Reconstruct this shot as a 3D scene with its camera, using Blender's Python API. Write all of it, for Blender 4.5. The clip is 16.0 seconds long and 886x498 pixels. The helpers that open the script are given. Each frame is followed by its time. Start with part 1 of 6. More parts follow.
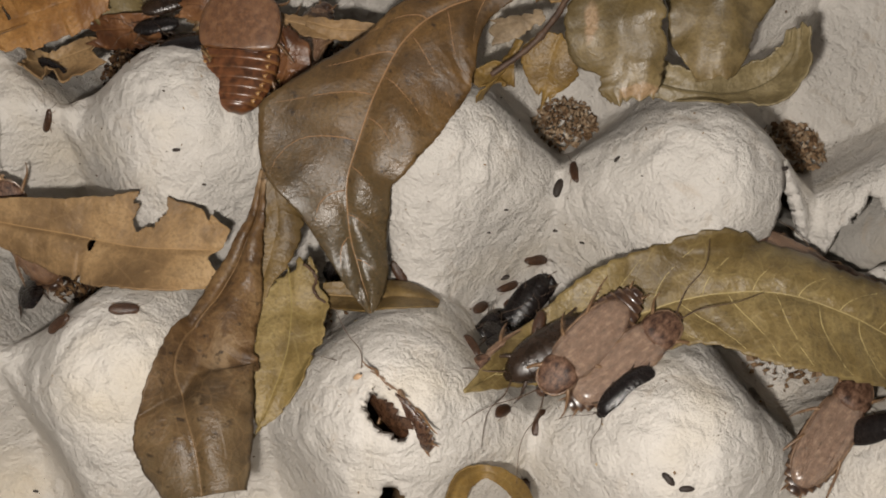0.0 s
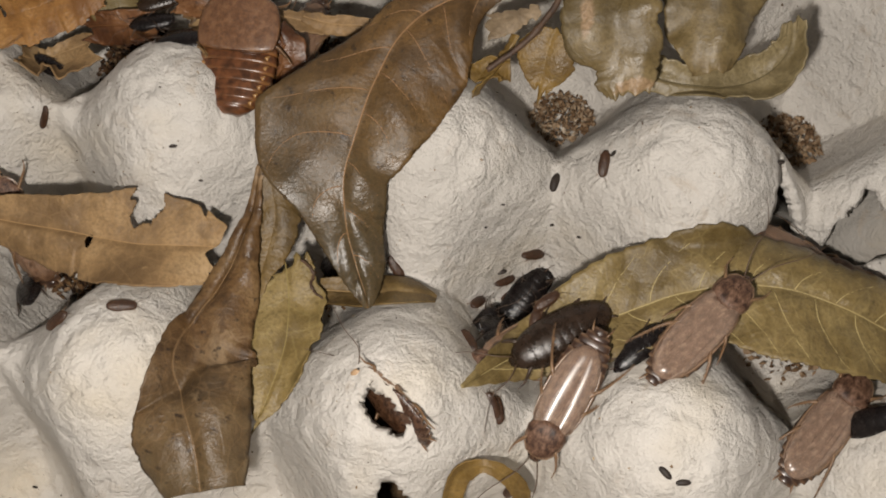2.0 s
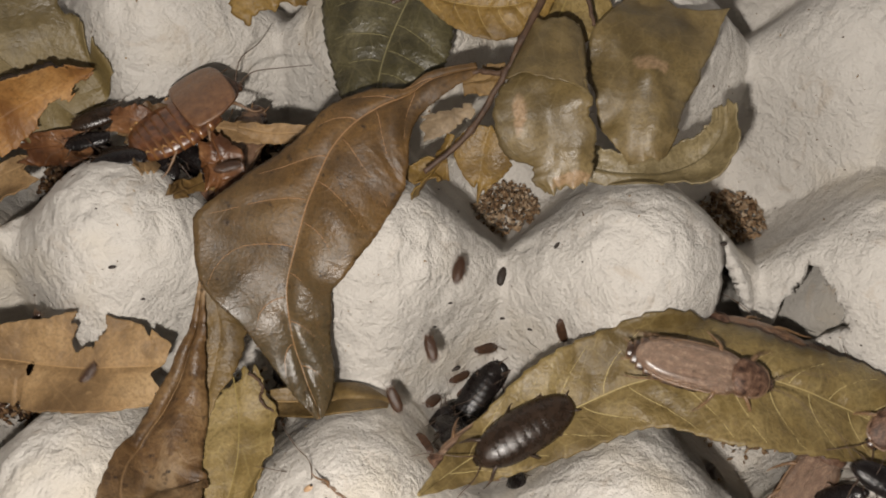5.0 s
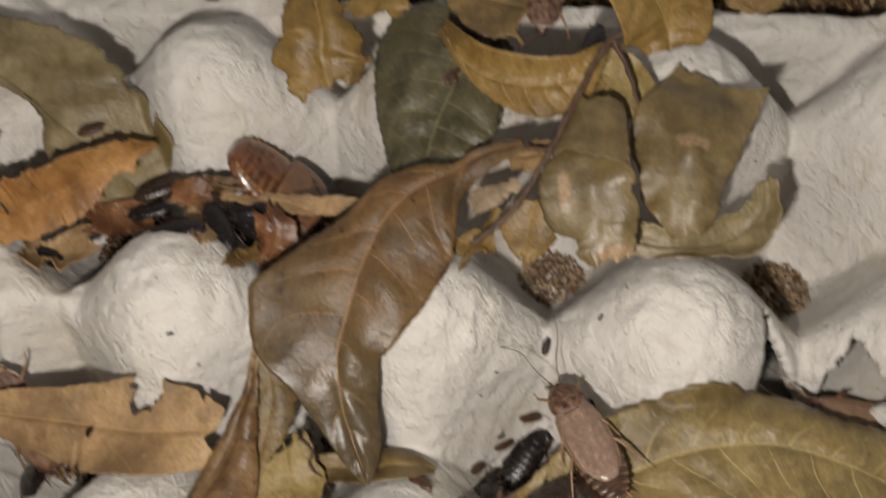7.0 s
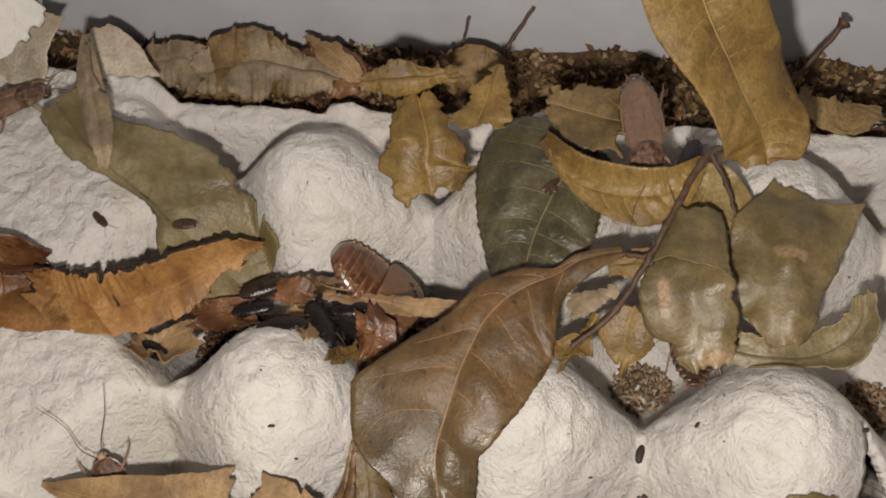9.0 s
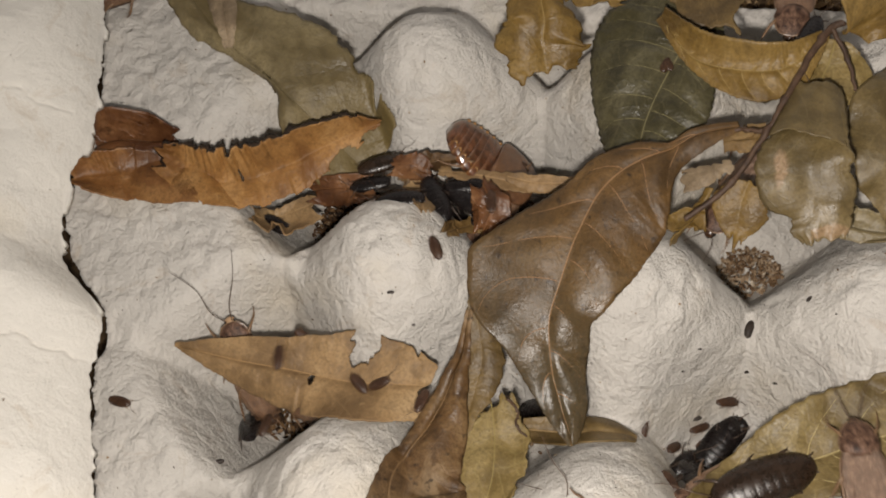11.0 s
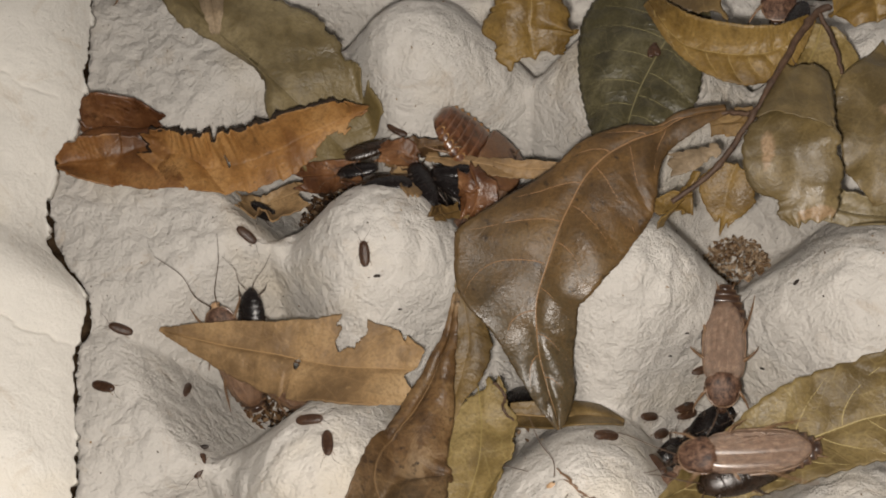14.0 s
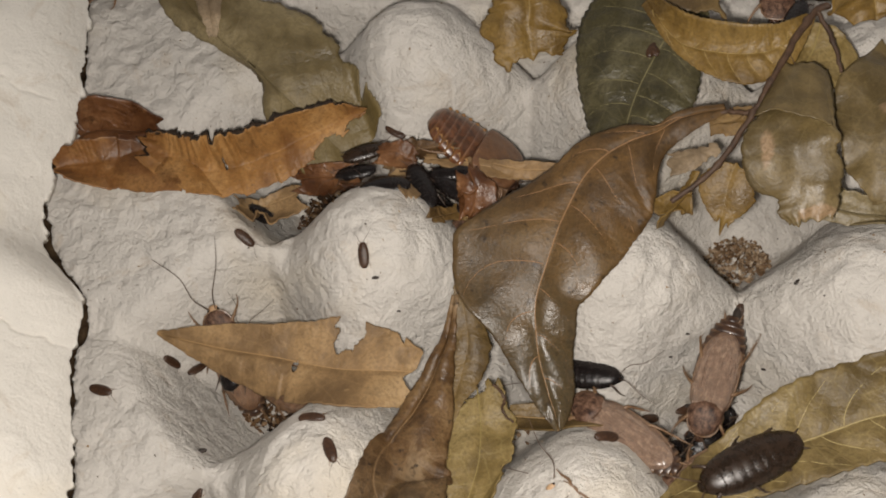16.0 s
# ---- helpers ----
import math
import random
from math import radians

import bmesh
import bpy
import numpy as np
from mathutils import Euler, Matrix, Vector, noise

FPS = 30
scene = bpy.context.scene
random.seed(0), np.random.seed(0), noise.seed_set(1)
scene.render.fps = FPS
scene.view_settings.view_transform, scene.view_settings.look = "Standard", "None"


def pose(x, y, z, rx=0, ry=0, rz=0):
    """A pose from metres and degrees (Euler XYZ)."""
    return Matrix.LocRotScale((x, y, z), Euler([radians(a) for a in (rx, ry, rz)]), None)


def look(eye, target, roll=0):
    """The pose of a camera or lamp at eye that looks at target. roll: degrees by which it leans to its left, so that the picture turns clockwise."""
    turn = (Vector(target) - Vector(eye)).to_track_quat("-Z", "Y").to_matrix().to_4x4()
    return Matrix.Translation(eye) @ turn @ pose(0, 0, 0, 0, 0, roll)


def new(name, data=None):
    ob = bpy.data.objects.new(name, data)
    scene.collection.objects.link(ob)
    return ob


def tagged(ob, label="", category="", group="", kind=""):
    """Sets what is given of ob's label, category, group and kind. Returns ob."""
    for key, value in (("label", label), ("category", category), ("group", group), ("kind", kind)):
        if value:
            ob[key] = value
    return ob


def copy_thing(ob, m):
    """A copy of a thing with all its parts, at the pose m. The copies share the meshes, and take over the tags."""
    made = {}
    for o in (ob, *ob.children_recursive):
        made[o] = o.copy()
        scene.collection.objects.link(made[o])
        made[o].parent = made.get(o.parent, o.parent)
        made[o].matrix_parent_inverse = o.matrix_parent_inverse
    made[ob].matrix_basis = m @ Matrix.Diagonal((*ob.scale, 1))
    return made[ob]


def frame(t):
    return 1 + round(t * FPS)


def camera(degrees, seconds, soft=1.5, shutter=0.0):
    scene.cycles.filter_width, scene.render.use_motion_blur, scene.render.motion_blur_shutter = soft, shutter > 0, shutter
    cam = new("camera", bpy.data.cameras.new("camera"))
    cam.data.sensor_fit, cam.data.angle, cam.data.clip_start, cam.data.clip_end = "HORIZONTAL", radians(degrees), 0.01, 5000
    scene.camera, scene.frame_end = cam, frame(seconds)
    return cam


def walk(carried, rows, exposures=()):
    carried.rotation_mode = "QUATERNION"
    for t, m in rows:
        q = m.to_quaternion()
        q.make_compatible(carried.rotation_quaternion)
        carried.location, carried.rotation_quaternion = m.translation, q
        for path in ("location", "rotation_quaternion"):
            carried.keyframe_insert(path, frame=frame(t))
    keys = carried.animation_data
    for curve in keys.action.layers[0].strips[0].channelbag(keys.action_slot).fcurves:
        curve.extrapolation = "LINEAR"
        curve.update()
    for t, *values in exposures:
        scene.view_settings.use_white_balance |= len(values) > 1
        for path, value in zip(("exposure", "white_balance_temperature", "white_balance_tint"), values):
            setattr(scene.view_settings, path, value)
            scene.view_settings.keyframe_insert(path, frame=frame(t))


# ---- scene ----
cam = camera(45, 16.0, soft=1.9, shutter=0.4)
walk(cam, [
    (0.0, pose(0.0198, -0.0709, 0.2098, 16.29, 2.51, 7.81)),
    (0.5, pose(0.0194, -0.0710, 0.2098, 16.13, 2.29, 7.72)),
    (1.0, pose(0.0199, -0.0699, 0.2102, 15.71, 2.30, 7.67)),
    (1.5, pose(0.0201, -0.0703, 0.2099, 15.81, 2.34, 7.64)),
    (2.0, pose(0.0201, -0.0704, 0.2102, 15.85, 2.52, 7.56)),
    (2.5, pose(0.0195, -0.0673, 0.2111, 15.27, 2.77, 6.76)),
    (3.0, pose(0.0208, -0.0612, 0.2137, 15.59, 3.42, 5.38)),
    (3.5, pose(0.0204, -0.0589, 0.2136, 17.50, 3.25, 4.45)),
    (4.0, pose(0.0221, -0.0570, 0.2134, 17.49, 2.22, 3.92)),
    (4.2, pose(0.0237, -0.0646, 0.2104, 19.89, 2.19, 3.65)),
    (6.5, pose(0.0233, -0.0618, 0.2112, 17.79, 1.78, 3.41)),
    (7.0, pose(0.0239, -0.0638, 0.2161, 22.58, 4.24, 4.91)),
    (7.5, pose(0.0212, -0.0730, 0.2175, 30.20, 7.29, 7.86)),
    (8.0, pose(0.0209, -0.0729, 0.2186, 30.57, 7.67, 8.25)),
    (8.5, pose(0.0161, -0.0710, 0.2193, 29.84, 6.19, 7.60)),
    (9.0, pose(0.0160, -0.0720, 0.2190, 29.92, 5.95, 7.71)),
    (9.5, pose(0.0176, -0.0813, 0.2207, 29.98, 10.57, 11.21)),
    (9.7, pose(0.0134, -0.0761, 0.2240, 27.70, 10.58, 10.89)),
    (11.8, pose(0.0121, -0.0877, 0.2178, 26.19, 9.46, 10.66)),
    (12.0, pose(0.0119, -0.0877, 0.2179, 26.26, 9.38, 10.56)),
    (12.5, pose(0.0124, -0.0879, 0.2176, 26.76, 9.22, 10.63)),
    (13.0, pose(0.0124, -0.0881, 0.2170, 26.95, 8.97, 10.50)),
    (13.5, pose(0.0129, -0.0886, 0.2167, 27.02, 8.99, 10.53)),
    (14.0, pose(0.0132, -0.0888, 0.2165, 27.02, 9.09, 10.49)),
    (14.5, pose(0.0138, -0.0896, 0.2156, 27.43, 9.21, 10.51)),
    (15.0, pose(0.0142, -0.0893, 0.2156, 27.38, 9.40, 10.47)),
    (15.5, pose(0.0139, -0.0895, 0.2155, 27.44, 9.39, 10.40)),
    (16.0, pose(0.0137, -0.0896, 0.2148, 27.49, 9.28, 10.32)),
], exposures=[(0.0, 0.02), (2.5, 0.06), (3.3, 0.14), (6.5, 0.09), (7.5, 0.27), (8.5, 0.30), (9.7, 0.22), (11.8, 0.02), (16.0, 0.01)])

# ---- light: one small white lamp beside the lens, a dim warm room above the open bin ----
world = bpy.data.worlds.new("room")
scene.world = world
world.use_nodes = True
wn = world.node_tree.nodes
wn["Background"].inputs["Color"].default_value = (1.0, 0.95, 0.90, 1)
wn["Background"].inputs["Strength"].default_value = 0.095
lamp = new("lamp", bpy.data.lights.new("lamp", "SPOT"))
lamp.data.energy, lamp.data.color, lamp.data.shadow_soft_size = 1.62, (1.0, 0.93, 0.855), 0.004
lamp.data.spot_size, lamp.data.spot_blend = radians(165), 0.25
lamp.matrix_world = look((0.008, -0.089, 0.203), (0.0, 0.0, 0.02))

# ---- small tools; lengths below are in centimetres ----
CM = 0.01
rng = random.Random(7)


def mesh_of(name, verts, faces, smooth=True):
    me = bpy.data.meshes.new(name)
    me.from_pydata([(x * CM, y * CM, z * CM) for x, y, z in verts], [], faces)
    if smooth:
        me.polygons.foreach_set("use_smooth", [len(q.vertices) < 5 for q in me.polygons])
    me.update()
    return me


def piece(name, verts, faces, material, parent=None, label="", smooth=True):
    ob = new(name, mesh_of(name, verts, faces, smooth))
    ob.data.materials.append(material)
    if parent is not None:
        ob.parent = parent
    if label:
        ob["label"] = label
    return ob


def fbm(x, y, z=0.0, octaves=3):
    return noise.fractal((x, y, z), 1.0, 2.0, octaves)


def spline(rows, u):
    """Catmull-Rom through rows of numbers, u from 0 to 1."""
    n = len(rows) - 1
    k = min(int(u * n), n - 1)
    f = u * n - k
    p = [rows[min(max(k + d, 0), n)] for d in (-1, 0, 1, 2)]
    return [0.5 * (2 * b + (c - a) * f + (2 * a - 5 * b + 4 * c - d) * f * f + (3 * b - a - 3 * c + d) * f**3)
            for a, b, c, d in zip(*p)]


def tube_data(points, radii, sides=8):
    """Verts and faces of a round tube along points, closed at both ends."""
    verts, faces = [], []
    pts = [Vector(p) for p in points]
    for k, p in enumerate(pts):
        t = (pts[min(k + 1, len(pts) - 1)] - pts[max(k - 1, 0)]).normalized()
        a = t.cross(Vector((0.13, 0.21, 1.0))).normalized()
        b = t.cross(a)
        for s in range(sides):
            q = 2 * math.pi * s / sides
            verts.append(tuple(p + (a * math.cos(q) + b * math.sin(q)) * radii[k]))
    for k in range(len(pts) - 1):
        for s in range(sides):
            i, j = k * sides + s, k * sides + (s + 1) % sides
            faces.append((i, j, j + sides, i + sides))
    faces.append(tuple(range(sides - 1, -1, -1)))
    faces.append(tuple(range(len(verts) - sides, len(verts))))
    return verts, faces


def joined(chunks):
    verts, faces = [], []
    for v, f in chunks:
        n = len(verts)
        verts += v
        faces += [tuple(i + n for i in q) for q in f]
    return verts, faces


# ---- materials ----
class Nodes:
    """A node material in the making."""

    def __init__(self, name, rough=0.6, spec=0.4):
        self.m = bpy.data.materials.new(name)
        self.m.use_nodes = True
        self.t = self.m.node_tree
        self.b = self.t.nodes["Principled BSDF"]
        self.b.inputs["Roughness"].default_value = rough
        self.b.inputs["Specular IOR Level"].default_value = spec

    def add(self, kind, **inputs):
        n = self.t.nodes.new(kind)
        for key, v in inputs.items():
            self.put(n, key.replace("_", " "), v)
        return n

    def put(self, n, key, v):
        s = n.inputs[int(key)] if key.isdigit() else n.inputs[key]
        if isinstance(v, bpy.types.NodeSocket):
            self.t.links.new(v, s)
        else:
            s.default_value = v

    def coords(self, stretch=(100, 100, 100), kind="Object"):
        n = self.add("ShaderNodeMapping", Vector=self.add("ShaderNodeTexCoord").outputs[kind], Scale=stretch)
        return n.outputs[0]

    def noise(self, where, scale, detail=4, rough=0.55, distort=0.0):
        return self.add("ShaderNodeTexNoise", Vector=where, Scale=scale, Detail=detail, Roughness=rough, Distortion=distort).outputs["Fac"]

    def ramp(self, fac, stops):
        n = self.add("ShaderNodeValToRGB", Fac=fac)
        e = n.color_ramp.elements
        while len(e) < len(stops):
            e.new(0.5)
        for k, (p, c) in enumerate(stops):
            e[k].position = p
            e[k].color = (*c, 1) if len(c) == 3 else c
        return n.outputs[0]

    def grey(self, fac, lo, hi, a=0.0, b=1.0):
        n = self.add("ShaderNodeMapRange", Value=fac)
        for key, v in (("From Min", lo), ("From Max", hi), ("To Min", a), ("To Max", b)):
            n.inputs[key].default_value = v
        return n.outputs[0]

    def math(self, op, a, b=0.0):
        n = self.t.nodes.new("ShaderNodeMath")
        n.operation = op
        self.put(n, "0", a)
        self.put(n, "1", b)
        return n.outputs[0]

    def mix(self, fac, a, b, blend="MIX"):
        n = self.t.nodes.new("ShaderNodeMix")
        n.data_type, n.blend_type = "RGBA", blend
        for key, v in ((0, fac), (6, a), (7, b)):
            self.put(n, str(key), (*v, 1) if isinstance(v, tuple) and len(v) == 3 else v)
        return n.outputs[2]

    def bump(self, height, strength=0.5, distance=0.0005):
        n = self.add("ShaderNodeBump", Height=height, Strength=strength, Distance=distance)
        self.put(self.b, "Normal", n.outputs[0])

    def done(self, color=None, rough=None):
        if color is not None:
            self.put(self.b, "Base Color", (*color, 1) if isinstance(color, tuple) else color)
        if rough is not None:
            self.put(self.b, "Roughness", rough)
        return self.m


def pulp_material(name, tone, relief=1.0):
    m = Nodes(name, 0.92, 0.15)
    at = m.coords()
    big, mid, fine = m.noise(at, 0.35, 3), m.noise(at, 2.6, 5, 0.6, 0.6), m.noise(at, 14, 4, 0.65)
    c = m.ramp(big, [(0.3, tuple(v * 0.9 for v in tone)), (0.55, tone), (0.75, (tone[0] * 0.97, tone[1] * 0.92, tone[2] * 0.82))])
    c = m.mix(m.grey(mid, 0.35, 0.75, 0.0, 0.35), c, tuple(v * 0.80 for v in tone))
    c = m.mix(m.grey(fine, 0.62, 0.74), c, tuple(v * 0.72 for v in tone))
    stain = m.noise(at, 0.9, 6, 0.7, 1.2)
    c = m.mix(m.grey(stain, 0.58, 0.80, 0.0, 0.55), c, (0.36, 0.25, 0.14))
    speck = m.noise(at, 7.5, 2, 0.5)
    c = m.mix(m.grey(speck, 0.755, 0.79, 0.0, 0.75), c, (0.14, 0.09, 0.05))
    dents = m.add("ShaderNodeTexVoronoi", Vector=m.mix(0.35, at, m.add("ShaderNodeTexNoise", Vector=at, Scale=1.5, Detail=3.0).outputs["Color"]), Scale=3.4)
    dents.feature = "SMOOTH_F1"
    h = m.math("ADD", m.math("MULTIPLY", mid, 1.5), m.math("MULTIPLY", fine, 0.5))
    m.bump(m.math("ADD", h, m.math("MULTIPLY", dents.outputs["Distance"], 0.5)), relief, 0.0011)
    return m.done(c)


def leaf_material(name, tones, vein, rough=0.42, veins=11.0, slope=2.3, blotch=0.5, relief=0.8, spots=0.0, vein_amount=0.65, tip=None, scars=0.0, coarse=0.0, crinkle=0.08, rib_line=0.6, spec=0.45, waxy=0.0, patches=()):
    """tones: dark, middle and light colour of the blade. UV: along the leaf and across it, a unit for ten centimetres.
    waxy: how much glossier the far end is; patches: withered spots, (along, across, half-length, half-breadth) in centimetres."""
    m = Nodes(name, rough, spec)
    at = m.coords()
    sep = m.add("ShaderNodeSeparateXYZ", Vector=m.add("ShaderNodeTexCoord").outputs["UV"])
    along, across = sep.outputs[0], sep.outputs[1]
    side = m.math("ABSOLUTE", m.math("SUBTRACT", across, 0.5))
    wobble = m.math("MULTIPLY", m.math("SUBTRACT", m.noise(at, 1.3, 2), 0.5), 0.9)
    phase = m.math("ADD", m.math("SUBTRACT", m.math("MULTIPLY", along, veins * 2.2), m.math("MULTIPLY", side, slope * 5.0)), wobble)
    tooth = m.math("ABSOLUTE", m.math("SUBTRACT", m.math("FRACT", phase), 0.5))
    lateral = m.grey(tooth, 0.0, 0.05, 1.0, 0.0)
    rib = m.grey(side, 0.0006, 0.0022, 1.0, 0.0)
    lines = m.math("MAXIMUM", m.math("MULTIPLY", lateral, vein_amount), m.math("MULTIPLY", rib, rib_line))
    big, mid, fine = m.noise(at, 0.55, 4, 0.6, 0.5), m.noise(at, 2.4, 5, 0.65), m.noise(at, 16, 3, 0.6)
    net = m.add("ShaderNodeTexVoronoi", Vector=at, Scale=9.0)
    net.feature = "DISTANCE_TO_EDGE"
    c = m.ramp(m.math("ADD", m.math("MULTIPLY", big, 1 - blotch * 0.5), m.math("MULTIPLY", mid, blotch * 0.5)),
               [(0.40, tuple(v * 0.8 for v in tones[0])), (0.5, tones[1]), (0.59, tones[2])])
    c = m.mix(m.grey(fine, 0.45, 0.70, 0.0, 0.65), c, tuple(v * 0.55 for v in tones[1]))
    patch = m.noise(at, 1.3, 4, 0.7, 1.0)
    c = m.mix(m.grey(patch, 0.50, 0.72, 0.0, 0.6), c, tuple(v * 0.5 for v in tones[0]))
    c = m.mix(m.grey(m.noise(at, 5.0, 2, 0.5), 0.68, 0.74, 0.0, 0.2), c, tuple(min(1.0, v * 1.7) for v in tones[2]))
    if scars:
        c = m.mix(m.grey(m.noise(at, 0.8, 5, 0.6, 0.8), 0.60, 0.66, 0.0, scars), c, (0.36, 0.25, 0.14))
    for a, b, half, breadth in patches:
        p = m.math("DIVIDE", m.math("SUBTRACT", m.math("MULTIPLY", along, 10.0), a), half)
        q = m.math("DIVIDE", m.math("SUBTRACT", m.math("MULTIPLY", m.math("SUBTRACT", across, 0.5), 10.0), b), breadth)
        r = m.math("SQRT", m.math("ADD", m.math("MULTIPLY", p, p), m.math("MULTIPLY", q, q)))
        r = m.math("ADD", r, m.math("MULTIPLY", m.math("SUBTRACT", m.noise(at, 2.2, 5, 0.65, 0.6), 0.5), 2.2))
        withered = m.mix(m.grey(fine, 0.4, 0.65), (0.36, 0.235, 0.14), (0.22, 0.135, 0.07))
        c = m.mix(m.grey(r, 0.6, 1.05, 0.65, 0.0), c, withered)
    if tip:
        c = m.mix(m.grey(m.math("ADD", along, m.math("MULTIPLY", m.math("SUBTRACT", mid, 0.5), 0.35)), 0.30, 0.62, 0.0, 0.75), c, tip)
    if spots:
        s = m.noise(at, 5.5, 3, 0.6)
        c = m.mix(m.grey(s, 0.6, 0.72, 0.0, spots), c, tuple(v * 0.3 for v in tones[0]))
    c = m.mix(m.grey(net.outputs["Distance"], 0.0, 0.06, 0.10, 0.0), c, vein)
    c = m.mix(m.math("MULTIPLY", lines, 0.7), c, vein)
    puff = m.grey(tooth, 0.0, 0.5, 0.0, 1.0)
    if coarse:
        bent = m.mix(0.12, at, m.add("ShaderNodeTexNoise", Vector=at, Scale=1.1, Detail=2.0).outputs["Color"])
        cells = m.add("ShaderNodeTexVoronoi", Vector=bent, Scale=2.1)
        cells.feature = "DISTANCE_TO_EDGE"
        c = m.mix(m.grey(cells.outputs["Distance"], 0.008, 0.030, coarse, 0.0), c, vein)
    h = m.math("ADD", m.math("MULTIPLY", puff, 0.12), m.math("ADD", m.math("MULTIPLY", mid, 0.40), m.math("MULTIPLY", fine, 0.20)))
    crease = m.math("ABSOLUTE", m.math("SUBTRACT", m.noise(at, 1.1, 3, 0.5, 0.8), 0.5))
    h = m.math("ADD", h, m.grey(crease, 0.0, 0.05, crinkle, 0.0))
    m.bump(m.math("SUBTRACT", h, m.math("MULTIPLY", lines, 0.15)), relief, 0.0008)
    gloss = m.math("ADD", m.grey(mid, 0.3, 0.7, rough - 0.06, rough + 0.10), m.grey(m.noise(at, 0.4, 2), 0.35, 0.65, -0.09, 0.09))
    return m.done(c, m.math("ADD", gloss, m.grey(along, 0.25, 0.6, waxy, -waxy)) if waxy else gloss)


def plain(name, a, b, rough, scale=6.0, spec=0.5, bump=0.3, distance=0.0003):
    """Two tones of a colour mixed at two scales, with a fine relief."""
    m = Nodes(name, rough, spec)
    at = m.coords()
    n1, n2 = m.noise(at, scale, 4), m.noise(at, scale * 5, 3)
    c = m.mix(m.grey(m.math("ADD", m.math("MULTIPLY", n1, 0.7), m.math("MULTIPLY", n2, 0.3)), 0.35, 0.65), a, b)
    m.bump(n2, bump, distance)
    return m.done(c)


pulp = pulp_material("moulded_pulp", (0.62, 0.586, 0.538), 0.85)
# soiled pulp, toned down further: the shade under the openings is in this colour
pulp_soiled_shaded = pulp_material("moulded_pulp_soiled_shaded", (0.33, 0.31, 0.28), 0.5)
pulp_warm = pulp_material("moulded_pulp_warm", (0.68, 0.648, 0.59), 0.4)
leaf_brown = leaf_material("leaf_glossy_brown", [(0.070, 0.037, 0.011), (0.116, 0.061, 0.017), (0.158, 0.088, 0.028)], (0.36, 0.20, 0.085), 0.46, 10, 3.2, spots=0.9, vein_amount=0.0, tip=(0.043, 0.038, 0.022), spec=0.45, relief=0.6, crinkle=0.05, waxy=0.10)
leaf_umber = leaf_material("leaf_umber", [(0.045, 0.022, 0.008), (0.112, 0.058, 0.020), (0.185, 0.110, 0.046)], (0.24, 0.145, 0.066), 0.46, 9, 3.0, blotch=0.95, spots=0.95, vein_amount=0.12, tip=(0.085, 0.060, 0.028), scars=0.5, coarse=0.18)
leaf_olive = leaf_material("leaf_olive", [(0.135, 0.088, 0.025), (0.20, 0.138, 0.045), (0.26, 0.188, 0.074)], (0.40, 0.32, 0.13), 0.5, 11, 2.8, vein_amount=0.05, coarse=0.16, rib_line=0.15, spots=0.3)
leaf_serrated = leaf_material("leaf_olive_green", [(0.125, 0.083, 0.028), (0.180, 0.126, 0.045), (0.225, 0.165, 0.065)], (0.42, 0.33, 0.14), 0.46, 15, 3.4, vein_amount=0.0, spots=0.3, coarse=0.14)
leaf_dark = leaf_material("leaf_dark_green", [(0.040, 0.034, 0.015), (0.068, 0.058, 0.026), (0.11, 0.095, 0.05)], (0.24, 0.205, 0.10), 0.36, 7, 2.4, vein_amount=0.0, coarse=0.12)
leaf_tan = leaf_material("leaf_tan", [(0.200, 0.118, 0.050), (0.290, 0.180, 0.080), (0.350, 0.232, 0.112)], (0.44, 0.28, 0.13), 0.6, 8, 2.0, vein_amount=0.06, coarse=0.12, spots=0.15)
leaf_orange = leaf_material("leaf_orange_brown", [(0.22, 0.095, 0.026), (0.33, 0.165, 0.048), (0.42, 0.235, 0.085)], (0.19, 0.08, 0.025), 0.5, 7, 1.5, vein_amount=0.06, spots=0.5, rib_line=0.0)

leaf_hood = leaf_material("leaf_grey_green_scarred", [(0.106, 0.073, 0.027), (0.148, 0.104, 0.041), (0.190, 0.138, 0.061)], (0.30, 0.24, 0.12), 0.46, 6, 2.2, vein_amount=0.0, blotch=0.25, spots=0.12, coarse=0.10, relief=0.45, rib_line=0.0, patches=((1.65, -0.5, 0.3, 0.13), (3.0, 0.2, 0.14, 0.45)))
leaf_broad = leaf_material("leaf_grey_green_browning", [(0.106, 0.073, 0.027), (0.148, 0.104, 0.041), (0.190, 0.138, 0.061)], (0.30, 0.24, 0.12), 0.46, 6, 2.2, vein_amount=0.0, blotch=0.25, spots=0.12, coarse=0.10, relief=0.45, rib_line=0.0, patches=((1.35, 0.1, 0.2, 0.3),), tip=(0.20, 0.115, 0.032))
leaf_sage = leaf_material("leaf_sage", [(0.140, 0.102, 0.042), (0.200, 0.155, 0.076), (0.255, 0.202, 0.106)], (0.13, 0.10, 0.045), 0.48, 6, 2.2, vein_amount=0.25, spots=0.2, coarse=0.08, rib_line=0.5, tip=(0.15, 0.105, 0.032))
leaf_amber = leaf_material("leaf_olive_brown", [(0.09, 0.055, 0.018), (0.145, 0.092, 0.030), (0.19, 0.125, 0.045)], (0.30, 0.20, 0.09), 0.5, 8, 2.4, vein_amount=0.15, spots=0.5, rib_line=0.2)
leaf_yellow = leaf_material("leaf_yellow_brown", [(0.115, 0.064, 0.013), (0.18, 0.106, 0.023), (0.235, 0.147, 0.040)], (0.34, 0.24, 0.09), 0.5, 9, 2.6, vein_amount=0.05, coarse=0.14, rib_line=0.15, spots=0.2)
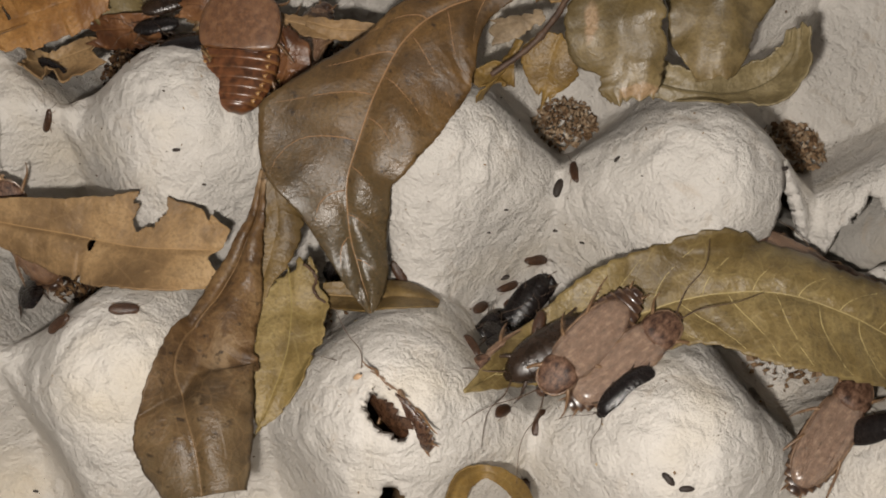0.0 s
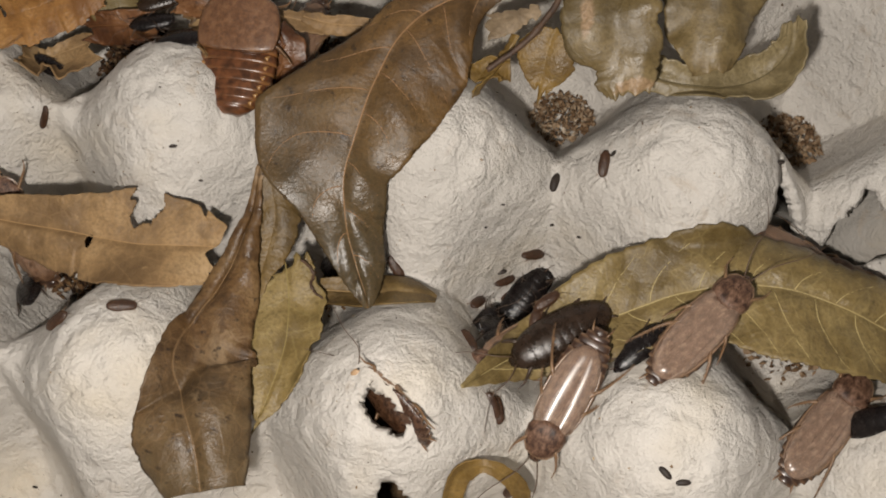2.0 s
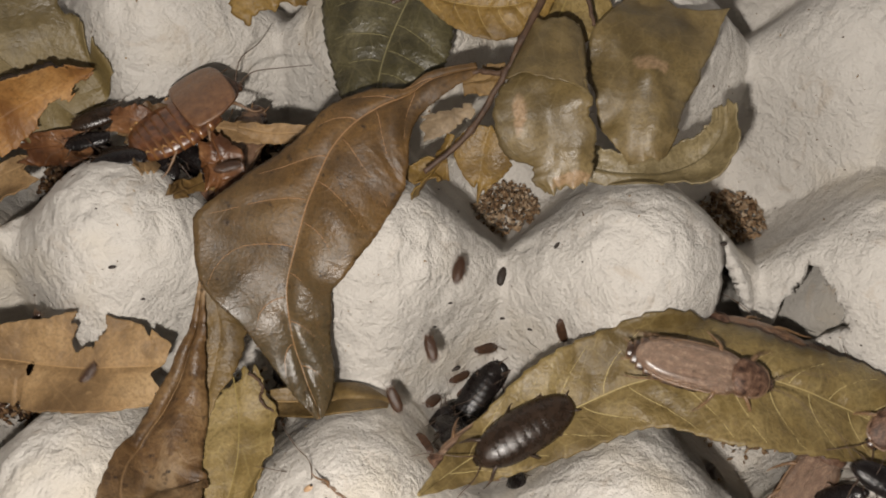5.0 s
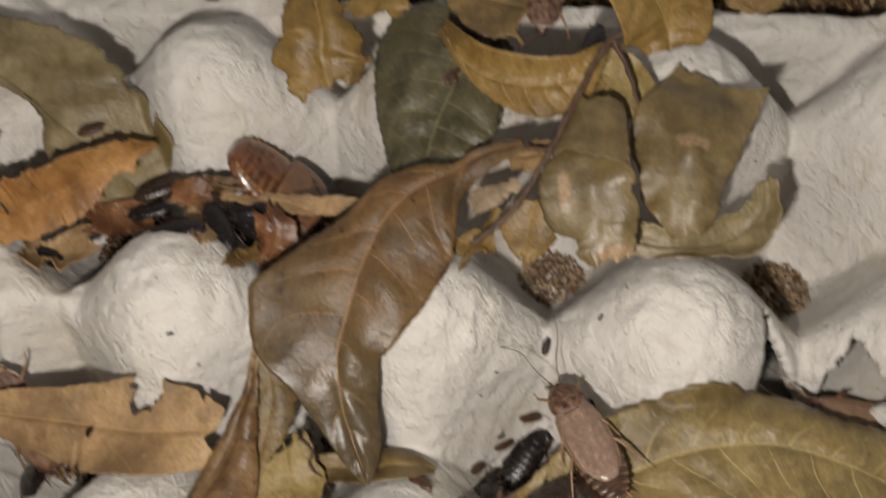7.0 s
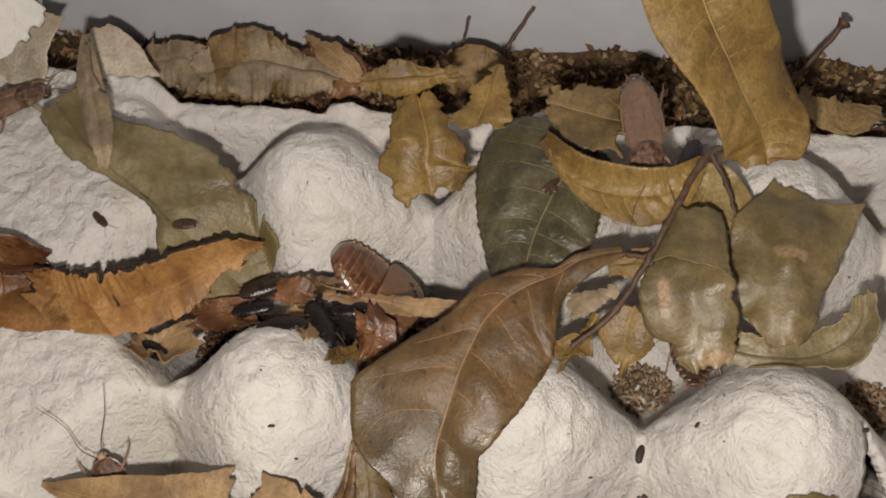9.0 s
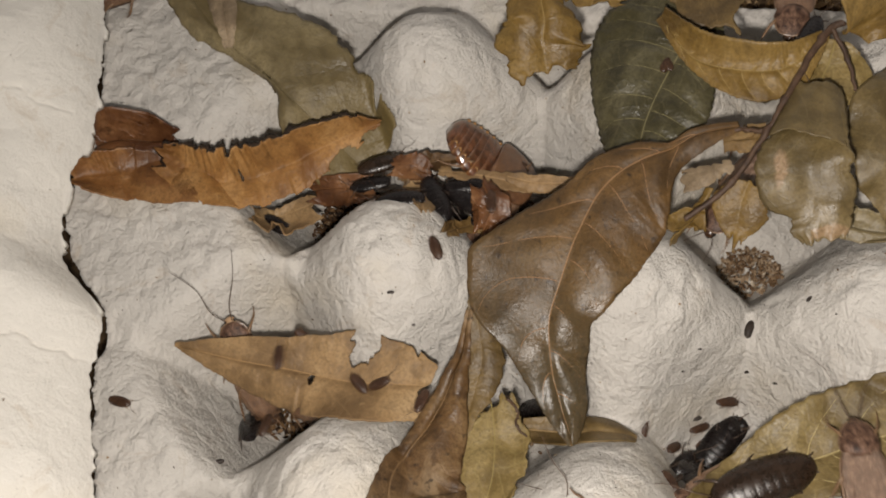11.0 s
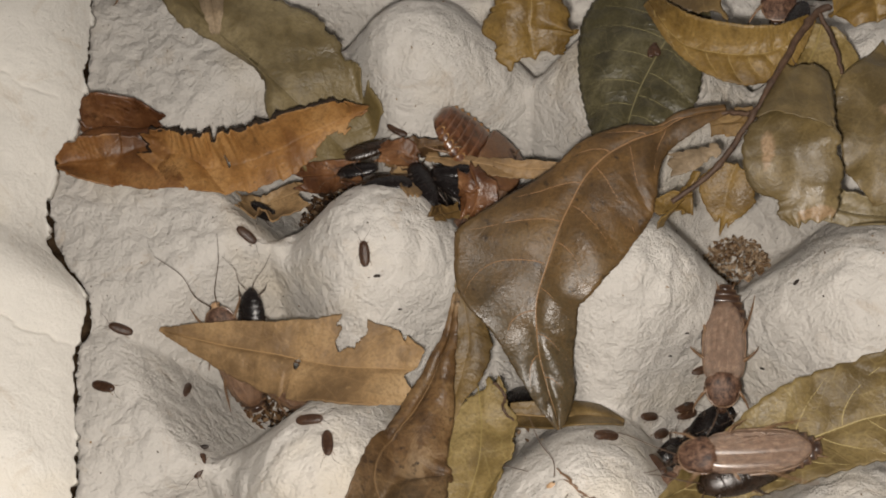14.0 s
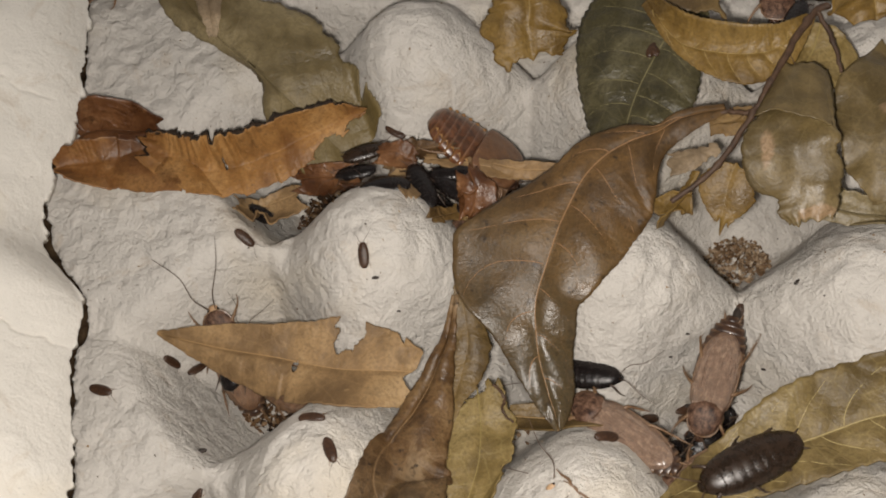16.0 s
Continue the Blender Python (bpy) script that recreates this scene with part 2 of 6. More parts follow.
leaf_crumpled = leaf_material("leaf_crumpled_brown", [(0.11, 0.062, 0.018), (0.18, 0.105, 0.032), (0.26, 0.17, 0.065)], (0.26, 0.17, 0.08), 0.6, 6, 2.0, vein_amount=0.1, spots=0.6, crinkle=0.3)
leaf_rust = leaf_material("leaf_rust_orange", [(0.11, 0.042, 0.012), (0.20, 0.086, 0.025), (0.29, 0.145, 0.048)], (0.16, 0.065, 0.02), 0.45, 7, 1.5, vein_amount=0.06, spots=0.5, rib_line=0.0)
leaf_pale = leaf_material("leaf_pale_dry", [(0.36, 0.29, 0.20), (0.44, 0.36, 0.26), (0.52, 0.45, 0.35)], (0.40, 0.32, 0.22), 0.7, 6, 2.0, vein_amount=0.2)
twig_bark = plain("twig_bark", (0.036, 0.018, 0.010), (0.095, 0.052, 0.028), 0.6, 5)
plastic = plain("milky_plastic", (0.50, 0.50, 0.52), (0.56, 0.56, 0.57), 0.35, 0.4, 0.4, 0.05)
leaf_dull = leaf_material("leaf_dull_brown", [(0.17, 0.12, 0.07), (0.26, 0.19, 0.115), (0.33, 0.25, 0.16)], (0.36, 0.27, 0.17), 0.6, 6, 2.0, vein_amount=0.05, coarse=0.15, rib_line=0.1)
leaf_copper = leaf_material("leaf_copper_brown", [(0.08, 0.028, 0.010), (0.16, 0.068, 0.026), (0.27, 0.135, 0.058)], (0.22, 0.10, 0.04), 0.38, 6, 2.0, vein_amount=0.1, spots=0.7, crinkle=0.3)
litter = plain("litter", (0.045, 0.026, 0.013), (0.14, 0.09, 0.048), 0.9, 4, 0.2, 0.8, 0.001)

dark_margin = plain("dark_leaf_edge", (0.012, 0.008, 0.005), (0.040, 0.024, 0.014), 0.75, 8, 0.25)
dropping_mat = plain("dropping", (0.012, 0.008, 0.006), (0.04, 0.026, 0.018), 0.6, 8)

# ---- the tray: moulded pulp, round pegs on a square lattice with cups between ----
PITCH = 4.8


def edge_of_upper_tray(y):
    """Where the wavy edge of the second tray runs, from its near to its far end."""
    x = spline([(v,) for v in (-8.3, -8.6, -8.95, -9.15, -9.6, -10.0, -10.2, -11.45, -11.9, -11.9, -11.95, -12.2, -12.55, -12.9, -12.8, -12.4, -12.1)], min(max((y + 9.0) / 18.4, 0.0), 1.0))[0]
    return x


def tray_height(x, y):
    """Smooth height of the tray's upper face: cones on the lattice, with steep round cups cut between them."""
    i, j = math.floor(x / PITCH), math.floor(y / PITCH)
    total = 0.0
    for a in (i, i + 1):
        for b in (j, j + 1):
            rim = a <= -2
            d = math.hypot(max(x - a * PITCH, 0.0) if rim else x - a * PITCH, y - b * PITCH)
            d = 0.24 * math.log1p(math.exp(min((d - (2.1 if rim else 0.76)) / 0.24, 60)))
            total += math.exp(5.5 * ((3.05 if rim else 4.0) - (0.95 if rim else 1.40) * d))
    cones = math.log(total) / 5.5
    p, q = abs(x - (max(i, -2) + 0.5) * PITCH), abs(y - (j + 0.5) * PITCH)
    r = 0.3 * math.hypot(p, q) + 0.7 * (p + q)
    cup = -0.75 + 0.25 * math.log1p(math.exp(min((r - 1.05) / 0.25, 60))) * 2.7
    return -math.log(math.exp(-3.4 * cones) + math.exp(-3.4 * cup)) / 3.4


CHEWED = [(-0.19, -4.92, 0.25), (0.04, -5.12, 0.29), (0.26, -5.3, 0.2), (0.25, -6.5, 0.30), (6.4, -3.55, 0.30)]


# larger three-cornered openings, corner by corner
TORN_OPEN = [((6.30, 0.50), (6.24, -1.35), (7.42, -1.05)), ((7.84, 0.08), (7.22, -1.1), (8.52, -1.15))]


def inside_opening(x, y, corners):
    """How far a point lies outside the opening's nearest side (negative: within) and which way that side faces."""
    best = None
    for (ax, ay), (bx, by) in zip(corners, corners[1:] + corners[:1]):
        nx, ny = by - ay, ax - bx
        n = math.hypot(nx, ny)
        d = ((x - ax) * nx + (y - ay) * ny) / n
        if best is None or d > best[0]:
            best = (d, nx / n, ny / n)
    return (best[0] + 0.09 * fbm(x * 2.2, y * 2.2, 11.0), best[1], best[2])


def tray_surface(x, y):
    h = tray_height(x, y)
    if y > 6.2:
        f = min((y - 6.2) / 0.9, 1.0)
        h = h + (max(h, 1.9) - h) * f * f * (3 - 2 * f)
    rough = 0.10 * fbm(x * 0.55, y * 0.55, h * 0.4, 3) + 0.06 * fbm(x * 2.1, y * 2.1, h * 1.6, 4)
    crease = abs(fbm(x * 1.1 + 7, y * 1.1, h * 0.8, 2))
    small = abs(fbm(x * 3.1, y * 3.1 + 3, h * 2.0, 2))
    return h + rough - 0.045 * max(0.0, 0.22 - crease) / 0.22 - 0.025 * max(0.0, 0.3 - small) / 0.3


def rent(y):
    """Right side of a narrow strip left out of the tray, along the edge of the tray that lies over it."""
    return 1.3 + (edge_of_upper_tray((y + 8.9) / 1.034 - 8.9) - 1.3) * 1.034 + 0.06 + 0.15 * math.exp(-((y + 0.3) / 1.2) ** 2) + (0.06 if y > 0.8 else 0.0) + 0.05 * fbm(y * 1.7, 8.0, 0.0, 3)


def build_tray():
    x0, x1, y0, y1, step = -16.0, 13.5, -13.0, 7.55, 0.075
    nx, ny = int((x1 - x0) / step), int((y1 - y0) / step)
    verts = []
    for j in range(ny + 1):
        y = y0 + j * step
        for i in range(nx + 1):
            x = x0 + i * step
            yy = y + (0.10 * fbm(x * 0.8, 3.0) if j == ny else 0.0)
            for a, b, r in CHEWED:
                d = math.hypot(x - a, y - b)
                q = d / (r * (1 + 0.45 * fbm(x * 2.6, y * 2.6, 5.0)))
                if 0.02 < d < 1.0 and abs(q - 1) * r < step * 0.55:
                    x, yy = a + (x - a) / q, b + (y - b) / q
            if 6 < x < 9 and -1.6 < y < 0.8:
                for corners in TORN_OPEN:
                    d, nx_, ny_ = inside_opening(x, y, corners)
                    if abs(d) < step * 0.55:
                        x, yy = x - d * nx_, yy - d * ny_
            # a clean side for the left-out strip, through which the dark floor shows
            if x < -7 and abs(x - rent(y)) < step * 0.55:
                x = rent(y)
            verts.append((x, yy, tray_surface(x, y)))

    def gone(x, y):
        return (x < -7 and rent(y) - 0.55 < x < rent(y)) or any(inside_opening(x, y, c)[0] < 0 for c in TORN_OPEN) or any(math.hypot(x - a, y - b) < r * (1 + 0.45 * fbm(x * 2.6, y * 2.6, 5.0)) for a, b, r in CHEWED)

    faces = []
    for j in range(ny):
        for i in range(nx):
            k = j * (nx + 1) + i
            if not gone(x0 + (i + 0.5) * step, y0 + (j + 0.5) * step):
                faces.append((k, k + 1, k + nx + 2, k + nx + 1))
    tray = piece("egg_tray", verts, faces, pulp)
    thick = tray.modifiers.new("thickness", "SOLIDIFY")
    thick.thickness, thick.offset = 0.0022, -1.0
    return tagged(tray, "off-white moulded pulp egg tray, creased, stained and chewed", "egg tray")


tray = build_tray()


def build_lower_tray_piece():
    """Part of a tray stacked underneath, nested into the one above."""
    n, verts, faces = 60, [], []
    for j in range(n + 1):
        for i in range(n + 1):
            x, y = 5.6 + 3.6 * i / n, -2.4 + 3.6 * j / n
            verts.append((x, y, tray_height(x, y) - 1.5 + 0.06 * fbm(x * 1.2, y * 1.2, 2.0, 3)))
    for j in range(n):
        for i in range(n):
            k = j * (n + 1) + i
            faces.append((k, k + 1, k + n + 2, k + n + 1))
    # the dark grey carries the shade that the lamp doesn't leave here
    ob = piece("tray_fragment", verts, faces, pulp_soiled_shaded)
    thick = ob.modifiers.new("thickness", "SOLIDIFY")
    thick.thickness, thick.offset = 0.002, -1.0
    return tagged(ob, "soiled piece of pulp tray under chewed openings, its shade painted in grey", "egg tray")


build_lower_tray_piece()


def build_upper_tray():
    nu, nv = 80, 640
    verts, faces = [], []
    for j in range(nv + 1):
        y = -9.5 + 18.5 * j / nv
        e = edge_of_upper_tray(y)
        fray = 0.10 * fbm(y * 1.3, 1.0, 0.0, 2) + 0.022 * fbm(y * 7.0, 6.0, 0.0, 2)
        for i in range(nu + 1):
            d = 7.0 * (i / nu) ** 1.4
            x = e - d + fray * math.exp(-d * 3.0)
            d = max(e - x, 0.0)
            z = 3.6 + 1.9 * (1 - math.exp(-d * 1.0)) + 0.25 * math.sin((y + 2.1) * 1.35) * (1 - math.exp(-d * 0.8))
            z += 0.3 * math.sin(x * 1.2 + 0.6) * math.sin(y * 0.66 + 1.0) * min(d / 2, 1)
            z += 0.07 * fbm(x * 0.5, y * 0.5, 9.0, 3) + 0.012 * fbm(x * 2.2, y * 2.2, 4.0, 3)
            z -= 0.10 * math.exp(-((y + 3.1 + 0.25 * fbm(x * 1.5, 2.0, 0.0, 3)) / 0.035) ** 2) * min(d / 0.3, 1.0) * (d < 2.4)
            z -= 0.06 * math.exp(-((y - 2.3 + 0.2 * fbm(x * 1.7, 5.0, 0.0, 3)) / 0.035) ** 2) * (0.3 < d < 1.5)
            verts.append((1.3 + (x - 1.3) * 0.961, -8.9 + (y + 8.9) * 0.961, 21.5 + (z - 21.5) * 0.961))
    for j in range(nv):
        for i in range(nu):
            k = j * (nu + 1) + i
            faces.append((k, k + nu + 1, k + nu + 2, k + 1))
    up = piece("egg_tray", verts, faces, pulp_warm)
    thick = up.modifiers.new("thickness", "SOLIDIFY")
    thick.thickness, thick.offset = 0.002, -1.0
    return tagged(up, "cream pulp egg tray with frayed edge, laid over another", "egg tray")


build_upper_tray()


# ---- the bin around it ----
def slab(name, lo, hi, material, label, category):
    (a, b, c), (d, e, f) = lo, hi
    v = [(a, b, c), (d, b, c), (d, e, c), (a, e, c), (a, b, f), (d, b, f), (d, e, f), (a, e, f)]
    q = [(3, 2, 1, 0), (4, 5, 6, 7), (0, 1, 5, 4), (1, 2, 6, 5), (2, 3, 7, 6), (3, 0, 4, 7)]
    return tagged(piece(name, v, q, material, smooth=False), label, category, kind="structure")


slab("floor", (-24, -26, -2.4), (24, 10.6, -1.8), litter, "dark bin floor covered in fine litter", "floor")
slab("wall_north", (-24, 10.6, -2.4), (24, 10.9, 16), plastic, "milky white plastic wall of the bin", "bin wall")
slab("wall_south", (-24, -26.3, -2.4), (24, -26, 16), plastic, "milky white plastic wall of the bin", "bin wall")
slab("wall_west", (-24.3, -26, -2.4), (-24, 10.6, 16), plastic, "milky white plastic wall of the bin", "bin wall")
slab("wall_east", (24, -26, -2.4), (24.3, 10.6, 16), plastic, "milky white plastic wall of the bin", "bin wall")


# ---- leaves ----
def leaf(name, rows, material, label, teeth=0.0, tooth_count=40, torn=0.0, cuts=(), bow=0.0, wave=0.05, blunt=(0, 0), rib=0.03, veins=0, pucker=0.012, holes=(), fine=1, rim=0.0, group="leaf litter", seed=0):
    """A leaf along rows of x, y, z, half-widths to its two sides and the lift of its two edges. teeth: depth of the saw
    edge;
    torn: depth of the ragged edge; cuts: (place along, side, half-length, depth) of bites; bow: how far the blade
    arches between rib and edge;
    holes: (place along, place across, half-length, half-breadth) of chewed gaps; fine: how many times finer the mesh
    is;
    rim: breadth of a dark margin that curls under along the first end and one edge."""
    length = sum(math.dist(a[:3], b[:3]) for a, b in zip(rows, rows[1:]))
    nu = max(30, min(170, int(length / 0.04))) * fine
    nh = 14 * fine
    verts, faces, uvs = [], [], []
    for k in range(nu + 1):
        u = k / nu
        x, y, z, wa, wb, la, lb = spline(rows, u)
        p, q = spline(rows, min(u + 0.02, 1)), spline(rows, max(u - 0.02, 0))
        tx, ty = p[0] - q[0], p[1] - q[1]
        n = math.hypot(tx, ty) or 1.0
        sx, sy = -ty / n, tx / n
        for v in range(-nh, nh + 1):
            s = v / nh
            side = 1 if s >= 0 else -1
            w, lift = (wa, la) if side > 0 else (wb, lb)
            w = max(w, 0.015)
            saw = (u * tooth_count + (0.3 if side > 0 else 0.0)) % 1.0
            w -= teeth * saw * min(1.0, w / 0.25)
            if torn:
                w *= 1 - torn * max(0.0, 0.25 + fbm(u * length * 1.6, side * 4.0 + seed, 2.0, 4))
                chip = noise.cell((u * length * 4.0 + 0.6 * fbm(u * 7, seed), side * 3.0 + seed, 6.0))
                w -= min(torn, 0.25) * (0.55 * max(0.0, chip) + 0.5 * abs(fbm(u * length * 5.0, side * 3.0 + seed, 6.0, 3)))
            for at, cut_side, half, deep in cuts:
                if cut_side == side and abs(u - at) < half * 1.6:
                    ragged = 0.5 * fbm(u * length * 5.5, seed + 8.0, at * 9, 4)
                    f = max(0.0, 1 - (abs(u - at) / half) ** 3 + ragged)
                    w *= 1 - deep * min(1.0, f)
            a = abs(s)
            d = side * a * w
            up = lift * a * a + bow * 4 * a * (1 - a) * min(1.0, w / 0.6)
            up += wave * fbm(x * 0.9 + d * sx, y * 0.9 + d * sy, seed + 1.0, 2) + 0.5 * wave * a * a * fbm(u * length * 0.9, side * 2.0 + seed, 3.0, 2)
            up -= (0.03 if rib else 0.0) * math.exp(-(a * 9) ** 2)
            if veins:
                quilt = (u - 0.07 - 0.10 * a**1.6) / 0.8 * veins - (0.5 if side > 0 else 0.0)
                up += 5 * pucker * (abs(math.sin(math.pi * quilt)) - 0.6) * min(1.0, 4 * a) * (1 - 0.6 * a) * min(1.0, w / 0.5)
            up += pucker * math.sin(2 * math.pi * (u * length * 1.0 - abs(d) * 0.9 + 0.4 * fbm(u * 4, side, seed))) * min(1.0, 3 * a) * (1 - 0.5 * a)
            shift = 0.0
            if blunt[0] and u < 0.12:
                shift = blunt[0] * (0.12 - u) / 0.12 * fbm(s * 1.3, seed + 2.0, 1.0, 3)
            if blunt[1] and u > 0.88:
                shift = blunt[1] * (u - 0.88) / 0.12 * fbm(s * 1.3, seed + 5.0, 3.0, 3)
            px, py = x + d * sx + shift * tx / n, y + d * sy + shift * ty / n
            pz = z + up
            if -15.9 < px < 13.4 and py < 7.4:
                pz = max(pz, tray_height(px, py) + 0.15)
            verts.append((px, py, pz))
            uvs.append((u * length * 0.1, 0.5 + 0.1 * d))
    row = 2 * nh + 1
    for k in range(nu):
        for v in range(2 * nh):
            i = k * row + v
            u, s = (k + 0.5) / nu, (v + 0.5 - nh) / nh
            ragged = 1 + 0.55 * fbm(u * length * 4.0, s * 4.0, seed + 2.0, 3)
            if not any(math.hypot((u - a) / c, (s - b) / d) < ragged for a, b, c, d in holes):
                faces.append((i + 1, i, i + row, i + row + 1))
    ob = new(name)
    blade = piece("blade", verts, faces, material, ob)
    layer = blade.data.uv_layers.new(name="along")
    flat = [c for loop in blade.data.loops for c in uvs[loop.vertex_index]]
    layer.data.foreach_set("uv", flat)
    thick = blade.modifiers.new("thickness", "SOLIDIFY")
    thick.thickness, thick.offset = 0.0003, 0.0
    if rim:
        course = [(v, v + row) for v in range(3, row - 1)] + [(k * row + row - 1, k * row + row - 4) for k in range(int(nu * 0.93))]
        edge_verts, edge_faces = [], []
        for n, (i, inner) in enumerate(course):
            e, out = Vector(verts[i]), Vector(verts[i]) - Vector(verts[inner])
            out = Vector((out.x, out.y, 0)).normalized() * rim * (1 + 0.9 * fbm(n * 0.13, seed, 4.0, 3))
            edge_verts += [tuple(e - out * 0.15 + Vector((0, 0, 0.006))), tuple(e + out * 0.5 - Vector((0, 0, 0.02))), tuple(e + out - Vector((0, 0, 0.08)))]
        for n in range(len(course) - 1):
            for c in (0, 1):
                k = n * 3 + c
                edge_faces.append((k, k + 1, k + 4, k + 3))
        margin = piece("margin", edge_verts, edge_faces, dark_margin, ob, "dark ragged margin")
        crust = margin.modifiers.new("thickness", "SOLIDIFY")
        crust.thickness, crust.offset = 0.0002, 0.0
    if rib:
        line = [verts[k * row + nh] for k in range(0, nu + 1, 2)]
        v, f = tube_data([(a, b, c + 0.012) for a, b, c in line], [rib * (1.0 - 0.7 * k / len(line)) for k in range(len(line))], 6)
        piece("midrib", v, f, ribs[material.name], ob)
    for k in range(veins):
        for side in (1, -1):
            u0 = 0.07 + 0.80 * (k + (0.5 if side > 0 else 0.0)) / veins
            line = []
            for q in range(9):
                a = 0.03 + 0.90 * q / 8
                r = min((u0 + 0.10 * a**1.6) * nu, nu - 0.001)
                c = nh + side * a * nh
                i, j, f, g = int(r), int(c), r - int(r), c - int(c)
                q0, q1, q2, q3 = (Vector(verts[n]) for n in (i * row + j, i * row + j + 1, (i + 1) * row + j, (i + 1) * row + j + 1))
                at_point = q0.lerp(q1, g).lerp(q2.lerp(q3, g), f)
                line.append((at_point.x, at_point.y, at_point.z + 0.012))
            if math.dist(line[0], line[-1]) > 0.25:
                v, f = tube_data(line, [max(rib * 0.48, 0.011) * (1 - 0.6 * q / 8) for q in range(9)], 5)
                piece("vein", v, f, ribs[material.name], ob)
    return tagged(ob, label, "leaf", group)


ribs = {}
for material, a in ((leaf_brown, (0.30, 0.17, 0.085)), (leaf_umber, (0.30, 0.19, 0.09)), (leaf_olive, (0.30, 0.23, 0.085)),
                    (leaf_serrated, (0.46, 0.37, 0.17)), (leaf_dark, (0.22, 0.19, 0.095)), (leaf_tan, (0.38, 0.24, 0.11)),
                    (leaf_orange, (0.20, 0.09, 0.03)), (leaf_rust, (0.18, 0.08, 0.03)), (leaf_yellow, (0.34, 0.24, 0.09)),
                    (leaf_pale, (0.40, 0.33, 0.23)), (leaf_hood, (0.22, 0.17, 0.08)), (leaf_broad, (0.22, 0.17, 0.08)), (leaf_amber, (0.30, 0.20, 0.09)), (leaf_sage, (0.11, 0.085, 0.04)), (leaf_crumpled, (0.22, 0.14, 0.06)), (leaf_copper, (0.18, 0.08, 0.03)), (leaf_dull, (0.30, 0.22, 0.13))):
    ribs[material.name] = plain(material.name + "_rib", tuple(v * 0.8 for v in a), a, 0.68, 6, 0.25)

leaf("leaf", [(1.8, 2.71, 4.55, 0.11, 0.1, 0, 0), (1.03, 2.45, 4.55, 0.36, 0.14, -0.05, 0), (0.6, 2.15, 4.5, 0.42, 0.14, -0.1, 0), (0.12, 1.88, 4.5, 1.07, 0.41, -0.2, 0), (-0.3, 1.53, 4.5, 1.32, 0.6, -0.3, -0.1), (-0.63, 1.04, 4.5, 1.38, 0.68, -0.4, -0.2), (-0.85, 0.47, 4.4, 1.33, 1.11, -0.4, -0.2), (-0.99, -0.02, 4.3, 1.26, 1.45, -0.2, 0), (-1.12, -0.59, 4.1, 1.03, 1.83, -0.1, 0.1), (-1.25, -1.13, 3.8, 0.8, 1.55, 0, 0.2), (-1.2, -1.68, 3.5, 0.72, 0.86, -0.1, 0.2), (-1.08, -2.16, 3.25, 0.6, 0.52, -0.15, 0.05), (-0.88, -2.64, 3.05, 0.5, 0.34, -0.15, 0), (-0.72, -2.98, 2.85, 0.26, 0.2, -0.1, 0), (-0.64, -3.22, 2.7, 0.05, 0.05, 0, 0)],
     leaf_brown, "large glossy brown leaf with pale midrib, lying over the pulp tray", teeth=0.02, bow=0.05, wave=0.07, rib=0.014, veins=8, pucker=0.011, seed=1)
leaf("leaf", [(-2.89, -0.97, 3.2, 0.09, 0.06, 0, 0), (-2.9, -1.79, 3.1, 0.17, 0.14, 0, 0), (-3.06, -2.52, 3, 0.44, 0.23, -0.1, 0), (-3.3, -3.25, 2.95, 0.81, 0.3, -0.1, -0.1), (-3.61, -4, 2.95, 1.24, 0.24, 0, -0.1), (-3.64, -4.76, 3.2, 1.32, 0.3, -0.2, 0.1), (-3.36, -5.34, 3.5, 1.2, 0.86, -0.3, 0.1), (-3.02, -5.96, 3.6, 0.9, 1.03, -0.4, -0.2), (-2.76, -6.73, 3.5, 0.72, 0.64, -0.2, -0.2)],
     leaf_umber, "long mottled brown dry leaf, folded along its midrib", torn=0.06, bow=0.14, wave=0.14, blunt=(0.05, 0.0), rib=0.009, veins=0, pucker=0.008, seed=2)
leaf("leaf", [(-2.3, -2.5, 2.5, 0.55, 0.4, 0, 0), (-2.13, -3.1, 2.5, 0.72, 0.7, 0, 0), (-2.02, -3.83, 2.6, 0.64, 0.72, 0.1, 0), (-2.05, -4.45, 2.7, 0.54, 0.62, 0.1, 0), (-2.16, -5.06, 2.7, 0.3, 0.42, 0, 0), (-2.25, -5.4, 2.7, 0.12, 0.14, 0, 0)],
     leaf_olive, "torn yellow-green leaf piece lying half under a brown leaf", holes=((0.0, 0.15, 0.09, 0.22), (0.02, -0.75, 0.1, 0.3)), torn=0.18, blunt=(0.6, 0.3), wave=0.14, rib=0.015, seed=3)
leaf("leaf", [(-1.67, -2.85, 2.1, 0.21, 0.25, 0, 0), (-0.84, -2.8, 2.1, 0.32, 0.36, 0, 0.4), (-0.09, -2.78, 2.4, 0.36, 0.3, -0.4, 0.4), (0.49, -2.78, 2.19, 0.06, 0.11, 0, 0.2)],
     leaf_amber, "small olive leaf tip with a short stalk", wave=0.04, rib=0.02, seed=4)
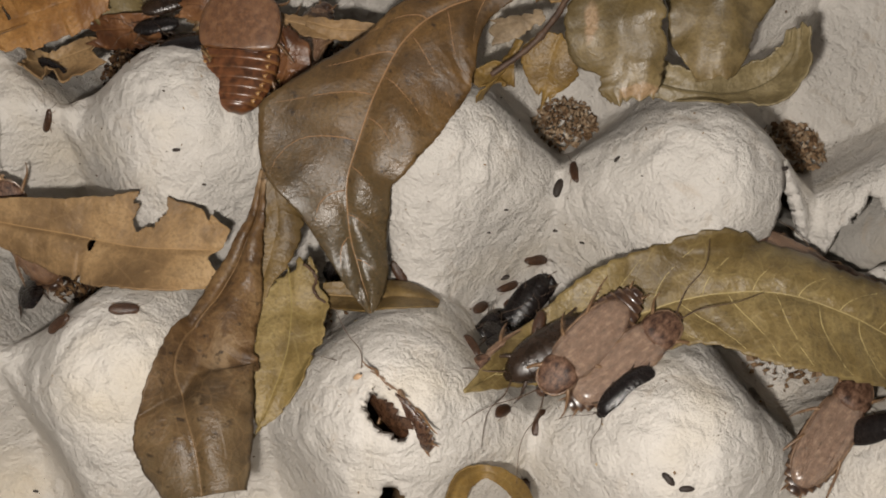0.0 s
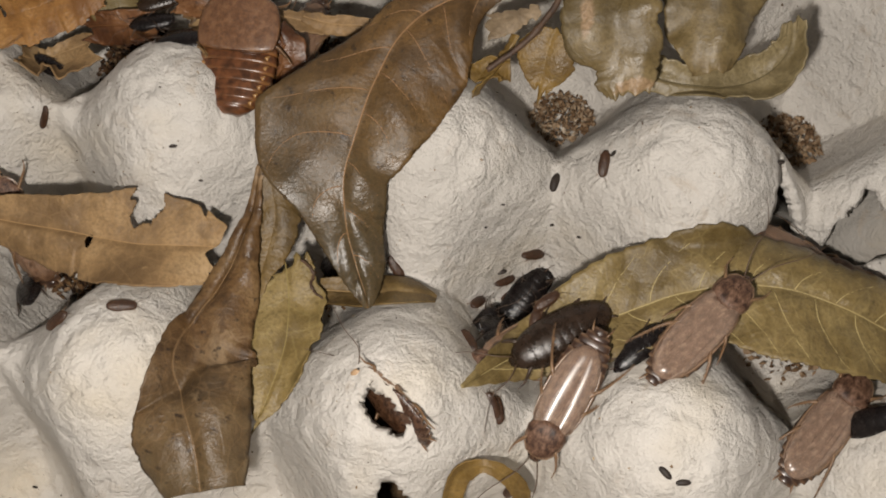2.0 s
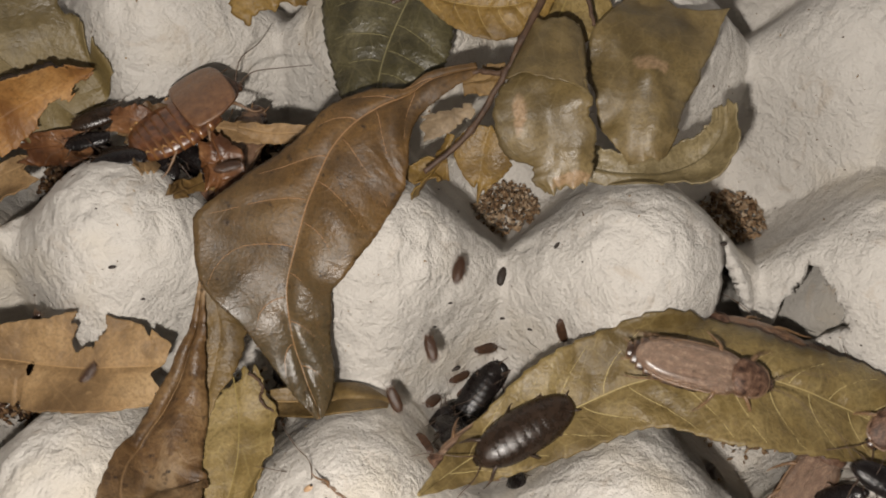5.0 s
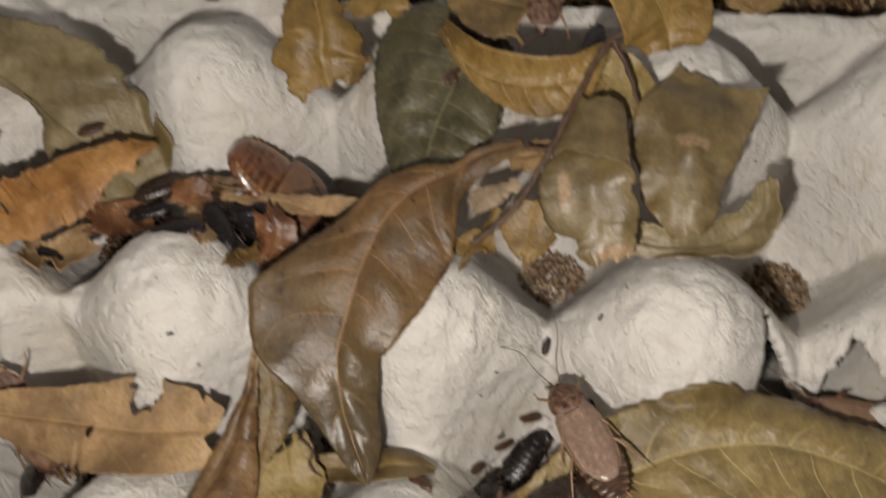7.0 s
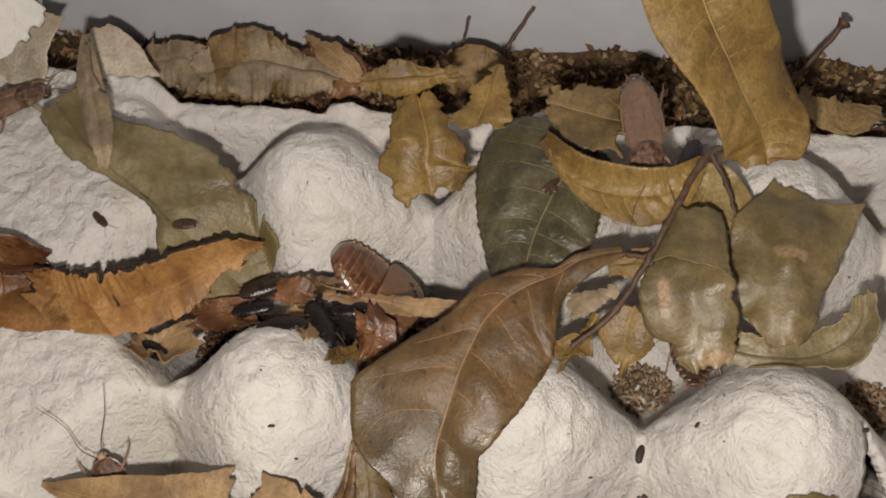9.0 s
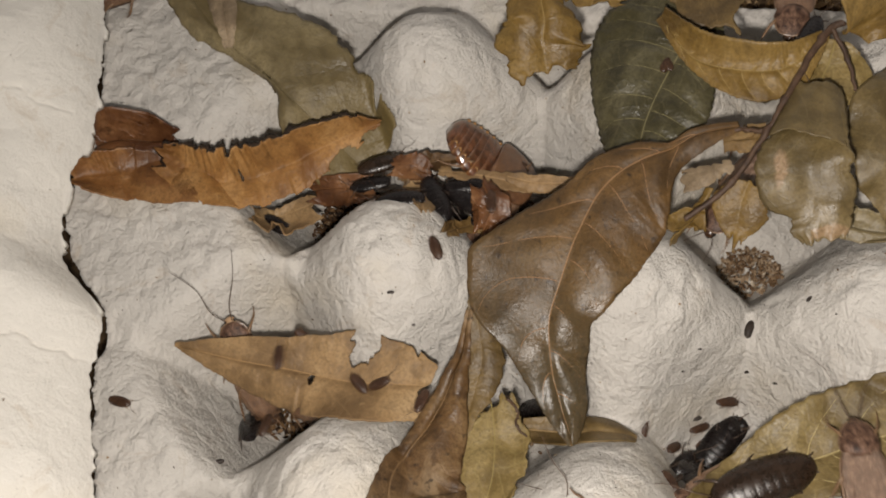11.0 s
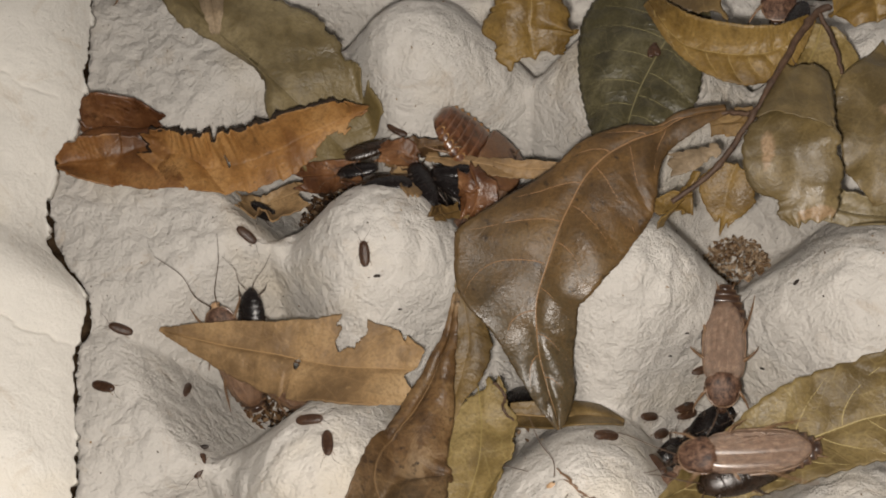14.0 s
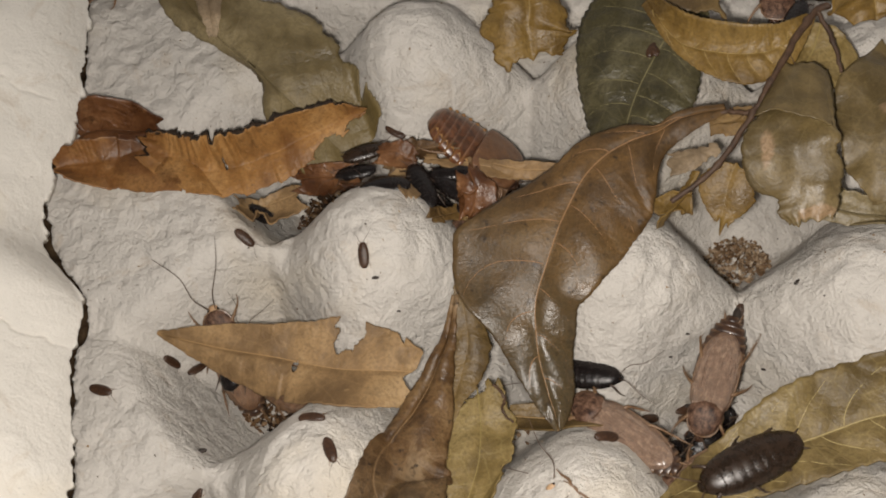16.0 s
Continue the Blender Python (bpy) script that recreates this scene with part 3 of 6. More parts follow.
leaf("leaf", [(1.2, -4.5, 3.45, 0.03, 0.03, 0, 0), (2.13, -3.64, 2.5, 0.45, 0.54, 0.1, 0), (3.45, -2.96, 2.8, 0.97, 0.76, 0.1, 0.2), (4.76, -2.36, 3, 1.05, 0.84, 0.1, 0.2), (6.14, -2.11, 3.2, 1.05, 1.31, -0.5, 0.3), (7.35, -2.32, 3.2, 0.9, 1.21, -0.6, 0.3), (8.53, -2.7, 2.9, 1, 0.9, -0.3, 0.2), (9.5, -3.2, 2.7, 0.75, 0.7, -0.2, 0.1), (10.3, -3.8, 2.5, 0.2, 0.2, 0, 0)],
     leaf_serrated, "broad olive-green leaf with saw-toothed edge and pale veins", teeth=0.05, tooth_count=34, bow=0.06, wave=0.16, rib=0.014, veins=11, pucker=0.007, seed=5)
leaf("leaf", [(-8.82, -2.3, 2.9, 0.06, 0.04, 0, 0), (-7.49, -2.44, 2.9, 0.42, 0.42, 0.2, -0.2), (-6.16, -2.52, 2.9, 0.64, 0.76, 0.3, -0.3), (-4.87, -2.59, 2.9, 0.97, 0.91, 0.3, 0.5), (-3.49, -2.47, 2.9, 0.67, 0.69, 0.1, -0.2)],
     leaf_tan, "dry tan leaf with bitten edge lying across a cup", teeth=0.0, torn=0.05, cuts=((0.97, 1, 0.03, 0.3), (0.55, -1, 0.02, 0.15)), holes=((0.765, 0.95, 0.055, 0.50), (0.735, 0.55, 0.03, 0.2), (0.57, -0.12, 0.011, 0.13), (1.0, -0.9, 0.05, 0.25)), bow=0.05, wave=0.05, blunt=(0.0, 0.4), rib=0.02, fine=2, seed=6)
leaf("leaf", [(-10.2, 1.72, 3.3, 0.32, 0.3, 0.4, 0), (-9.75, 1.55, 3.2, 0.44, 0.42, 0.5, 0), (-9.3, 1.43, 3.08, 0.46, 0.56, 0.7, -0.05), (-8.8, 1.4, 3, 0.5, 0.66, 0.8, -0.12), (-8.3, 1.5, 3.02, 0.42, 0.66, 0.85, -0.15), (-7.83, 1.71, 3.03, 0.28, 0.64, 0.85, -0.2), (-7.17, 2.08, 3.08, 0.26, 0.68, 0.85, -0.2), (-6.5, 2.49, 3.18, 0.17, 0.42, 0.7, -0.2), (-5.98, 2.83, 3.23, 0.12, 0.3, 0.5, -0.1), (-5.58, 3.04, 3.23, 0.05, 0.12, 0.2, 0)],
     leaf_orange, "curled orange-brown dry leaf with dark chewed rim", torn=0.16, cuts=((0.42, 1, 0.02, 0.6), (0.5, 1, 0.02, 0.3)), bow=-0.03, wave=0.05, blunt=(0.35, 0.2), rib=0, holes=((0.435, 0.3, 0.006, 0.25), (0.80, -0.95, 0.06, 0.4), (0.93, -0.9, 0.05, 0.5)), fine=2, pucker=0.003, rim=0.115, seed=7)
leaf("leaf", [(-12.08, 0.98, 3.4, 0.15, 0.3, 0.45, 0.4), (-11.66, 1.13, 3.3, 0.38, 0.56, 0.55, 0.4), (-11.12, 1.26, 3.25, 0.46, 0.64, 0.4, 0.1), (-10.54, 1.29, 3.1, 0.62, 0.58, 0.2, 0), (-9.94, 1.14, 2.85, 0.5, 0.49, -0.05, 0), (-9.2, 0.9, 2.7, 0.12, 0.18, -0.05, 0)],
     leaf_rust, "rolled-up end of an orange-brown dry leaf, cracked off", torn=0.10, bow=-0.05, wave=0.08, blunt=(0.12, 0.2), rib=0, fine=2, pucker=0.003, seed=49)
leaf("leaf", [(-10.6, 5.75, 4.2, 0.55, 0.5, 0, -0.1), (-9.8, 4.95, 4, 0.84, 0.5, 0, -0.2), (-8.99, 4.3, 3.8, 1.5, 0.16, 0, -0.2), (-8.1, 3.72, 3.6, 1.7, 0.06, 0.1, -0.2), (-7.34, 3.24, 3.3, 1.7, 0.7, 0.1, -0.1), (-6.74, 2.88, 2.8, 1.55, 0.99, 0.1, -0.1), (-6.24, 2.61, 2.3, 1.3, 0.9, 0.1, 0), (-5.95, 2.42, 2.1, 1.1, 0.5, 0, 0)],
     leaf_sage, "torn grey-green leaf with chewed edges", torn=0.1, cuts=((0.80, 1, 0.035, 0.18), (0.62, 1, 0.03, 0.1)), bow=0.06, wave=0.07, blunt=(0.3, 0.25), rib=0.014, seed=8)
leaf("leaf", [(0.98, 5.35, 4.22, 0.6, 1.5, -0.1, -0.2), (0.72, 4.9, 4.18, 0.88, 1.85, -0.1, -0.25), (0.47, 4.39, 4.1, 0.95, 1.85, -0.1, -0.3), (0.17, 3.59, 3.95, 1.15, 1.41, 0, -0.2), (0.01, 2.93, 3.85, 0.96, 0.94, 0, -0.2), (-0.03, 2.27, 3.8, 0.3, 0.58, 0, -0.1)],
     leaf_dark, "dark green glossy leaf with pale veins", teeth=0.05, tooth_count=22, bow=0.09, wave=0.05, blunt=(0.2, 0), rib=0.018, veins=6, pucker=0.012, seed=9)
leaf("leaf", [(0.15, 4.98, 4.8, 0.09, 0.11, 0.2, -0.1), (0.85, 4.1, 4.7, 0.31, 0.18, 0.5, -0.1), (1.87, 3.79, 4.8, 0.32, 0.56, 0.5, -0.2), (2.63, 3.9, 4.9, 0.33, 0.38, 0.3, -0.3), (3.18, 4.56, 5, 0.1, 0.12, 0, 0)],
     leaf_yellow, "curved yellow-brown leaf with rolled rim", teeth=0.03, tooth_count=30, bow=-0.05, wave=0.05, rib=0.015, veins=8, seed=10)
leaf("leaf", [(0.1, 6.05, 4.55, 0.43, 0.3, 0.1, -0.1), (0.85, 5.85, 4.6, 0.64, 0.8, 0.1, -0.1), (1.74, 5.65, 4.5, 0.9, 1, 0.1, 0)],
     leaf_amber, "olive-brown leaf scrap lying behind a curved leaf", torn=0.2, wave=0.10, blunt=(0.3, 0.3), rib=0.02, seed=11)
leaf("leaf", [(3.14, 3.5, 4.85, 0.4, 0.42, -0.05, -0.05), (3.12, 2.97, 5, 0.53, 0.55, -0.1, -0.1), (3.09, 2.39, 5.05, 0.6, 0.7, -0.1, -0.1), (3.05, 1.95, 5, 0.74, 0.95, -0.1, -0.15), (3.07, 1.52, 4.85, 0.78, 0.95, -0.12, -0.2), (3.13, 1.16, 4.65, 0.76, 0.68, -0.1, -0.2), (3.19, 0.9, 4.45, 0.72, 0.45, -0.1, -0.1), (3.27, 0.6, 4.2, 0.5, 0.3, -0.05, -0.05)],
     leaf_hood, "arched grey-green dry leaf with a pale scar", torn=0.12, bow=0.02, wave=0.2, blunt=(0.0, 0.3), rib=0, pucker=0.008, cuts=((0.80, -1, 0.08, 0.3),), seed=12)
leaf("leaf", [(2.05, 1.8, 4.1, 0.4, 0.35, 0, 0), (1.97, 1.45, 3.9, 0.56, 0.55, 0, 0), (1.93, 1.17, 3.7, 0.5, 0.45, 0, 0), (1.89, 0.9, 3.5, 0.2, 0.2, 0, 0)],
     leaf_yellow, "yellowed ragged leaf scrap", torn=0.12, bow=0.05, wave=0.06, blunt=(0.2, 0.5), rib=0, teeth=0.03, seed=13)
leaf("leaf", [(5.03, 4.54, 4.1, 1.29, 0.51, -0.05, -0.1), (4.83, 3.89, 4.3, 1.24, 0.74, -0.15, -0.1), (4.7, 3.34, 4.4, 1.11, 1, -0.2, -0.15), (4.65, 2.85, 4.4, 1.03, 0.96, -0.25, -0.15), (4.64, 2.42, 4.3, 0.87, 0.82, -0.25, -0.15), (4.68, 2.04, 4.15, 0.72, 0.74, -0.2, -0.15), (4.73, 1.7, 4, 0.6, 0.54, -0.1, -0.1), (4.8, 1.37, 3.8, 0.35, 0.29, -0.1, -0.1)],
     leaf_broad, "broad grey-green leaf, puckered and browning at its tip", torn=0.06, bow=0.02, wave=0.22, blunt=(0.3, 0.12), rib=0, pucker=0.008, seed=14)
leaf("leaf", [(3.74, 1.4, 3.5, 0.44, 0.25, 0.1, -0.1), (4.25, 1.3, 3.5, 0.36, 0.25, 0.2, -0.1), (4.75, 1.29, 3.5, 0.31, 0.25, 0.2, 0), (5.27, 1.4, 3.4, 0.35, 0.35, 0.2, 0.1), (5.71, 1.6, 3.4, 0.42, 0.51, 0.2, 0.2), (6.03, 1.86, 3.5, 0.39, 0.45, 0.2, 0.3), (6.18, 2.14, 3.7, 0.31, 0.24, 0.1, 0.3), (6.14, 2.44, 4, 0.2, 0.22, 0, 0.1)],
     leaf_sage, "narrow olive leaf with hooked, rolled end", torn=0.1, bow=-0.04, wave=0.06, blunt=(0, 0.2), rib=0.02, seed=15)
leaf("leaf", [(-2.51, 5.95, 4.6, 0.42, 0.6, -0.1, 0), (-2.18, 4.98, 4.7, 0.74, 0.85, -0.3, -0.1), (-2.16, 4.51, 4.3, 0.98, 1.01, -0.1, -0.1), (-2.04, 4.1, 3.9, 0.82, 0.68, 0, -0.1)],
     leaf_yellow, "torn yellow-brown leaf piece on a tray peg", torn=0.3, bow=0.10, wave=0.16, blunt=(0.5, 0.4), rib=0.015, seed=16)
leaf("leaf", [(-0.99, 6.92, 4.6, 0.16, 0.09, 0, 0), (-1.13, 6.1, 4.6, 0.6, 0.52, 0, 0), (-1.28, 5.39, 4.5, 0.84, 0.65, 0, 0)],
     leaf_yellow, "pointed yellow-brown leaf scrap", torn=0.3, bow=0.06, wave=0.15, blunt=(0, 0.4), rib=0.015, seed=17)
leaf("leaf", [(-3.69, 6.1, 4.8, 0.22, 0.22, 0, 0), (-2.85, 6.2, 5, 0.31, 0.33, 0.3, -0.3), (-1.87, 6.49, 4.7, 0.17, 0.21, 0.1, -0.1)],
     leaf_yellow, "crumpled yellow leaf scrap", torn=0.3, bow=0.12, wave=0.25, blunt=(0.2, 0.4), rib=0, seed=18)
leaf("leaf", [(2.55, 6.66, 8.2, 1.2, 0.98, 0, 0), (2.95, 5.81, 7.6, 1.2, 1.04, 0, 0), (3.58, 5.17, 6.6, 1.2, 0.85, 0, 0), (4.15, 4.76, 5.6, 1, 0.97, 0, 0), (4.3, 4.35, 5.2, 0.55, 0.4, 0, 0)],
     leaf_yellow, "long upright yellow-brown leaf leaning on the bin wall", teeth=0.02, bow=0.08, wave=0.08, rib=0.025, veins=8, seed=19)
leaf("leaf", [(5.34, 7.77, 3, 0.21, 0.4, 0, 0), (6.12, 7.36, 2.8, 0.53, 0.53, 0, 0), (7.11, 7.79, 2.6, 0.14, 0.45, 0, 0)],
     leaf_crumpled, "brown-yellow leaf in the gap by the bin wall", torn=0.25, wave=0.15, blunt=(0.2, 0.2), rib=0, seed=20)
leaf("leaf", [(-8.89, 8.57, 1.8, 0.44, 0.45, 0.2, -0.2), (-7.69, 8.9, 1.9, 0.84, 0.91, 0.3, -0.3), (-6.37, 8.79, 1.9, 0.59, 0.78, 0.2, -0.3), (-5.21, 8.58, 1.8, 0.56, 0.51, 0.2, -0.2)],
     leaf_dull, "crumpled brown leaf stuck in the gap", torn=0.3, bow=0.08, wave=0.28, blunt=(0.4, 0.4), rib=0.015, pucker=0.003, seed=21)
leaf("leaf", [(-6.17, 9.58, 2.2, 0.03, 0.1, 0, 0), (-5.35, 9.03, 2.2, 0.37, 0.43, 0, 0), (-4.59, 8.45, 2, 0.16, 0.25, 0, 0)],
     leaf_tan, "thin reddish-brown leaf strip", torn=0.2, wave=0.1, rib=0, seed=22)
leaf("leaf", [(-12.9, 7.2, 3, 0.9, 1.2, 0, 0), (-12.5, 7.9, 3.6, 0.8, 1.1, 0, 0), (-11.9, 8.6, 4.2, 0.7, 0.9, 0, 0)],
     leaf_pale, "pale papery sheet scrap leaning in the gap", torn=0.08, wave=0.08, blunt=(0.1, 0.3), rib=0, seed=23)
leaf("leaf", [(-10.92, 8.71, 3.2, 0.3, 0.4, 0, 0), (-10.35, 8.13, 3, 0.55, 0.8, 0, 0), (-10.1, 7.52, 2.6, 0.85, 0.9, 0, 0)],
     leaf_pale, "pale papery sheet scrap standing in the gap", torn=0.08, wave=0.06, blunt=(0.2, 0.1), rib=0, seed=24)
leaf("leaf", [(-10.26, 7.35, 4.6, 0.1, 0.09, 0, 0), (-9.93, 6.33, 4.3, 0.24, 0.32, 0, 0), (-9.33, 5.13, 3.9, 0.23, 0.28, 0, 0)],
     leaf_dull, "thin brown leaf stalk standing upright", wave=0.04, rib=0, seed=25)
leaf("leaf", [(1.19, -6.31, 2, 0.15, 0.22, 0.1, 0), (1.34, -5.85, 2.6, 0.14, 0.22, 0.2, 0), (1.75, -5.68, 2.9, 0.12, 0.13, 0, 0), (2.25, -5.87, 2.6, 0.2, 0.17, 0, 0), (2.44, -6.15, 2.2, 0.17, 0.18, 0, 0)],
     leaf_yellow, "small yellow leaf strip curled into a ring", torn=0.05, wave=0.04, blunt=(0.1, 0.1), rib=0, seed=26)
leaf("leaf", [(-2.67, 2.12, 3, 0.12, 0.1, 0, 0), (-2.01, 2.02, 3, 0.18, 0.2, 0.1, -0.1), (-1.14, 2.04, 3.1, 0.15, 0.15, 0, -0.1)],
     leaf_tan, "small tan leaf scrap with dark edge", torn=0.1, wave=0.05, rib=0, seed=27)
leaf("leaf", [(0.85, 1.93, 3.9, 0.27, 0.44, 0, 0), (1.35, 2.02, 4, 0.25, 0.3, 0, -0.1), (1.74, 2.21, 4, 0.1, 0.14, 0, 0)],
     leaf_dull, "pale underside of a small torn leaf", torn=0.2, wave=0.06, blunt=(0.2, 0.1), rib=0, seed=28)
leaf("leaf", [(0.77, 0.82, 3.7, 0.35, 0.08, 0.1, 0.1), (1, 1.21, 3.7, 0.16, 0.41, 0.1, 0), (1.34, 1.28, 3.7, 0.06, 0.27, 0.1, -0.2)],
     leaf_yellow, "pointed yellow-brown leaf shard beside a twig", torn=0.1, wave=0.05, rib=0, seed=29)
leaf("leaf", [(3.42, 4.72, 4.6, 0.29, 0.18, 0, 0), (3.3, 4.2, 4.4, 0.94, 0.42, -0.1, -0.1), (2.92, 3.3, 4.2, 0.27, 0.45, 0, 0)],
     leaf_olive, "narrow olive leaf under the twig", torn=0.1, wave=0.06, rib=0.02, seed=30)
leaf("leaf", [(-4.93, 1.96, 2.7, 0.19, 0.22, 0.1, 0), (-4.31, 2.3, 3.1, 0.26, 0.1, 0.1, -0.3), (-3.53, 2.37, 3.1, 0.16, 0.06, 0, -0.2)],
     leaf_umber, "curled brown leaf scrap among insects", torn=0.2, wave=0.12, blunt=(0.2, 0.3), rib=0.012, seed=31)
leaf("leaf", [(-4.72, 2.32, 2.7, 0.31, 0.3, 0, 0), (-4.53, 1.91, 2.6, 0.34, 0.35, 0, 0.1), (-4.12, 0.92, 3.57, 0.22, 0.23, -0.5, 0.3)],
     leaf_tan, "small brown leaf scrap standing in a cup", torn=0.2, wave=0.12, blunt=(0.2, 0.3), rib=0, seed=32)
leaf("leaf", [(-8.15, 0.97, 2.45, 0.48, 0.49, -0.4, 0.4), (-7.77, 1.19, 2, 0.29, 0.82, 0.1, 0.5), (-6.95, 1.58, 2.2, 0.28, 0.5, 0, -0.1)],
     leaf_tan, "pale papery leaf scrap under the orange leaf", torn=0.25, wave=0.15, cuts=((0.5, -1, 0.08, 0.4),), blunt=(0.2, 0.3), rib=0, seed=33)
leaf("leaf", [(-7.04, 1.8, 2.3, 0.23, 0.35, 0.2, -0.1), (-6.28, 1.82, 2.5, 0.24, 0.37, 0.2, -0.2), (-5.58, 1.97, 2.6, 0.23, 1.18, 0.2, 1.2)],
     leaf_copper, "reddish-brown shredded leaf scrap", torn=0.12, wave=0.25, blunt=(0.4, 0.4), rib=0.012, seed=34)
leaf("leaf", [(-3.08, 1.77, 3.3, 0.24, 0.25, -0.1, -0.1), (-2.87, 1.32, 3.2, 0.46, 0.47, -0.2, -0.3), (-3.02, 0.9, 2.8, 0.32, 0.25, 0, 0)],
     leaf_copper, "crumpled copper-brown leaf scrap in a cup", torn=0.12, wave=0.25, blunt=(0.3, 0.3), rib=0.012, seed=35)
leaf("leaf", [(-3.61, 0.59, 3.32, 0.11, 0.13, 0.3, -0.1), (-3.24, 1.19, 2.6, 0.23, 0.24, 0, -0.1), (-2.68, 1.48, 2.7, 0.21, 0.28, 0, -0.1)],
     leaf_crumpled, "brown leaf scrap under the glossy leaf", torn=0.15, wave=0.08, blunt=(0.2, 0.2), rib=0.012, seed=36)
leaf("leaf", [(1.44, 1.72, 3.9, 0.03, 0.19, 0, -0.1), (1.21, 1.27, 3.7, 0.03, 0.16, 0.1, -0.1), (0.76, 0.5, 3.83, 0.03, 0.04, 0.2, -0.2)],
     leaf_yellow, "yellow-brown leaf end beside the twig", torn=0.1, wave=0.06, rib=0.012, seed=37)
leaf("leaf", [(1.54, 2.58, 4.2, 0.31, 0.32, 0.1, -0.1), (2, 2.68, 4.3, 0.36, 0.3, 0, -0.1), (2.29, 2.89, 4.4, 0.16, 0.1, 0, -0.1)],
     leaf_crumpled, "reddish-brown leaf scrap under the twig", torn=0.2, wave=0.1, rib=0.012, seed=38)
leaf("leaf", [(-4.11, 2.15, 2.9, 0.15, 0.12, 0, 0), (-3.23, 2.16, 2.9, 0.22, 0.21, 0, 0), (-2.5, 2.06, 2.9, 0.23, 0.24, 0, 0), (-1.79, 1.94, 2.8, 0.17, 0.06, 0, 0)],
     leaf_tan, "narrow tan leaf strip lying over nymphs", torn=0.2, wave=0.12, blunt=(0.2, 0.0), rib=0, seed=39)
leaf("leaf", [(-11.9, 1.95, 3.15, 0.4, 0.55, 0.5, 0.1), (-11.19, 2.2, 3.2, 0.3, 0.55, 0.8, 0), (-10.57, 2.27, 3.1, 0.32, 0.55, 0.7, 0.1), (-10.09, 2.29, 3.03, 0.2, 0.28, 0.3, 0.1)],
     leaf_copper, "reddish-brown curled leaf behind the orange leaf", torn=0.06, bow=0.2, wave=0.2, blunt=(0.1, 0.3), rib=0.012, seed=40)
leaf("leaf", [(-8.8, 8.72, 1.5, 0.5, 0.63, 0.4, -0.1), (-7.75, 8.81, 1.9, 0.92, 0.75, 0.5, -0.5), (-6.66, 8.68, 1.8, 0.77, 0.57, 0.3, -0.4), (-6.06, 8.6, 1.5, 0.52, 0.47, 0.2, -0.1)],
     leaf_crumpled, "crumpled brown leaf wedged in the gap", torn=0.35, bow=0.08, wave=0.28, blunt=(0.4, 0.4), rib=0.012, pucker=0.003, seed=41)
leaf("leaf", [(-6.16, 9.06, 1.8, 0.58, 0.43, 0.3, -0.3), (-5.41, 8.92, 1.8, 0.71, 0.72, 0.2, -0.4), (-4.71, 8.67, 1.5, 0.51, 0.48, 0.2, -0.1)],
     leaf_copper, "shredded reddish-brown leaf in the gap", torn=0.4, bow=0.08, wave=0.28, blunt=(0.4, 0.4), rib=0, pucker=0.003, seed=42)
leaf("leaf", [(-10.28, 9.02, 1.6, 0.44, 0.56, 0.4, -0.2), (-9.43, 9.07, 1.7, 0.43, 0.82, 0.3, -0.3), (-8.6, 8.82, 1.5, 0.53, 0.74, 0.3, -0.1)],
     leaf_dull, "crumpled yellowish leaf scrap in the gap", torn=0.3, bow=0.08, wave=0.28, blunt=(0.4, 0.4), rib=0, pucker=0.003, seed=43)
leaf("leaf", [(-2.58, 8.71, 1.8, 0.45, 0.36, 0.4, -0.2), (-1.77, 8.84, 1.9, 0.62, 0.36, 0.4, -0.3), (-1.04, 8.87, 1.7, 0.27, 0.35, 0.2, -0.1)],
     leaf_crumpled, "brown leaf scrap leaning on the bin wall", torn=0.3, bow=0.08, wave=0.28, blunt=(0.3, 0.3), rib=0.012, pucker=0.003, seed=44)
leaf("leaf", [(-9.97, 6.9, 4.8, 0.07, 0.07, 0, 0), (-9.76, 6.12, 4.6, 0.12, 0.12, 0, 0), (-9.56, 5.58, 4.35, 0.34, 0.33, 0, 0), (-9.32, 4.94, 4.25, 0.33, 0.28, 0, 0), (-9.05, 4.2, 4.1, 0.12, 0.1, 0, 0)],
     leaf_dull, "pale brown leaf base with stalk, lying on a green leaf", torn=0.1, bow=0.1, wave=0.12, blunt=(0.2, 0.2), rib=0, seed=45)
leaf("leaf", [(-5.15, 2.21, 3, 0.18, 0.23, 0.1, -0.1), (-4.7, 2.18, 3.15, 0.28, 0.22, 0.1, -0.2), (-4.31, 2.09, 3, 0.25, 0.16, 0, -0.1)],
     leaf_copper, "torn reddish wing-like leaf scrap between nymphs", torn=0.12, wave=0.25, blunt=(0.3, 0.3), rib=0, seed=46)
leaf("leaf", [(3.14, 3.48, 4.95, 0.41, 0.43, -0.1, -0.1), (3.11, 2.95, 5.12, 0.53, 0.56, -0.2, -0.2), (3.05, 2.5, 5.22, 0.59, 0.64, -0.2, -0.2), (3, 2.18, 5.25, 0.62, 0.7, -0.2, -0.2)],
     leaf_hood, "folded grey-green leaf end lapping over an arched leaf", torn=0.02, bow=0.02, wave=0.1, blunt=(0.1, 0.12), rib=0, pucker=0.004, seed=47)
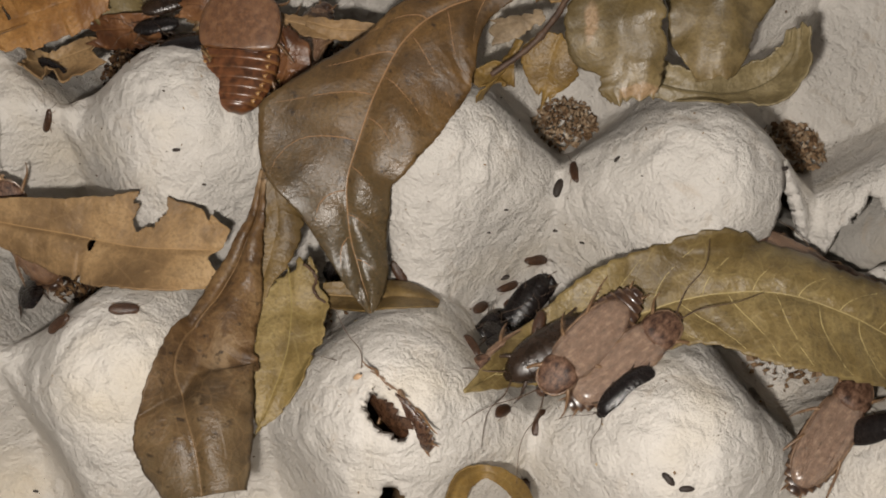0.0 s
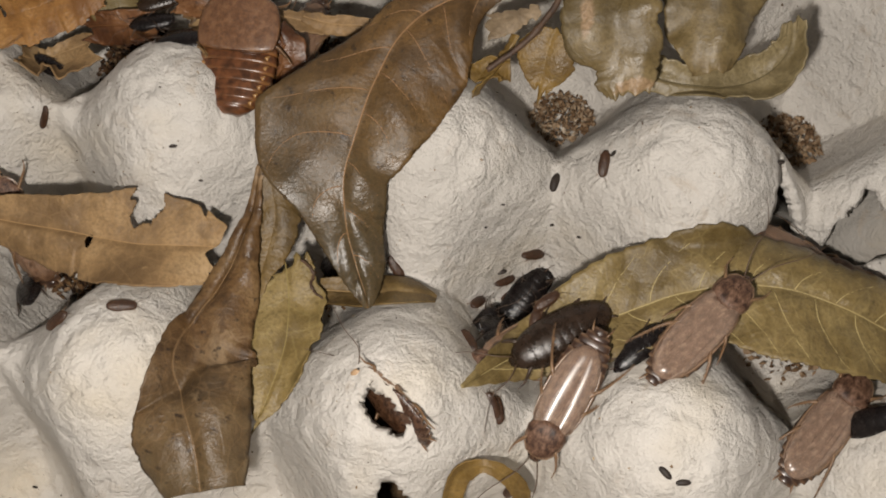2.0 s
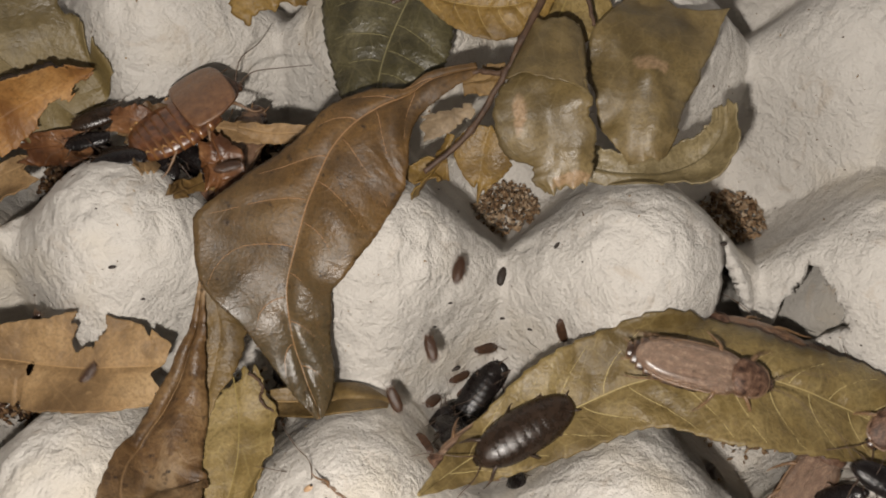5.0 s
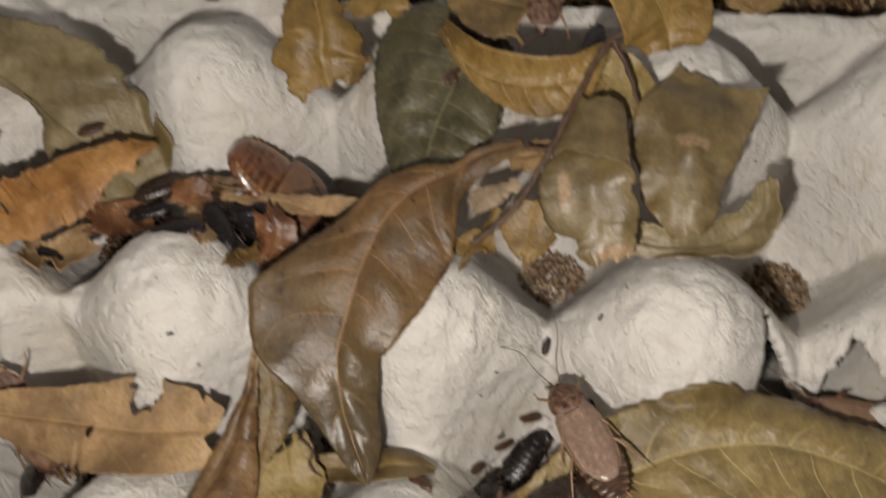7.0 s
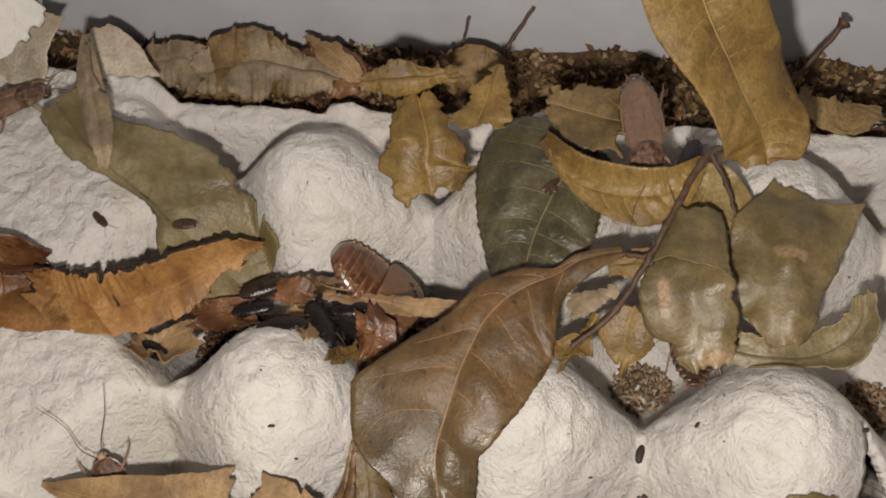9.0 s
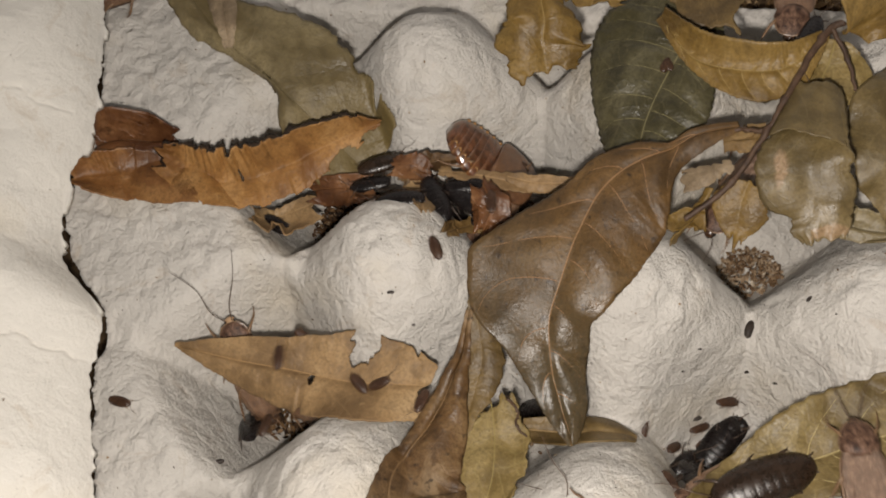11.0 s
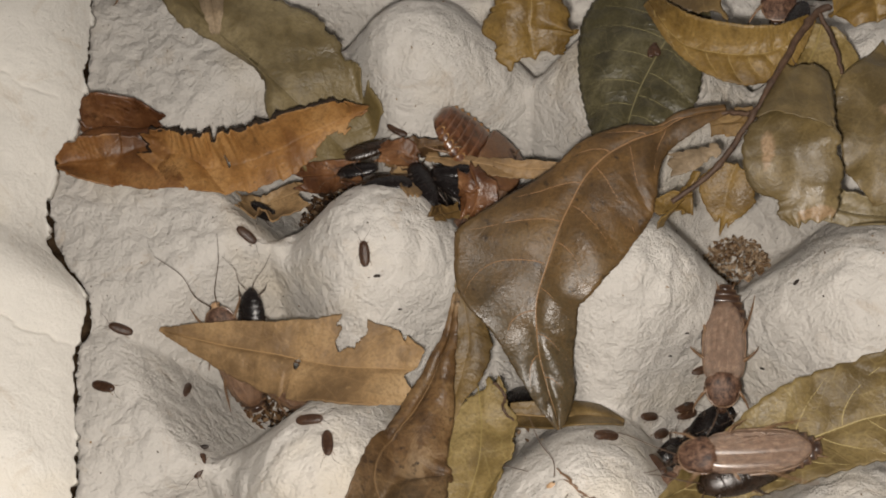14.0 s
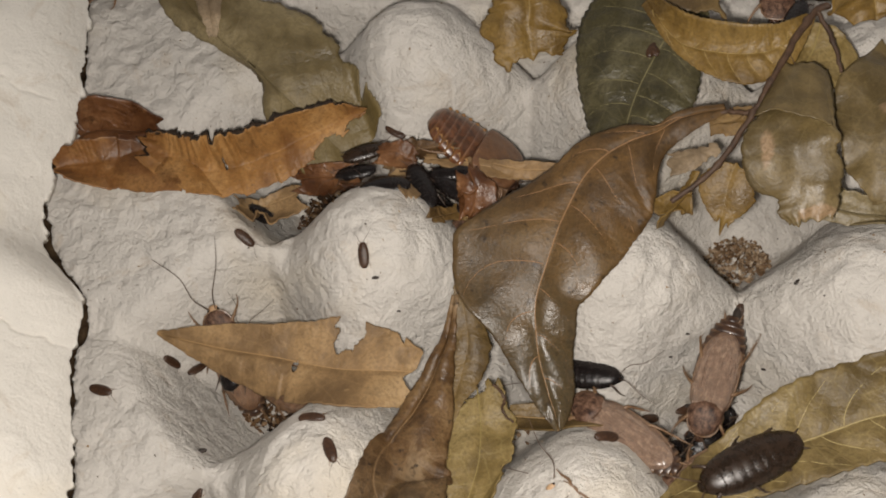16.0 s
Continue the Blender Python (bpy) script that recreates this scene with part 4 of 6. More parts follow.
leaf("leaf", [(-2.87, -0.6, 3.3, 0.08, 0.1, 0, 0), (-2.7, -1.2, 3, 0.28, 0.28, -0.1, 0), (-2.56, -1.72, 2.8, 0.46, 0.42, -0.15, 0), (-2.6, -2.3, 2.65, 0.45, 0.36, -0.1, 0), (-2.67, -2.9, 2.6, 0.22, 0.22, 0, 0), (-2.7, -3.4, 2.6, 0.1, 0.12, 0, 0)],
     leaf_amber, "olive-brown folded leaf half beside a mottled leaf", torn=0.12, bow=0.04, wave=0.05, blunt=(0.1, 0.2), rib=0, seed=48)


# ---- twigs ----
def twig(name, points, radius, label, bud=0.0, parent=None):
    line, radii = [], []
    n = 10 * (len(points) - 1)
    for k in range(n + 1):
        x, y, z = spline(points, k / n)
        line.append((x + 0.03 * fbm(k * 0.4, x), y + 0.03 * fbm(k * 0.4, y + 5), z))
        knot = 1.0 + (0.45 if k % 10 == 0 and 0 < k < n else 0.0) + 0.18 * fbm(k * 0.9, 4.0)
        radii.append(radius * knot * (1 - 0.35 * k / n))
    if bud:
        radii[0], radii[1], radii[2] = bud * 0.6, bud, bud * 0.7
    v, f = tube_data(line, radii, 9)
    ob = piece(name, v, f, twig_bark, parent)
    return tagged(ob, label, "twig", "twigs") if parent is None else ob


main_twig = twig("twig", [(3.48, 4.75, 5.1), (3.13, 4.43, 5.05), (2.56, 3.1, 4.9), (2.28, 2.5, 4.75), (1.73, 1.55, 4.45), (0.98, 0.85, 4.2)], 0.075, "thin dark brown twig lying across the leaves")
twig("fork", [(3.3, 4.62, 5.08), (3.6, 4.1, 4.9), (3.78, 3.5, 4.75)], 0.05, "", parent=main_twig)
twig("fork", [(2.28, 2.5, 4.75), (1.9, 2.6, 4.6), (1.42, 2.66, 4.45)], 0.05, "", parent=main_twig)
twig("twig", [(-0.62, 10.35, 2.55), (-1.05, 9.7, 2.2), (-1.52, 9.1, 1.6)], 0.05, "short dark leaf stalk leaning on the bin wall")
twig("twig", [(6.35, 9.6, 3.3), (5.8, 9.1, 2.7), (5.2, 8.6, 2.0)], 0.07, "brown stalk with a swollen bud at its end", bud=0.17)
twig("twig", [(-2.2, 10.3, 2.2), (-2.35, 9.9, 1.6), (-2.2, 9.4, 1.1)], 0.04, "short dark twig end standing in the gap")
twig("twig", [(-1.95, -2.5, 2.75), (-1.75, -2.65, 2.55), (-1.72, -2.95, 2.6), (-1.5, -3.1, 2.45)], 0.03, "short black bent stalk beside a torn leaf")


# ---- crumbs, droppings and litter ----
def shards(name, spots, material, label, kind="stuff", category="frass"):
    """Many small angular flakes in one mesh; spots: x, y, z, size."""
    chunks = []
    for x, y, z, s in spots:
        a, b, c = (rng.uniform(0.5, 1.2) * s for _ in range(3))
        m = Euler([rng.uniform(0, 6.3) for _ in range(3)]).to_matrix()
        pts = [(a, 0, 0), (-a * 0.8, b * 0.3, 0), (0, -b, 0), (a * 0.2, b, 0.1 * c), (0, 0, 0.45 * c), (0.1 * a, 0, -0.4 * c)]
        pts = [tuple(m @ Vector(p) + Vector((x, y, z))) for p in pts]
        chunks.append((pts, [(0, 3, 4), (3, 1, 4), (1, 2, 4), (2, 0, 4), (3, 0, 5), (1, 3, 5), (2, 1, 5), (0, 2, 5)]))
    v, f = joined(chunks)
    return tagged(piece(name, v, f, material, smooth=False), label, category, kind=kind)


def island_tones(name, stops, rough=0.85):
    m = Nodes(name, rough, 0.25)
    r = m.add("ShaderNodeNewGeometry").outputs["Random Per Island"]
    at = m.coords()
    c = m.mix(m.grey(m.noise(at, 12, 3), 0.4, 0.7, 0.0, 0.5), m.ramp(r, stops), (0.05, 0.03, 0.015))
    m.bump(m.noise(at, 20, 3), 0.4, 0.0003)
    return m.done(c)


crumb = island_tones("crumbs", [(0.0, (0.10, 0.055, 0.028)), (0.25, (0.19, 0.115, 0.06)), (0.55, (0.29, 0.195, 0.115)), (0.85, (0.40, 0.30, 0.20)), (1.0, (0.52, 0.43, 0.33))])
dark_crumb = island_tones("dark_crumbs", [(0.0, (0.010, 0.006, 0.004)), (0.4, (0.04, 0.02, 0.010)), (0.7, (0.10, 0.05, 0.022)), (0.92, (0.19, 0.11, 0.05)), (1.0, (0.34, 0.25, 0.16))])
gap_crumb = island_tones("gap_litter", [(0.0, (0.02, 0.012, 0.006)), (0.25, (0.08, 0.045, 0.02)), (0.5, (0.20, 0.12, 0.05)), (0.8, (0.28, 0.18, 0.085)), (1.0, (0.42, 0.32, 0.20))])


def heap(cx, cy, radius, height, count, size):
    out = []
    for _ in range(count):
        a, r = rng.uniform(0, 6.283), radius * math.sqrt(rng.random()) * (0.75 + 0.25 * math.sin(3 * rng.random()))
        x, y = cx + r * math.cos(a), cy + r * math.sin(a)
        base = tray_height(x, y) + 0.05 + 0.25 * max(0.0, 1 - r / radius)
        out.append((x, y, base + max(0.0, height * (1 - (r / radius) ** 2)) * rng.random(), size * rng.uniform(0.5, 1.5)))
    return out


for cx, cy, radius, height, count, size in ((2.42, 2.1, 0.72, 0.4, 480, 0.072), (7.2, 2.1, 0.72, 0.45, 480, 0.072), (-7.25, -2.4, 0.8, 0.3, 120, 0.08),
                                      (7.3, -2.2, 0.9, 0.35, 200, 0.08), (-6.9, 2.2, 0.85, 0.4, 220, 0.08), (-2.5, 2.3, 0.9, 0.5, 260, 0.09),
                                      (7.2, 7.0, 0.5, 0.25, 90, 0.06), (-2.3, -2.4, 0.8, 0.3, 120, 0.07)):
    shards("frass_pile", heap(cx, cy, radius, height, count, size), crumb, "pile of crumbly brown frass in a tray cup", category="frass pile")
for cx, cy, radius, height, count in ((-6.9, 2.3, 1.0, 1.0, 520), (-2.5, 2.3, 1.0, 1.2, 700), (-7.25, -2.4, 0.8, 0.5, 320)):
    shards("debris", heap(cx, cy, radius, height, count, 0.09), dark_crumb, "heap of dark leaf crumbs in a tray cup", category="debris")
spots = []
for _ in range(6500):
    x, y = rng.uniform(-15, 12), rng.uniform(7.75, 10.5)
    top = 0.75 + 0.15 * max(0.0, (y - 7.9) / 2.6) + 0.35 * fbm(x * 0.7, y * 0.7)
    spots.append((x, y, rng.uniform(top - 0.5, top), rng.uniform(0.06, 0.2)))
shards("litter", spots, gap_crumb, "dark crumbled leaf litter filling the gap by the bin wall", category="litter")
v, f = [], []
for j in range(9):
    for i in range(91):
        x, y = -15 + 27 * i / 90, 7.6 + 3.0 * j / 8
        v.append((x, y, 0.45 + 0.15 * max(0.0, (y - 7.9) / 2.6) + 0.35 * fbm(x * 0.7, y * 0.7)))
for j in range(8):
    for i in range(90):
        k = j * 91 + i
        f.append((k, k + 1, k + 92, k + 91))
tagged(piece("litter_bed", v, f, litter), "dark fine litter bed under the crumbs", "litter", kind="structure")

spots = []
for _ in range(800):
    x, y = rng.uniform(-11, 10), rng.uniform(-8, 7)
    spots.append((x, y, tray_surface(x, y) + 0.01, 0.018 + 0.03 * rng.random() ** 3))
shards("specks", spots, gap_crumb, "fine dark specks scattered over the pulp tray", category="specks")


def dropping(x, y, size, turn, lift=0.0, label="small black dropping on the pulp tray"):
    rows = [(-1, 0, 0, 0.12, 0.10, 0.10), (-0.8, 0, 0, 0.34, 0.3, 0.3), (-0.3, 0.04, 0, 0.44, 0.42, 0.4), (0.3, 0.02, 0, 0.46, 0.4, 0.4), (0.8, 0, 0, 0.3, 0.3, 0.3), (1, 0, 0, 0.1, 0.1, 0.1)]
    v, f = loft([tuple(c * size for c in r) for r in rows], 9)
    ob = piece("dropping", v, f, dropping_mat)
    ob.matrix_basis = pose(x * CM, y * CM, (tray_surface(x, y) + size * 0.3 + lift) * CM, 0, 0, turn)
    return tagged(ob, label, "dropping", "droppings")


# ---- insects: built along +x, head forward, feet at z = 0 ----
def loft(rows, n=14):
    """Rings along x: x, middle y, middle z, half-width, height above and below the middle."""
    verts, faces = [], []
    for x, cy, cz, w, up, down in rows:
        for k in range(n):
            q = 2 * math.pi * k / n
            s = math.sin(q)
            verts.append((x, cy + w * math.cos(q), cz + (up if s > 0 else down) * s))
    for r in range(len(rows) - 1):
        for k in range(n):
            i, j = r * n + k, r * n + (k + 1) % n
            faces.append((i, j, j + n, i + n) if rows[0][0] > rows[-1][0] else (j, i, i + n, j + n))
    faces.append(tuple(range(n)) if rows[0][0] < rows[-1][0] else tuple(range(n - 1, -1, -1)))
    last = range(len(verts) - n, len(verts))
    faces.append(tuple(reversed(last)) if rows[0][0] < rows[-1][0] else tuple(last))
    return verts, faces


def chitin(name, stops, rough, scale=5.0, spec=0.6, ribs_along=0.0, fine=0.5, coat=0.0, ior=1.5, tint=(1, 1, 1)):
    """Insect skin: mottled tones, fine relief, and for wings a net of long veins."""
    m = Nodes(name, rough, spec)
    at = m.coords()
    n1, n2 = m.noise(at, scale, 5, 0.65), m.noise(at, scale * 6, 3, 0.6)
    c = m.ramp(m.math("ADD", m.math("MULTIPLY", n1, 0.65), m.math("MULTIPLY", n2, 0.35)), stops)
    h = m.math("MULTIPLY", n2, fine)
    if ribs_along:
        for stretch, share, depth in (((9, 100, 60), 0.3, 0.35), ((60, 100, 60), 0.4, 0.5)):
            w = m.add("ShaderNodeTexVoronoi", Vector=m.coords(stretch), Scale=ribs_along)
            w.feature = "DISTANCE_TO_EDGE"
            cell = m.grey(w.outputs["Distance"], 0.0, 0.12, 1.0, 0.0)
            c = m.mix(m.math("MULTIPLY", cell, share), c, tuple(v * 0.45 for v in stops[0][1]))
            h = m.math("SUBTRACT", h, m.math("MULTIPLY", cell, depth))
        blotch = m.noise(at, 1.6, 4, 0.6, 0.5)
        c = m.mix(m.grey(blotch, 0.48, 0.68, 0.0, 0.55), c, tuple(v * 0.8 for v in stops[0][1]))
    m.bump(h, 0.6, 0.00018)
    m.b.inputs["IOR"].default_value = ior
    m.b.inputs["Specular Tint"].default_value = (*tint, 1)
    m.b.inputs["Coat Weight"].default_value = coat
    m.b.inputs["Coat Roughness"].default_value = 0.24
    return m.done(c, m.grey(n1, 0.3, 0.7, rough - 0.06, rough + 0.10))


wing_grey = chitin("wing_grey_brown", [(0.37, (0.062, 0.028, 0.015)), (0.46, (0.148, 0.078, 0.045)), (0.55, (0.225, 0.130, 0.080)), (0.66, (0.44, 0.30, 0.205))], 0.40, 9, 1.0, 26, fine=1.8, coat=0.5, ior=1.8, tint=(1.0, 0.84, 0.70))
wing_brown = chitin("wing_brown", [(0.36, (0.070, 0.028, 0.012)), (0.48, (0.155, 0.074, 0.034)), (0.66, (0.26, 0.14, 0.072))], 0.40, 8, 1.0, 34, fine=0.9, coat=0.5, ior=1.7, tint=(1.0, 0.82, 0.66))
shield = chitin("mottled_shield", [(0.40, (0.022, 0.010, 0.006)), (0.48, (0.070, 0.034, 0.020)), (0.56, (0.145, 0.080, 0.050)), (0.7, (0.23, 0.145, 0.10))], 0.48, 9, 0.35)
pale_face = chitin("pale_face", [(0.3, (0.26, 0.14, 0.06)), (0.6, (0.50, 0.33, 0.19))], 0.35, 8)
shield_rim = chitin("pale_shield_rim", [(0.35, (0.10, 0.055, 0.028)), (0.6, (0.23, 0.14, 0.08))], 0.36, 10, coat=0.3)
belly = chitin("brown_abdomen", [(0.35, (0.018, 0.008, 0.005)), (0.5, (0.05, 0.023, 0.012)), (0.65, (0.12, 0.06, 0.03))], 0.26, 9, 0.6, coat=0.25)
leg_mat = chitin("tan_leg", [(0.35, (0.085, 0.043, 0.02)), (0.6, (0.24, 0.14, 0.07))], 0.38, 9)
dark_leg = chitin("dark_leg", [(0.35, (0.02, 0.012, 0.008)), (0.6, (0.06, 0.035, 0.02))], 0.4, 9)
feeler = chitin("feeler", [(0.35, (0.05, 0.028, 0.016)), (0.6, (0.10, 0.06, 0.035))], 0.5, 12)
eye_mat = chitin("eye", [(0.4, (0.008, 0.006, 0.005)), (0.6, (0.02, 0.015, 0.012))], 0.15, 9)
nymph_dark = chitin("dark_brown_plate", [(0.35, (0.010, 0.006, 0.0035)), (0.5, (0.020, 0.011, 0.006)), (0.68, (0.038, 0.021, 0.012))], 0.26, 6, 0.4, coat=0.1)
nymph_black = chitin("black_plate", [(0.35, (0.005, 0.004, 0.004)), (0.65, (0.014, 0.010, 0.009))], 0.24, 6, 0.35)
young = chitin("young_brown", [(0.35, (0.020, 0.009, 0.005)), (0.5, (0.048, 0.022, 0.011)), (0.68, (0.10, 0.05, 0.025))], 0.34, 14, 0.45)


def banded_plate(name, deep, mid, rim, share=0.35, wide=(0.08, 0.32)):
    """A back plate with a paler band along its rear edge, strongest towards its sides."""
    m = Nodes(name, 0.3, 0.6)
    at = m.coords()
    sep = m.add("ShaderNodeSeparateXYZ", Vector=m.add("ShaderNodeTexCoord").outputs["Generated"])
    n1 = m.noise(at, 6, 4)
    edge = m.math("ADD", sep.outputs[0], m.math("MULTIPLY", m.math("SUBTRACT", n1, 0.5), 0.5))
    side = m.math("ABSOLUTE", m.math("SUBTRACT", sep.outputs[1], 0.5))
    band = m.math("MULTIPLY", m.grey(edge, 0.16, 0.34, 1.0, 0.0), m.grey(side, wide[0], wide[1], 0.15, 1.0))
    c = m.mix(m.math("MULTIPLY", band, share), m.ramp(n1, [(0.35, deep), (0.65, mid)]), rim)
    m.bump(n1, 0.4, 0.0002)
    m.b.inputs["Coat Weight"].default_value = 0.5
    return m.done(c)


amber = banded_plate("amber_banded_plate", (0.042, 0.015, 0.006), (0.15, 0.055, 0.020), (0.34, 0.16, 0.05), 0.4, (0.2, 0.42))
belly_banded = banded_plate("tan_banded_plate", (0.022, 0.010, 0.006), (0.06, 0.029, 0.015), (0.20, 0.115, 0.06), 0.5, (0.1, 0.4))
amber_spot = chitin("amber_spot", [(0.3, (0.22, 0.10, 0.03)), (0.65, (0.42, 0.235, 0.08))], 0.35, 9, coat=0.3)
brown_shell = chitin("warm_brown_shell", [(0.35, (0.07, 0.027, 0.010)), (0.5, (0.14, 0.060, 0.022)), (0.66, (0.215, 0.105, 0.044))], 0.40, 7, 0.7, fine=1.0, coat=0.5)


def legs(ob, size, material, spread=1.0, hip_z=0.16):
    """Three pairs of legs, each a mesh of its own, hung at its hip."""
    for side in (1, -1):
        for hip, knee, foot, toe in (((0.62, 0.18), (0.86, 0.50), (1.05, 0.72), (1.22, 0.78)), ((0.28, 0.22), (0.20, 0.62), (0.02, 0.88), (-0.10, 0.98)), ((0.0, 0.22), (-0.38, 0.58), (-0.85, 0.78), (-1.08, 0.84))):
            rel = [((p[0] - hip[0]) * size, side * (p[1] * (spread if k else 1.0) - hip[1]) * size, (z - hip_z) * size)
                   for k, (p, z) in enumerate(((hip, hip_z), (knee, 0.27), (foot, 0.05), (toe, 0.015)))]
            bent = [spline(rel, q / 9) for q in range(10)]
            v, f = tube_data(bent, [(0.046, 0.05, 0.044, 0.036, 0.03, 0.026, 0.022, 0.016, 0.013, 0.010)[q] * size for q in range(10)], 6)
            a, b = Vector(rel[1]), Vector(rel[2])
            chunks = [(v, f)]
            if size > 0.6:
                for k in range(4):
                    p = a.lerp(b, 0.25 + 0.2 * k)
                    for s in (1, -1):
                        chunks.append(tube_data([tuple(p), tuple(p + Vector((-0.05, 0.05 * s, 0.03)) * size)], [0.012 * size, 0.003 * size], 4))
            v, f = joined(chunks)
            leg = piece("leg", v, f, material, ob)
            leg.location = (hip[0] * size * CM, side * hip[1] * size * CM, hip_z * size * CM)


def feelers(ob, size, reach=1.0, at=(1.12, 0.07, 0.2)):
    for side in (1, -1):
        pts = [(at[0] * size, side * at[1] * size, at[2] * size), ((at[0] + 0.35 * reach) * size, side * (0.26 + 0.05 * side) * size, 0.42 * size),
               ((at[0] + 0.85 * reach) * size, side * (0.5 - 0.06 * side) * size, 0.40 * size), ((at[0] + 1.35 * reach) * size, side * (0.85 + 0.1 * side) * size, 0.22 * size)]
        line = [spline(pts, k / 14) for k in range(15)]
        v, f = tube_data(line, [(0.016 - 0.010 * k / 14) * max(size, 0.35) for k in range(15)], 5)
        piece("antenna", v, f, feeler, ob)


def adult(label, wing, face=None, cover=1.0, crest=None, group="adult cockroaches"):
    """A grown cockroach, 2.4 long, with both wings folded over its back. cover: how far back they reach."""
    ob = new("cockroach")
    v, f = loft([(-1.14, 0, 0.2, 0.06, 0.03, 0.03), (-1.02, 0, 0.2, 0.2, 0.05, 0.08), (-0.7, 0, 0.2, 0.43, 0.07, 0.12), (-0.3, 0, 0.2, 0.5, 0.08, 0.13), (0.05, 0, 0.2, 0.51, 0.08, 0.12), (0.5, 0, 0.2, 0.38, 0.08, 0.1), (0.8, 0, 0.2, 0.2, 0.05, 0.08)], 18)
    piece("abdomen", v, f, belly, ob)
    for a, b, w in ((0.02, -0.2, 0.545), (-0.17, -0.4, 0.545), (-0.36, -0.58, 0.53), (-0.54, -0.74, 0.49), (-0.71, -0.88, 0.435), (-0.85, -1.01, 0.365), (-0.98, -1.11, 0.27), (-1.08, -1.2, 0.155)):
        v, f = loft([(a, 0, 0.208, w * 0.98, 0.062, 0.06), (a * 0.7 + b * 0.3, 0, 0.206, w, 0.065, 0.06), (a * 0.15 + b * 0.85, 0, 0.202, w * 0.985, 0.063, 0.055), (b, 0, 0.20, w * 0.95, 0.056, 0.05)], 18)
        piece("abdomen_plate", v, f, belly_banded, ob)
    profile = [(0.66, 0.33), (0.5, 0.43), (0.25, 0.475), (0.0, 0.487), (-0.3, 0.475), (-0.55, 0.44), (-0.77, 0.37), (-0.93, 0.27), (-1.03, 0.15), (-1.07, 0.03)]
    for side, cz, over in ((1, 0.25, 0.02), (-1, 0.262, 0.13)):
        rows, edge = [], []
        for k in range(31):
            x, w = spline(profile, k / 30)
            x = 0.66 - (0.66 - x) * cover
            w = max(w, 0.02)
            lap = min(over + 0.10 * math.sin(k / 30 * 2.6), w)
            rows.append((x, side * (w - lap) / 2, cz - 0.03 * k / 30, (w + lap) / 2, 0.125 * min(1, w / 0.3) * (1 - 0.25 * k / 30), 0.02))
            if 2 < k < 23:
                edge.append((x, side * (w + 0.004), cz - 0.03 * k / 30 + 0.002))
        v, f = loft(rows, 24)
        part = piece("wing", v, f, wing, ob)
        v, f = loft([(x, y, z, 0.036 * math.sin(0.25 + 2.7 * n / len(edge)), 0.012, 0.012) for n, (x, y, z) in enumerate(edge)], 8)
        piece("wing_margin", v, f, shield_rim, part, "pale thin edge of the wing")
        for n in range(3):
            line = []
            for q in range(9):
                x, w = spline(profile, 0.08 + (0.50 + 0.13 * n) * q / 8)
                x = 0.66 - (0.66 - x) * cover
                s = (0.12 + 0.22 * n) + (0.10 + 0.06 * n) * (q / 8) ** 1.5
                y = side * w * s
                mid_y, half = (w - over) / 2, (w + over) / 2
                h = 0.125 * min(1, w / 0.3) * 0.95 * math.sqrt(max(0.0, 1 - ((w * s - mid_y) / half) ** 2))
                line.append((x, y, cz - 0.03 * q / 8 + h - 0.004))
            v, f = tube_data(line, [0.009 - 0.0006 * q for q in range(9)], 5)
            piece("vein", v, f, wing, part)
    v, f = loft([(1.1, 0, 0.235, 0.09, 0.02, 0.02), (1.06, 0, 0.24, 0.21, 0.04, 0.03), (0.97, 0, 0.25, 0.31, 0.075, 0.04), (0.84, 0, 0.265, 0.38, 0.11, 0.05), (0.72, 0, 0.275, 0.415, 0.135, 0.05), (0.63, 0, 0.28, 0.41, 0.14, 0.05), (0.57, 0, 0.285, 0.36, 0.13, 0.05), (0.49, 0, 0.285, 0.25, 0.115, 0.04)], 24)
    piece("pronotum", v, f, crest or shield, ob, "mottled dark and tan shield")
    v, f = loft([(1.115, 0, 0.236, 0.1, 0.015, 0.015), (1.07, 0, 0.24, 0.25, 0.016, 0.016), (0.97, 0, 0.24, 0.35, 0.016, 0.016), (0.84, 0, 0.245, 0.415, 0.016, 0.016), (0.68, 0, 0.245, 0.435, 0.014, 0.014), (0.58, 0, 0.245, 0.39, 0.014, 0.014)], 20)
    piece("rim", v, f, shield_rim, ob)
    v, f = loft([(1.0, 0, 0.16, 0.12, 0.08, 0.08), (1.08, 0, 0.15, 0.16, 0.1, 0.1), (1.16, 0, 0.14, 0.13, 0.08, 0.09), (1.2, 0, 0.13, 0.06, 0.04, 0.05)], 12)
    head = piece("head", v, f, face or belly, ob)
    for side in (1, -1):
        v, f = loft([(1.07, side * 0.125, 0.17, 0.02, 0.03, 0.03), (1.11, side * 0.13, 0.17, 0.035, 0.05, 0.05), (1.15, side * 0.12, 0.17, 0.02, 0.03, 0.03)], 8)
        piece("eye", v, f, eye_mat, head)
    for side in (1, -1):
        v, f = tube_data([(-1.05, side * 0.12, 0.18), (-1.18, side * 0.19, 0.19), (-1.28, side * 0.23, 0.2)], [0.035, 0.025, 0.006], 6)
        piece("cercus", v, f, leg_mat, ob)
    legs(ob, 1.0, leg_mat, 0.85)
    feelers(ob, 1.0)
    ob.scale = (1.03, 0.79, 1.0)
    return tagged(ob, label, "cockroach", group)


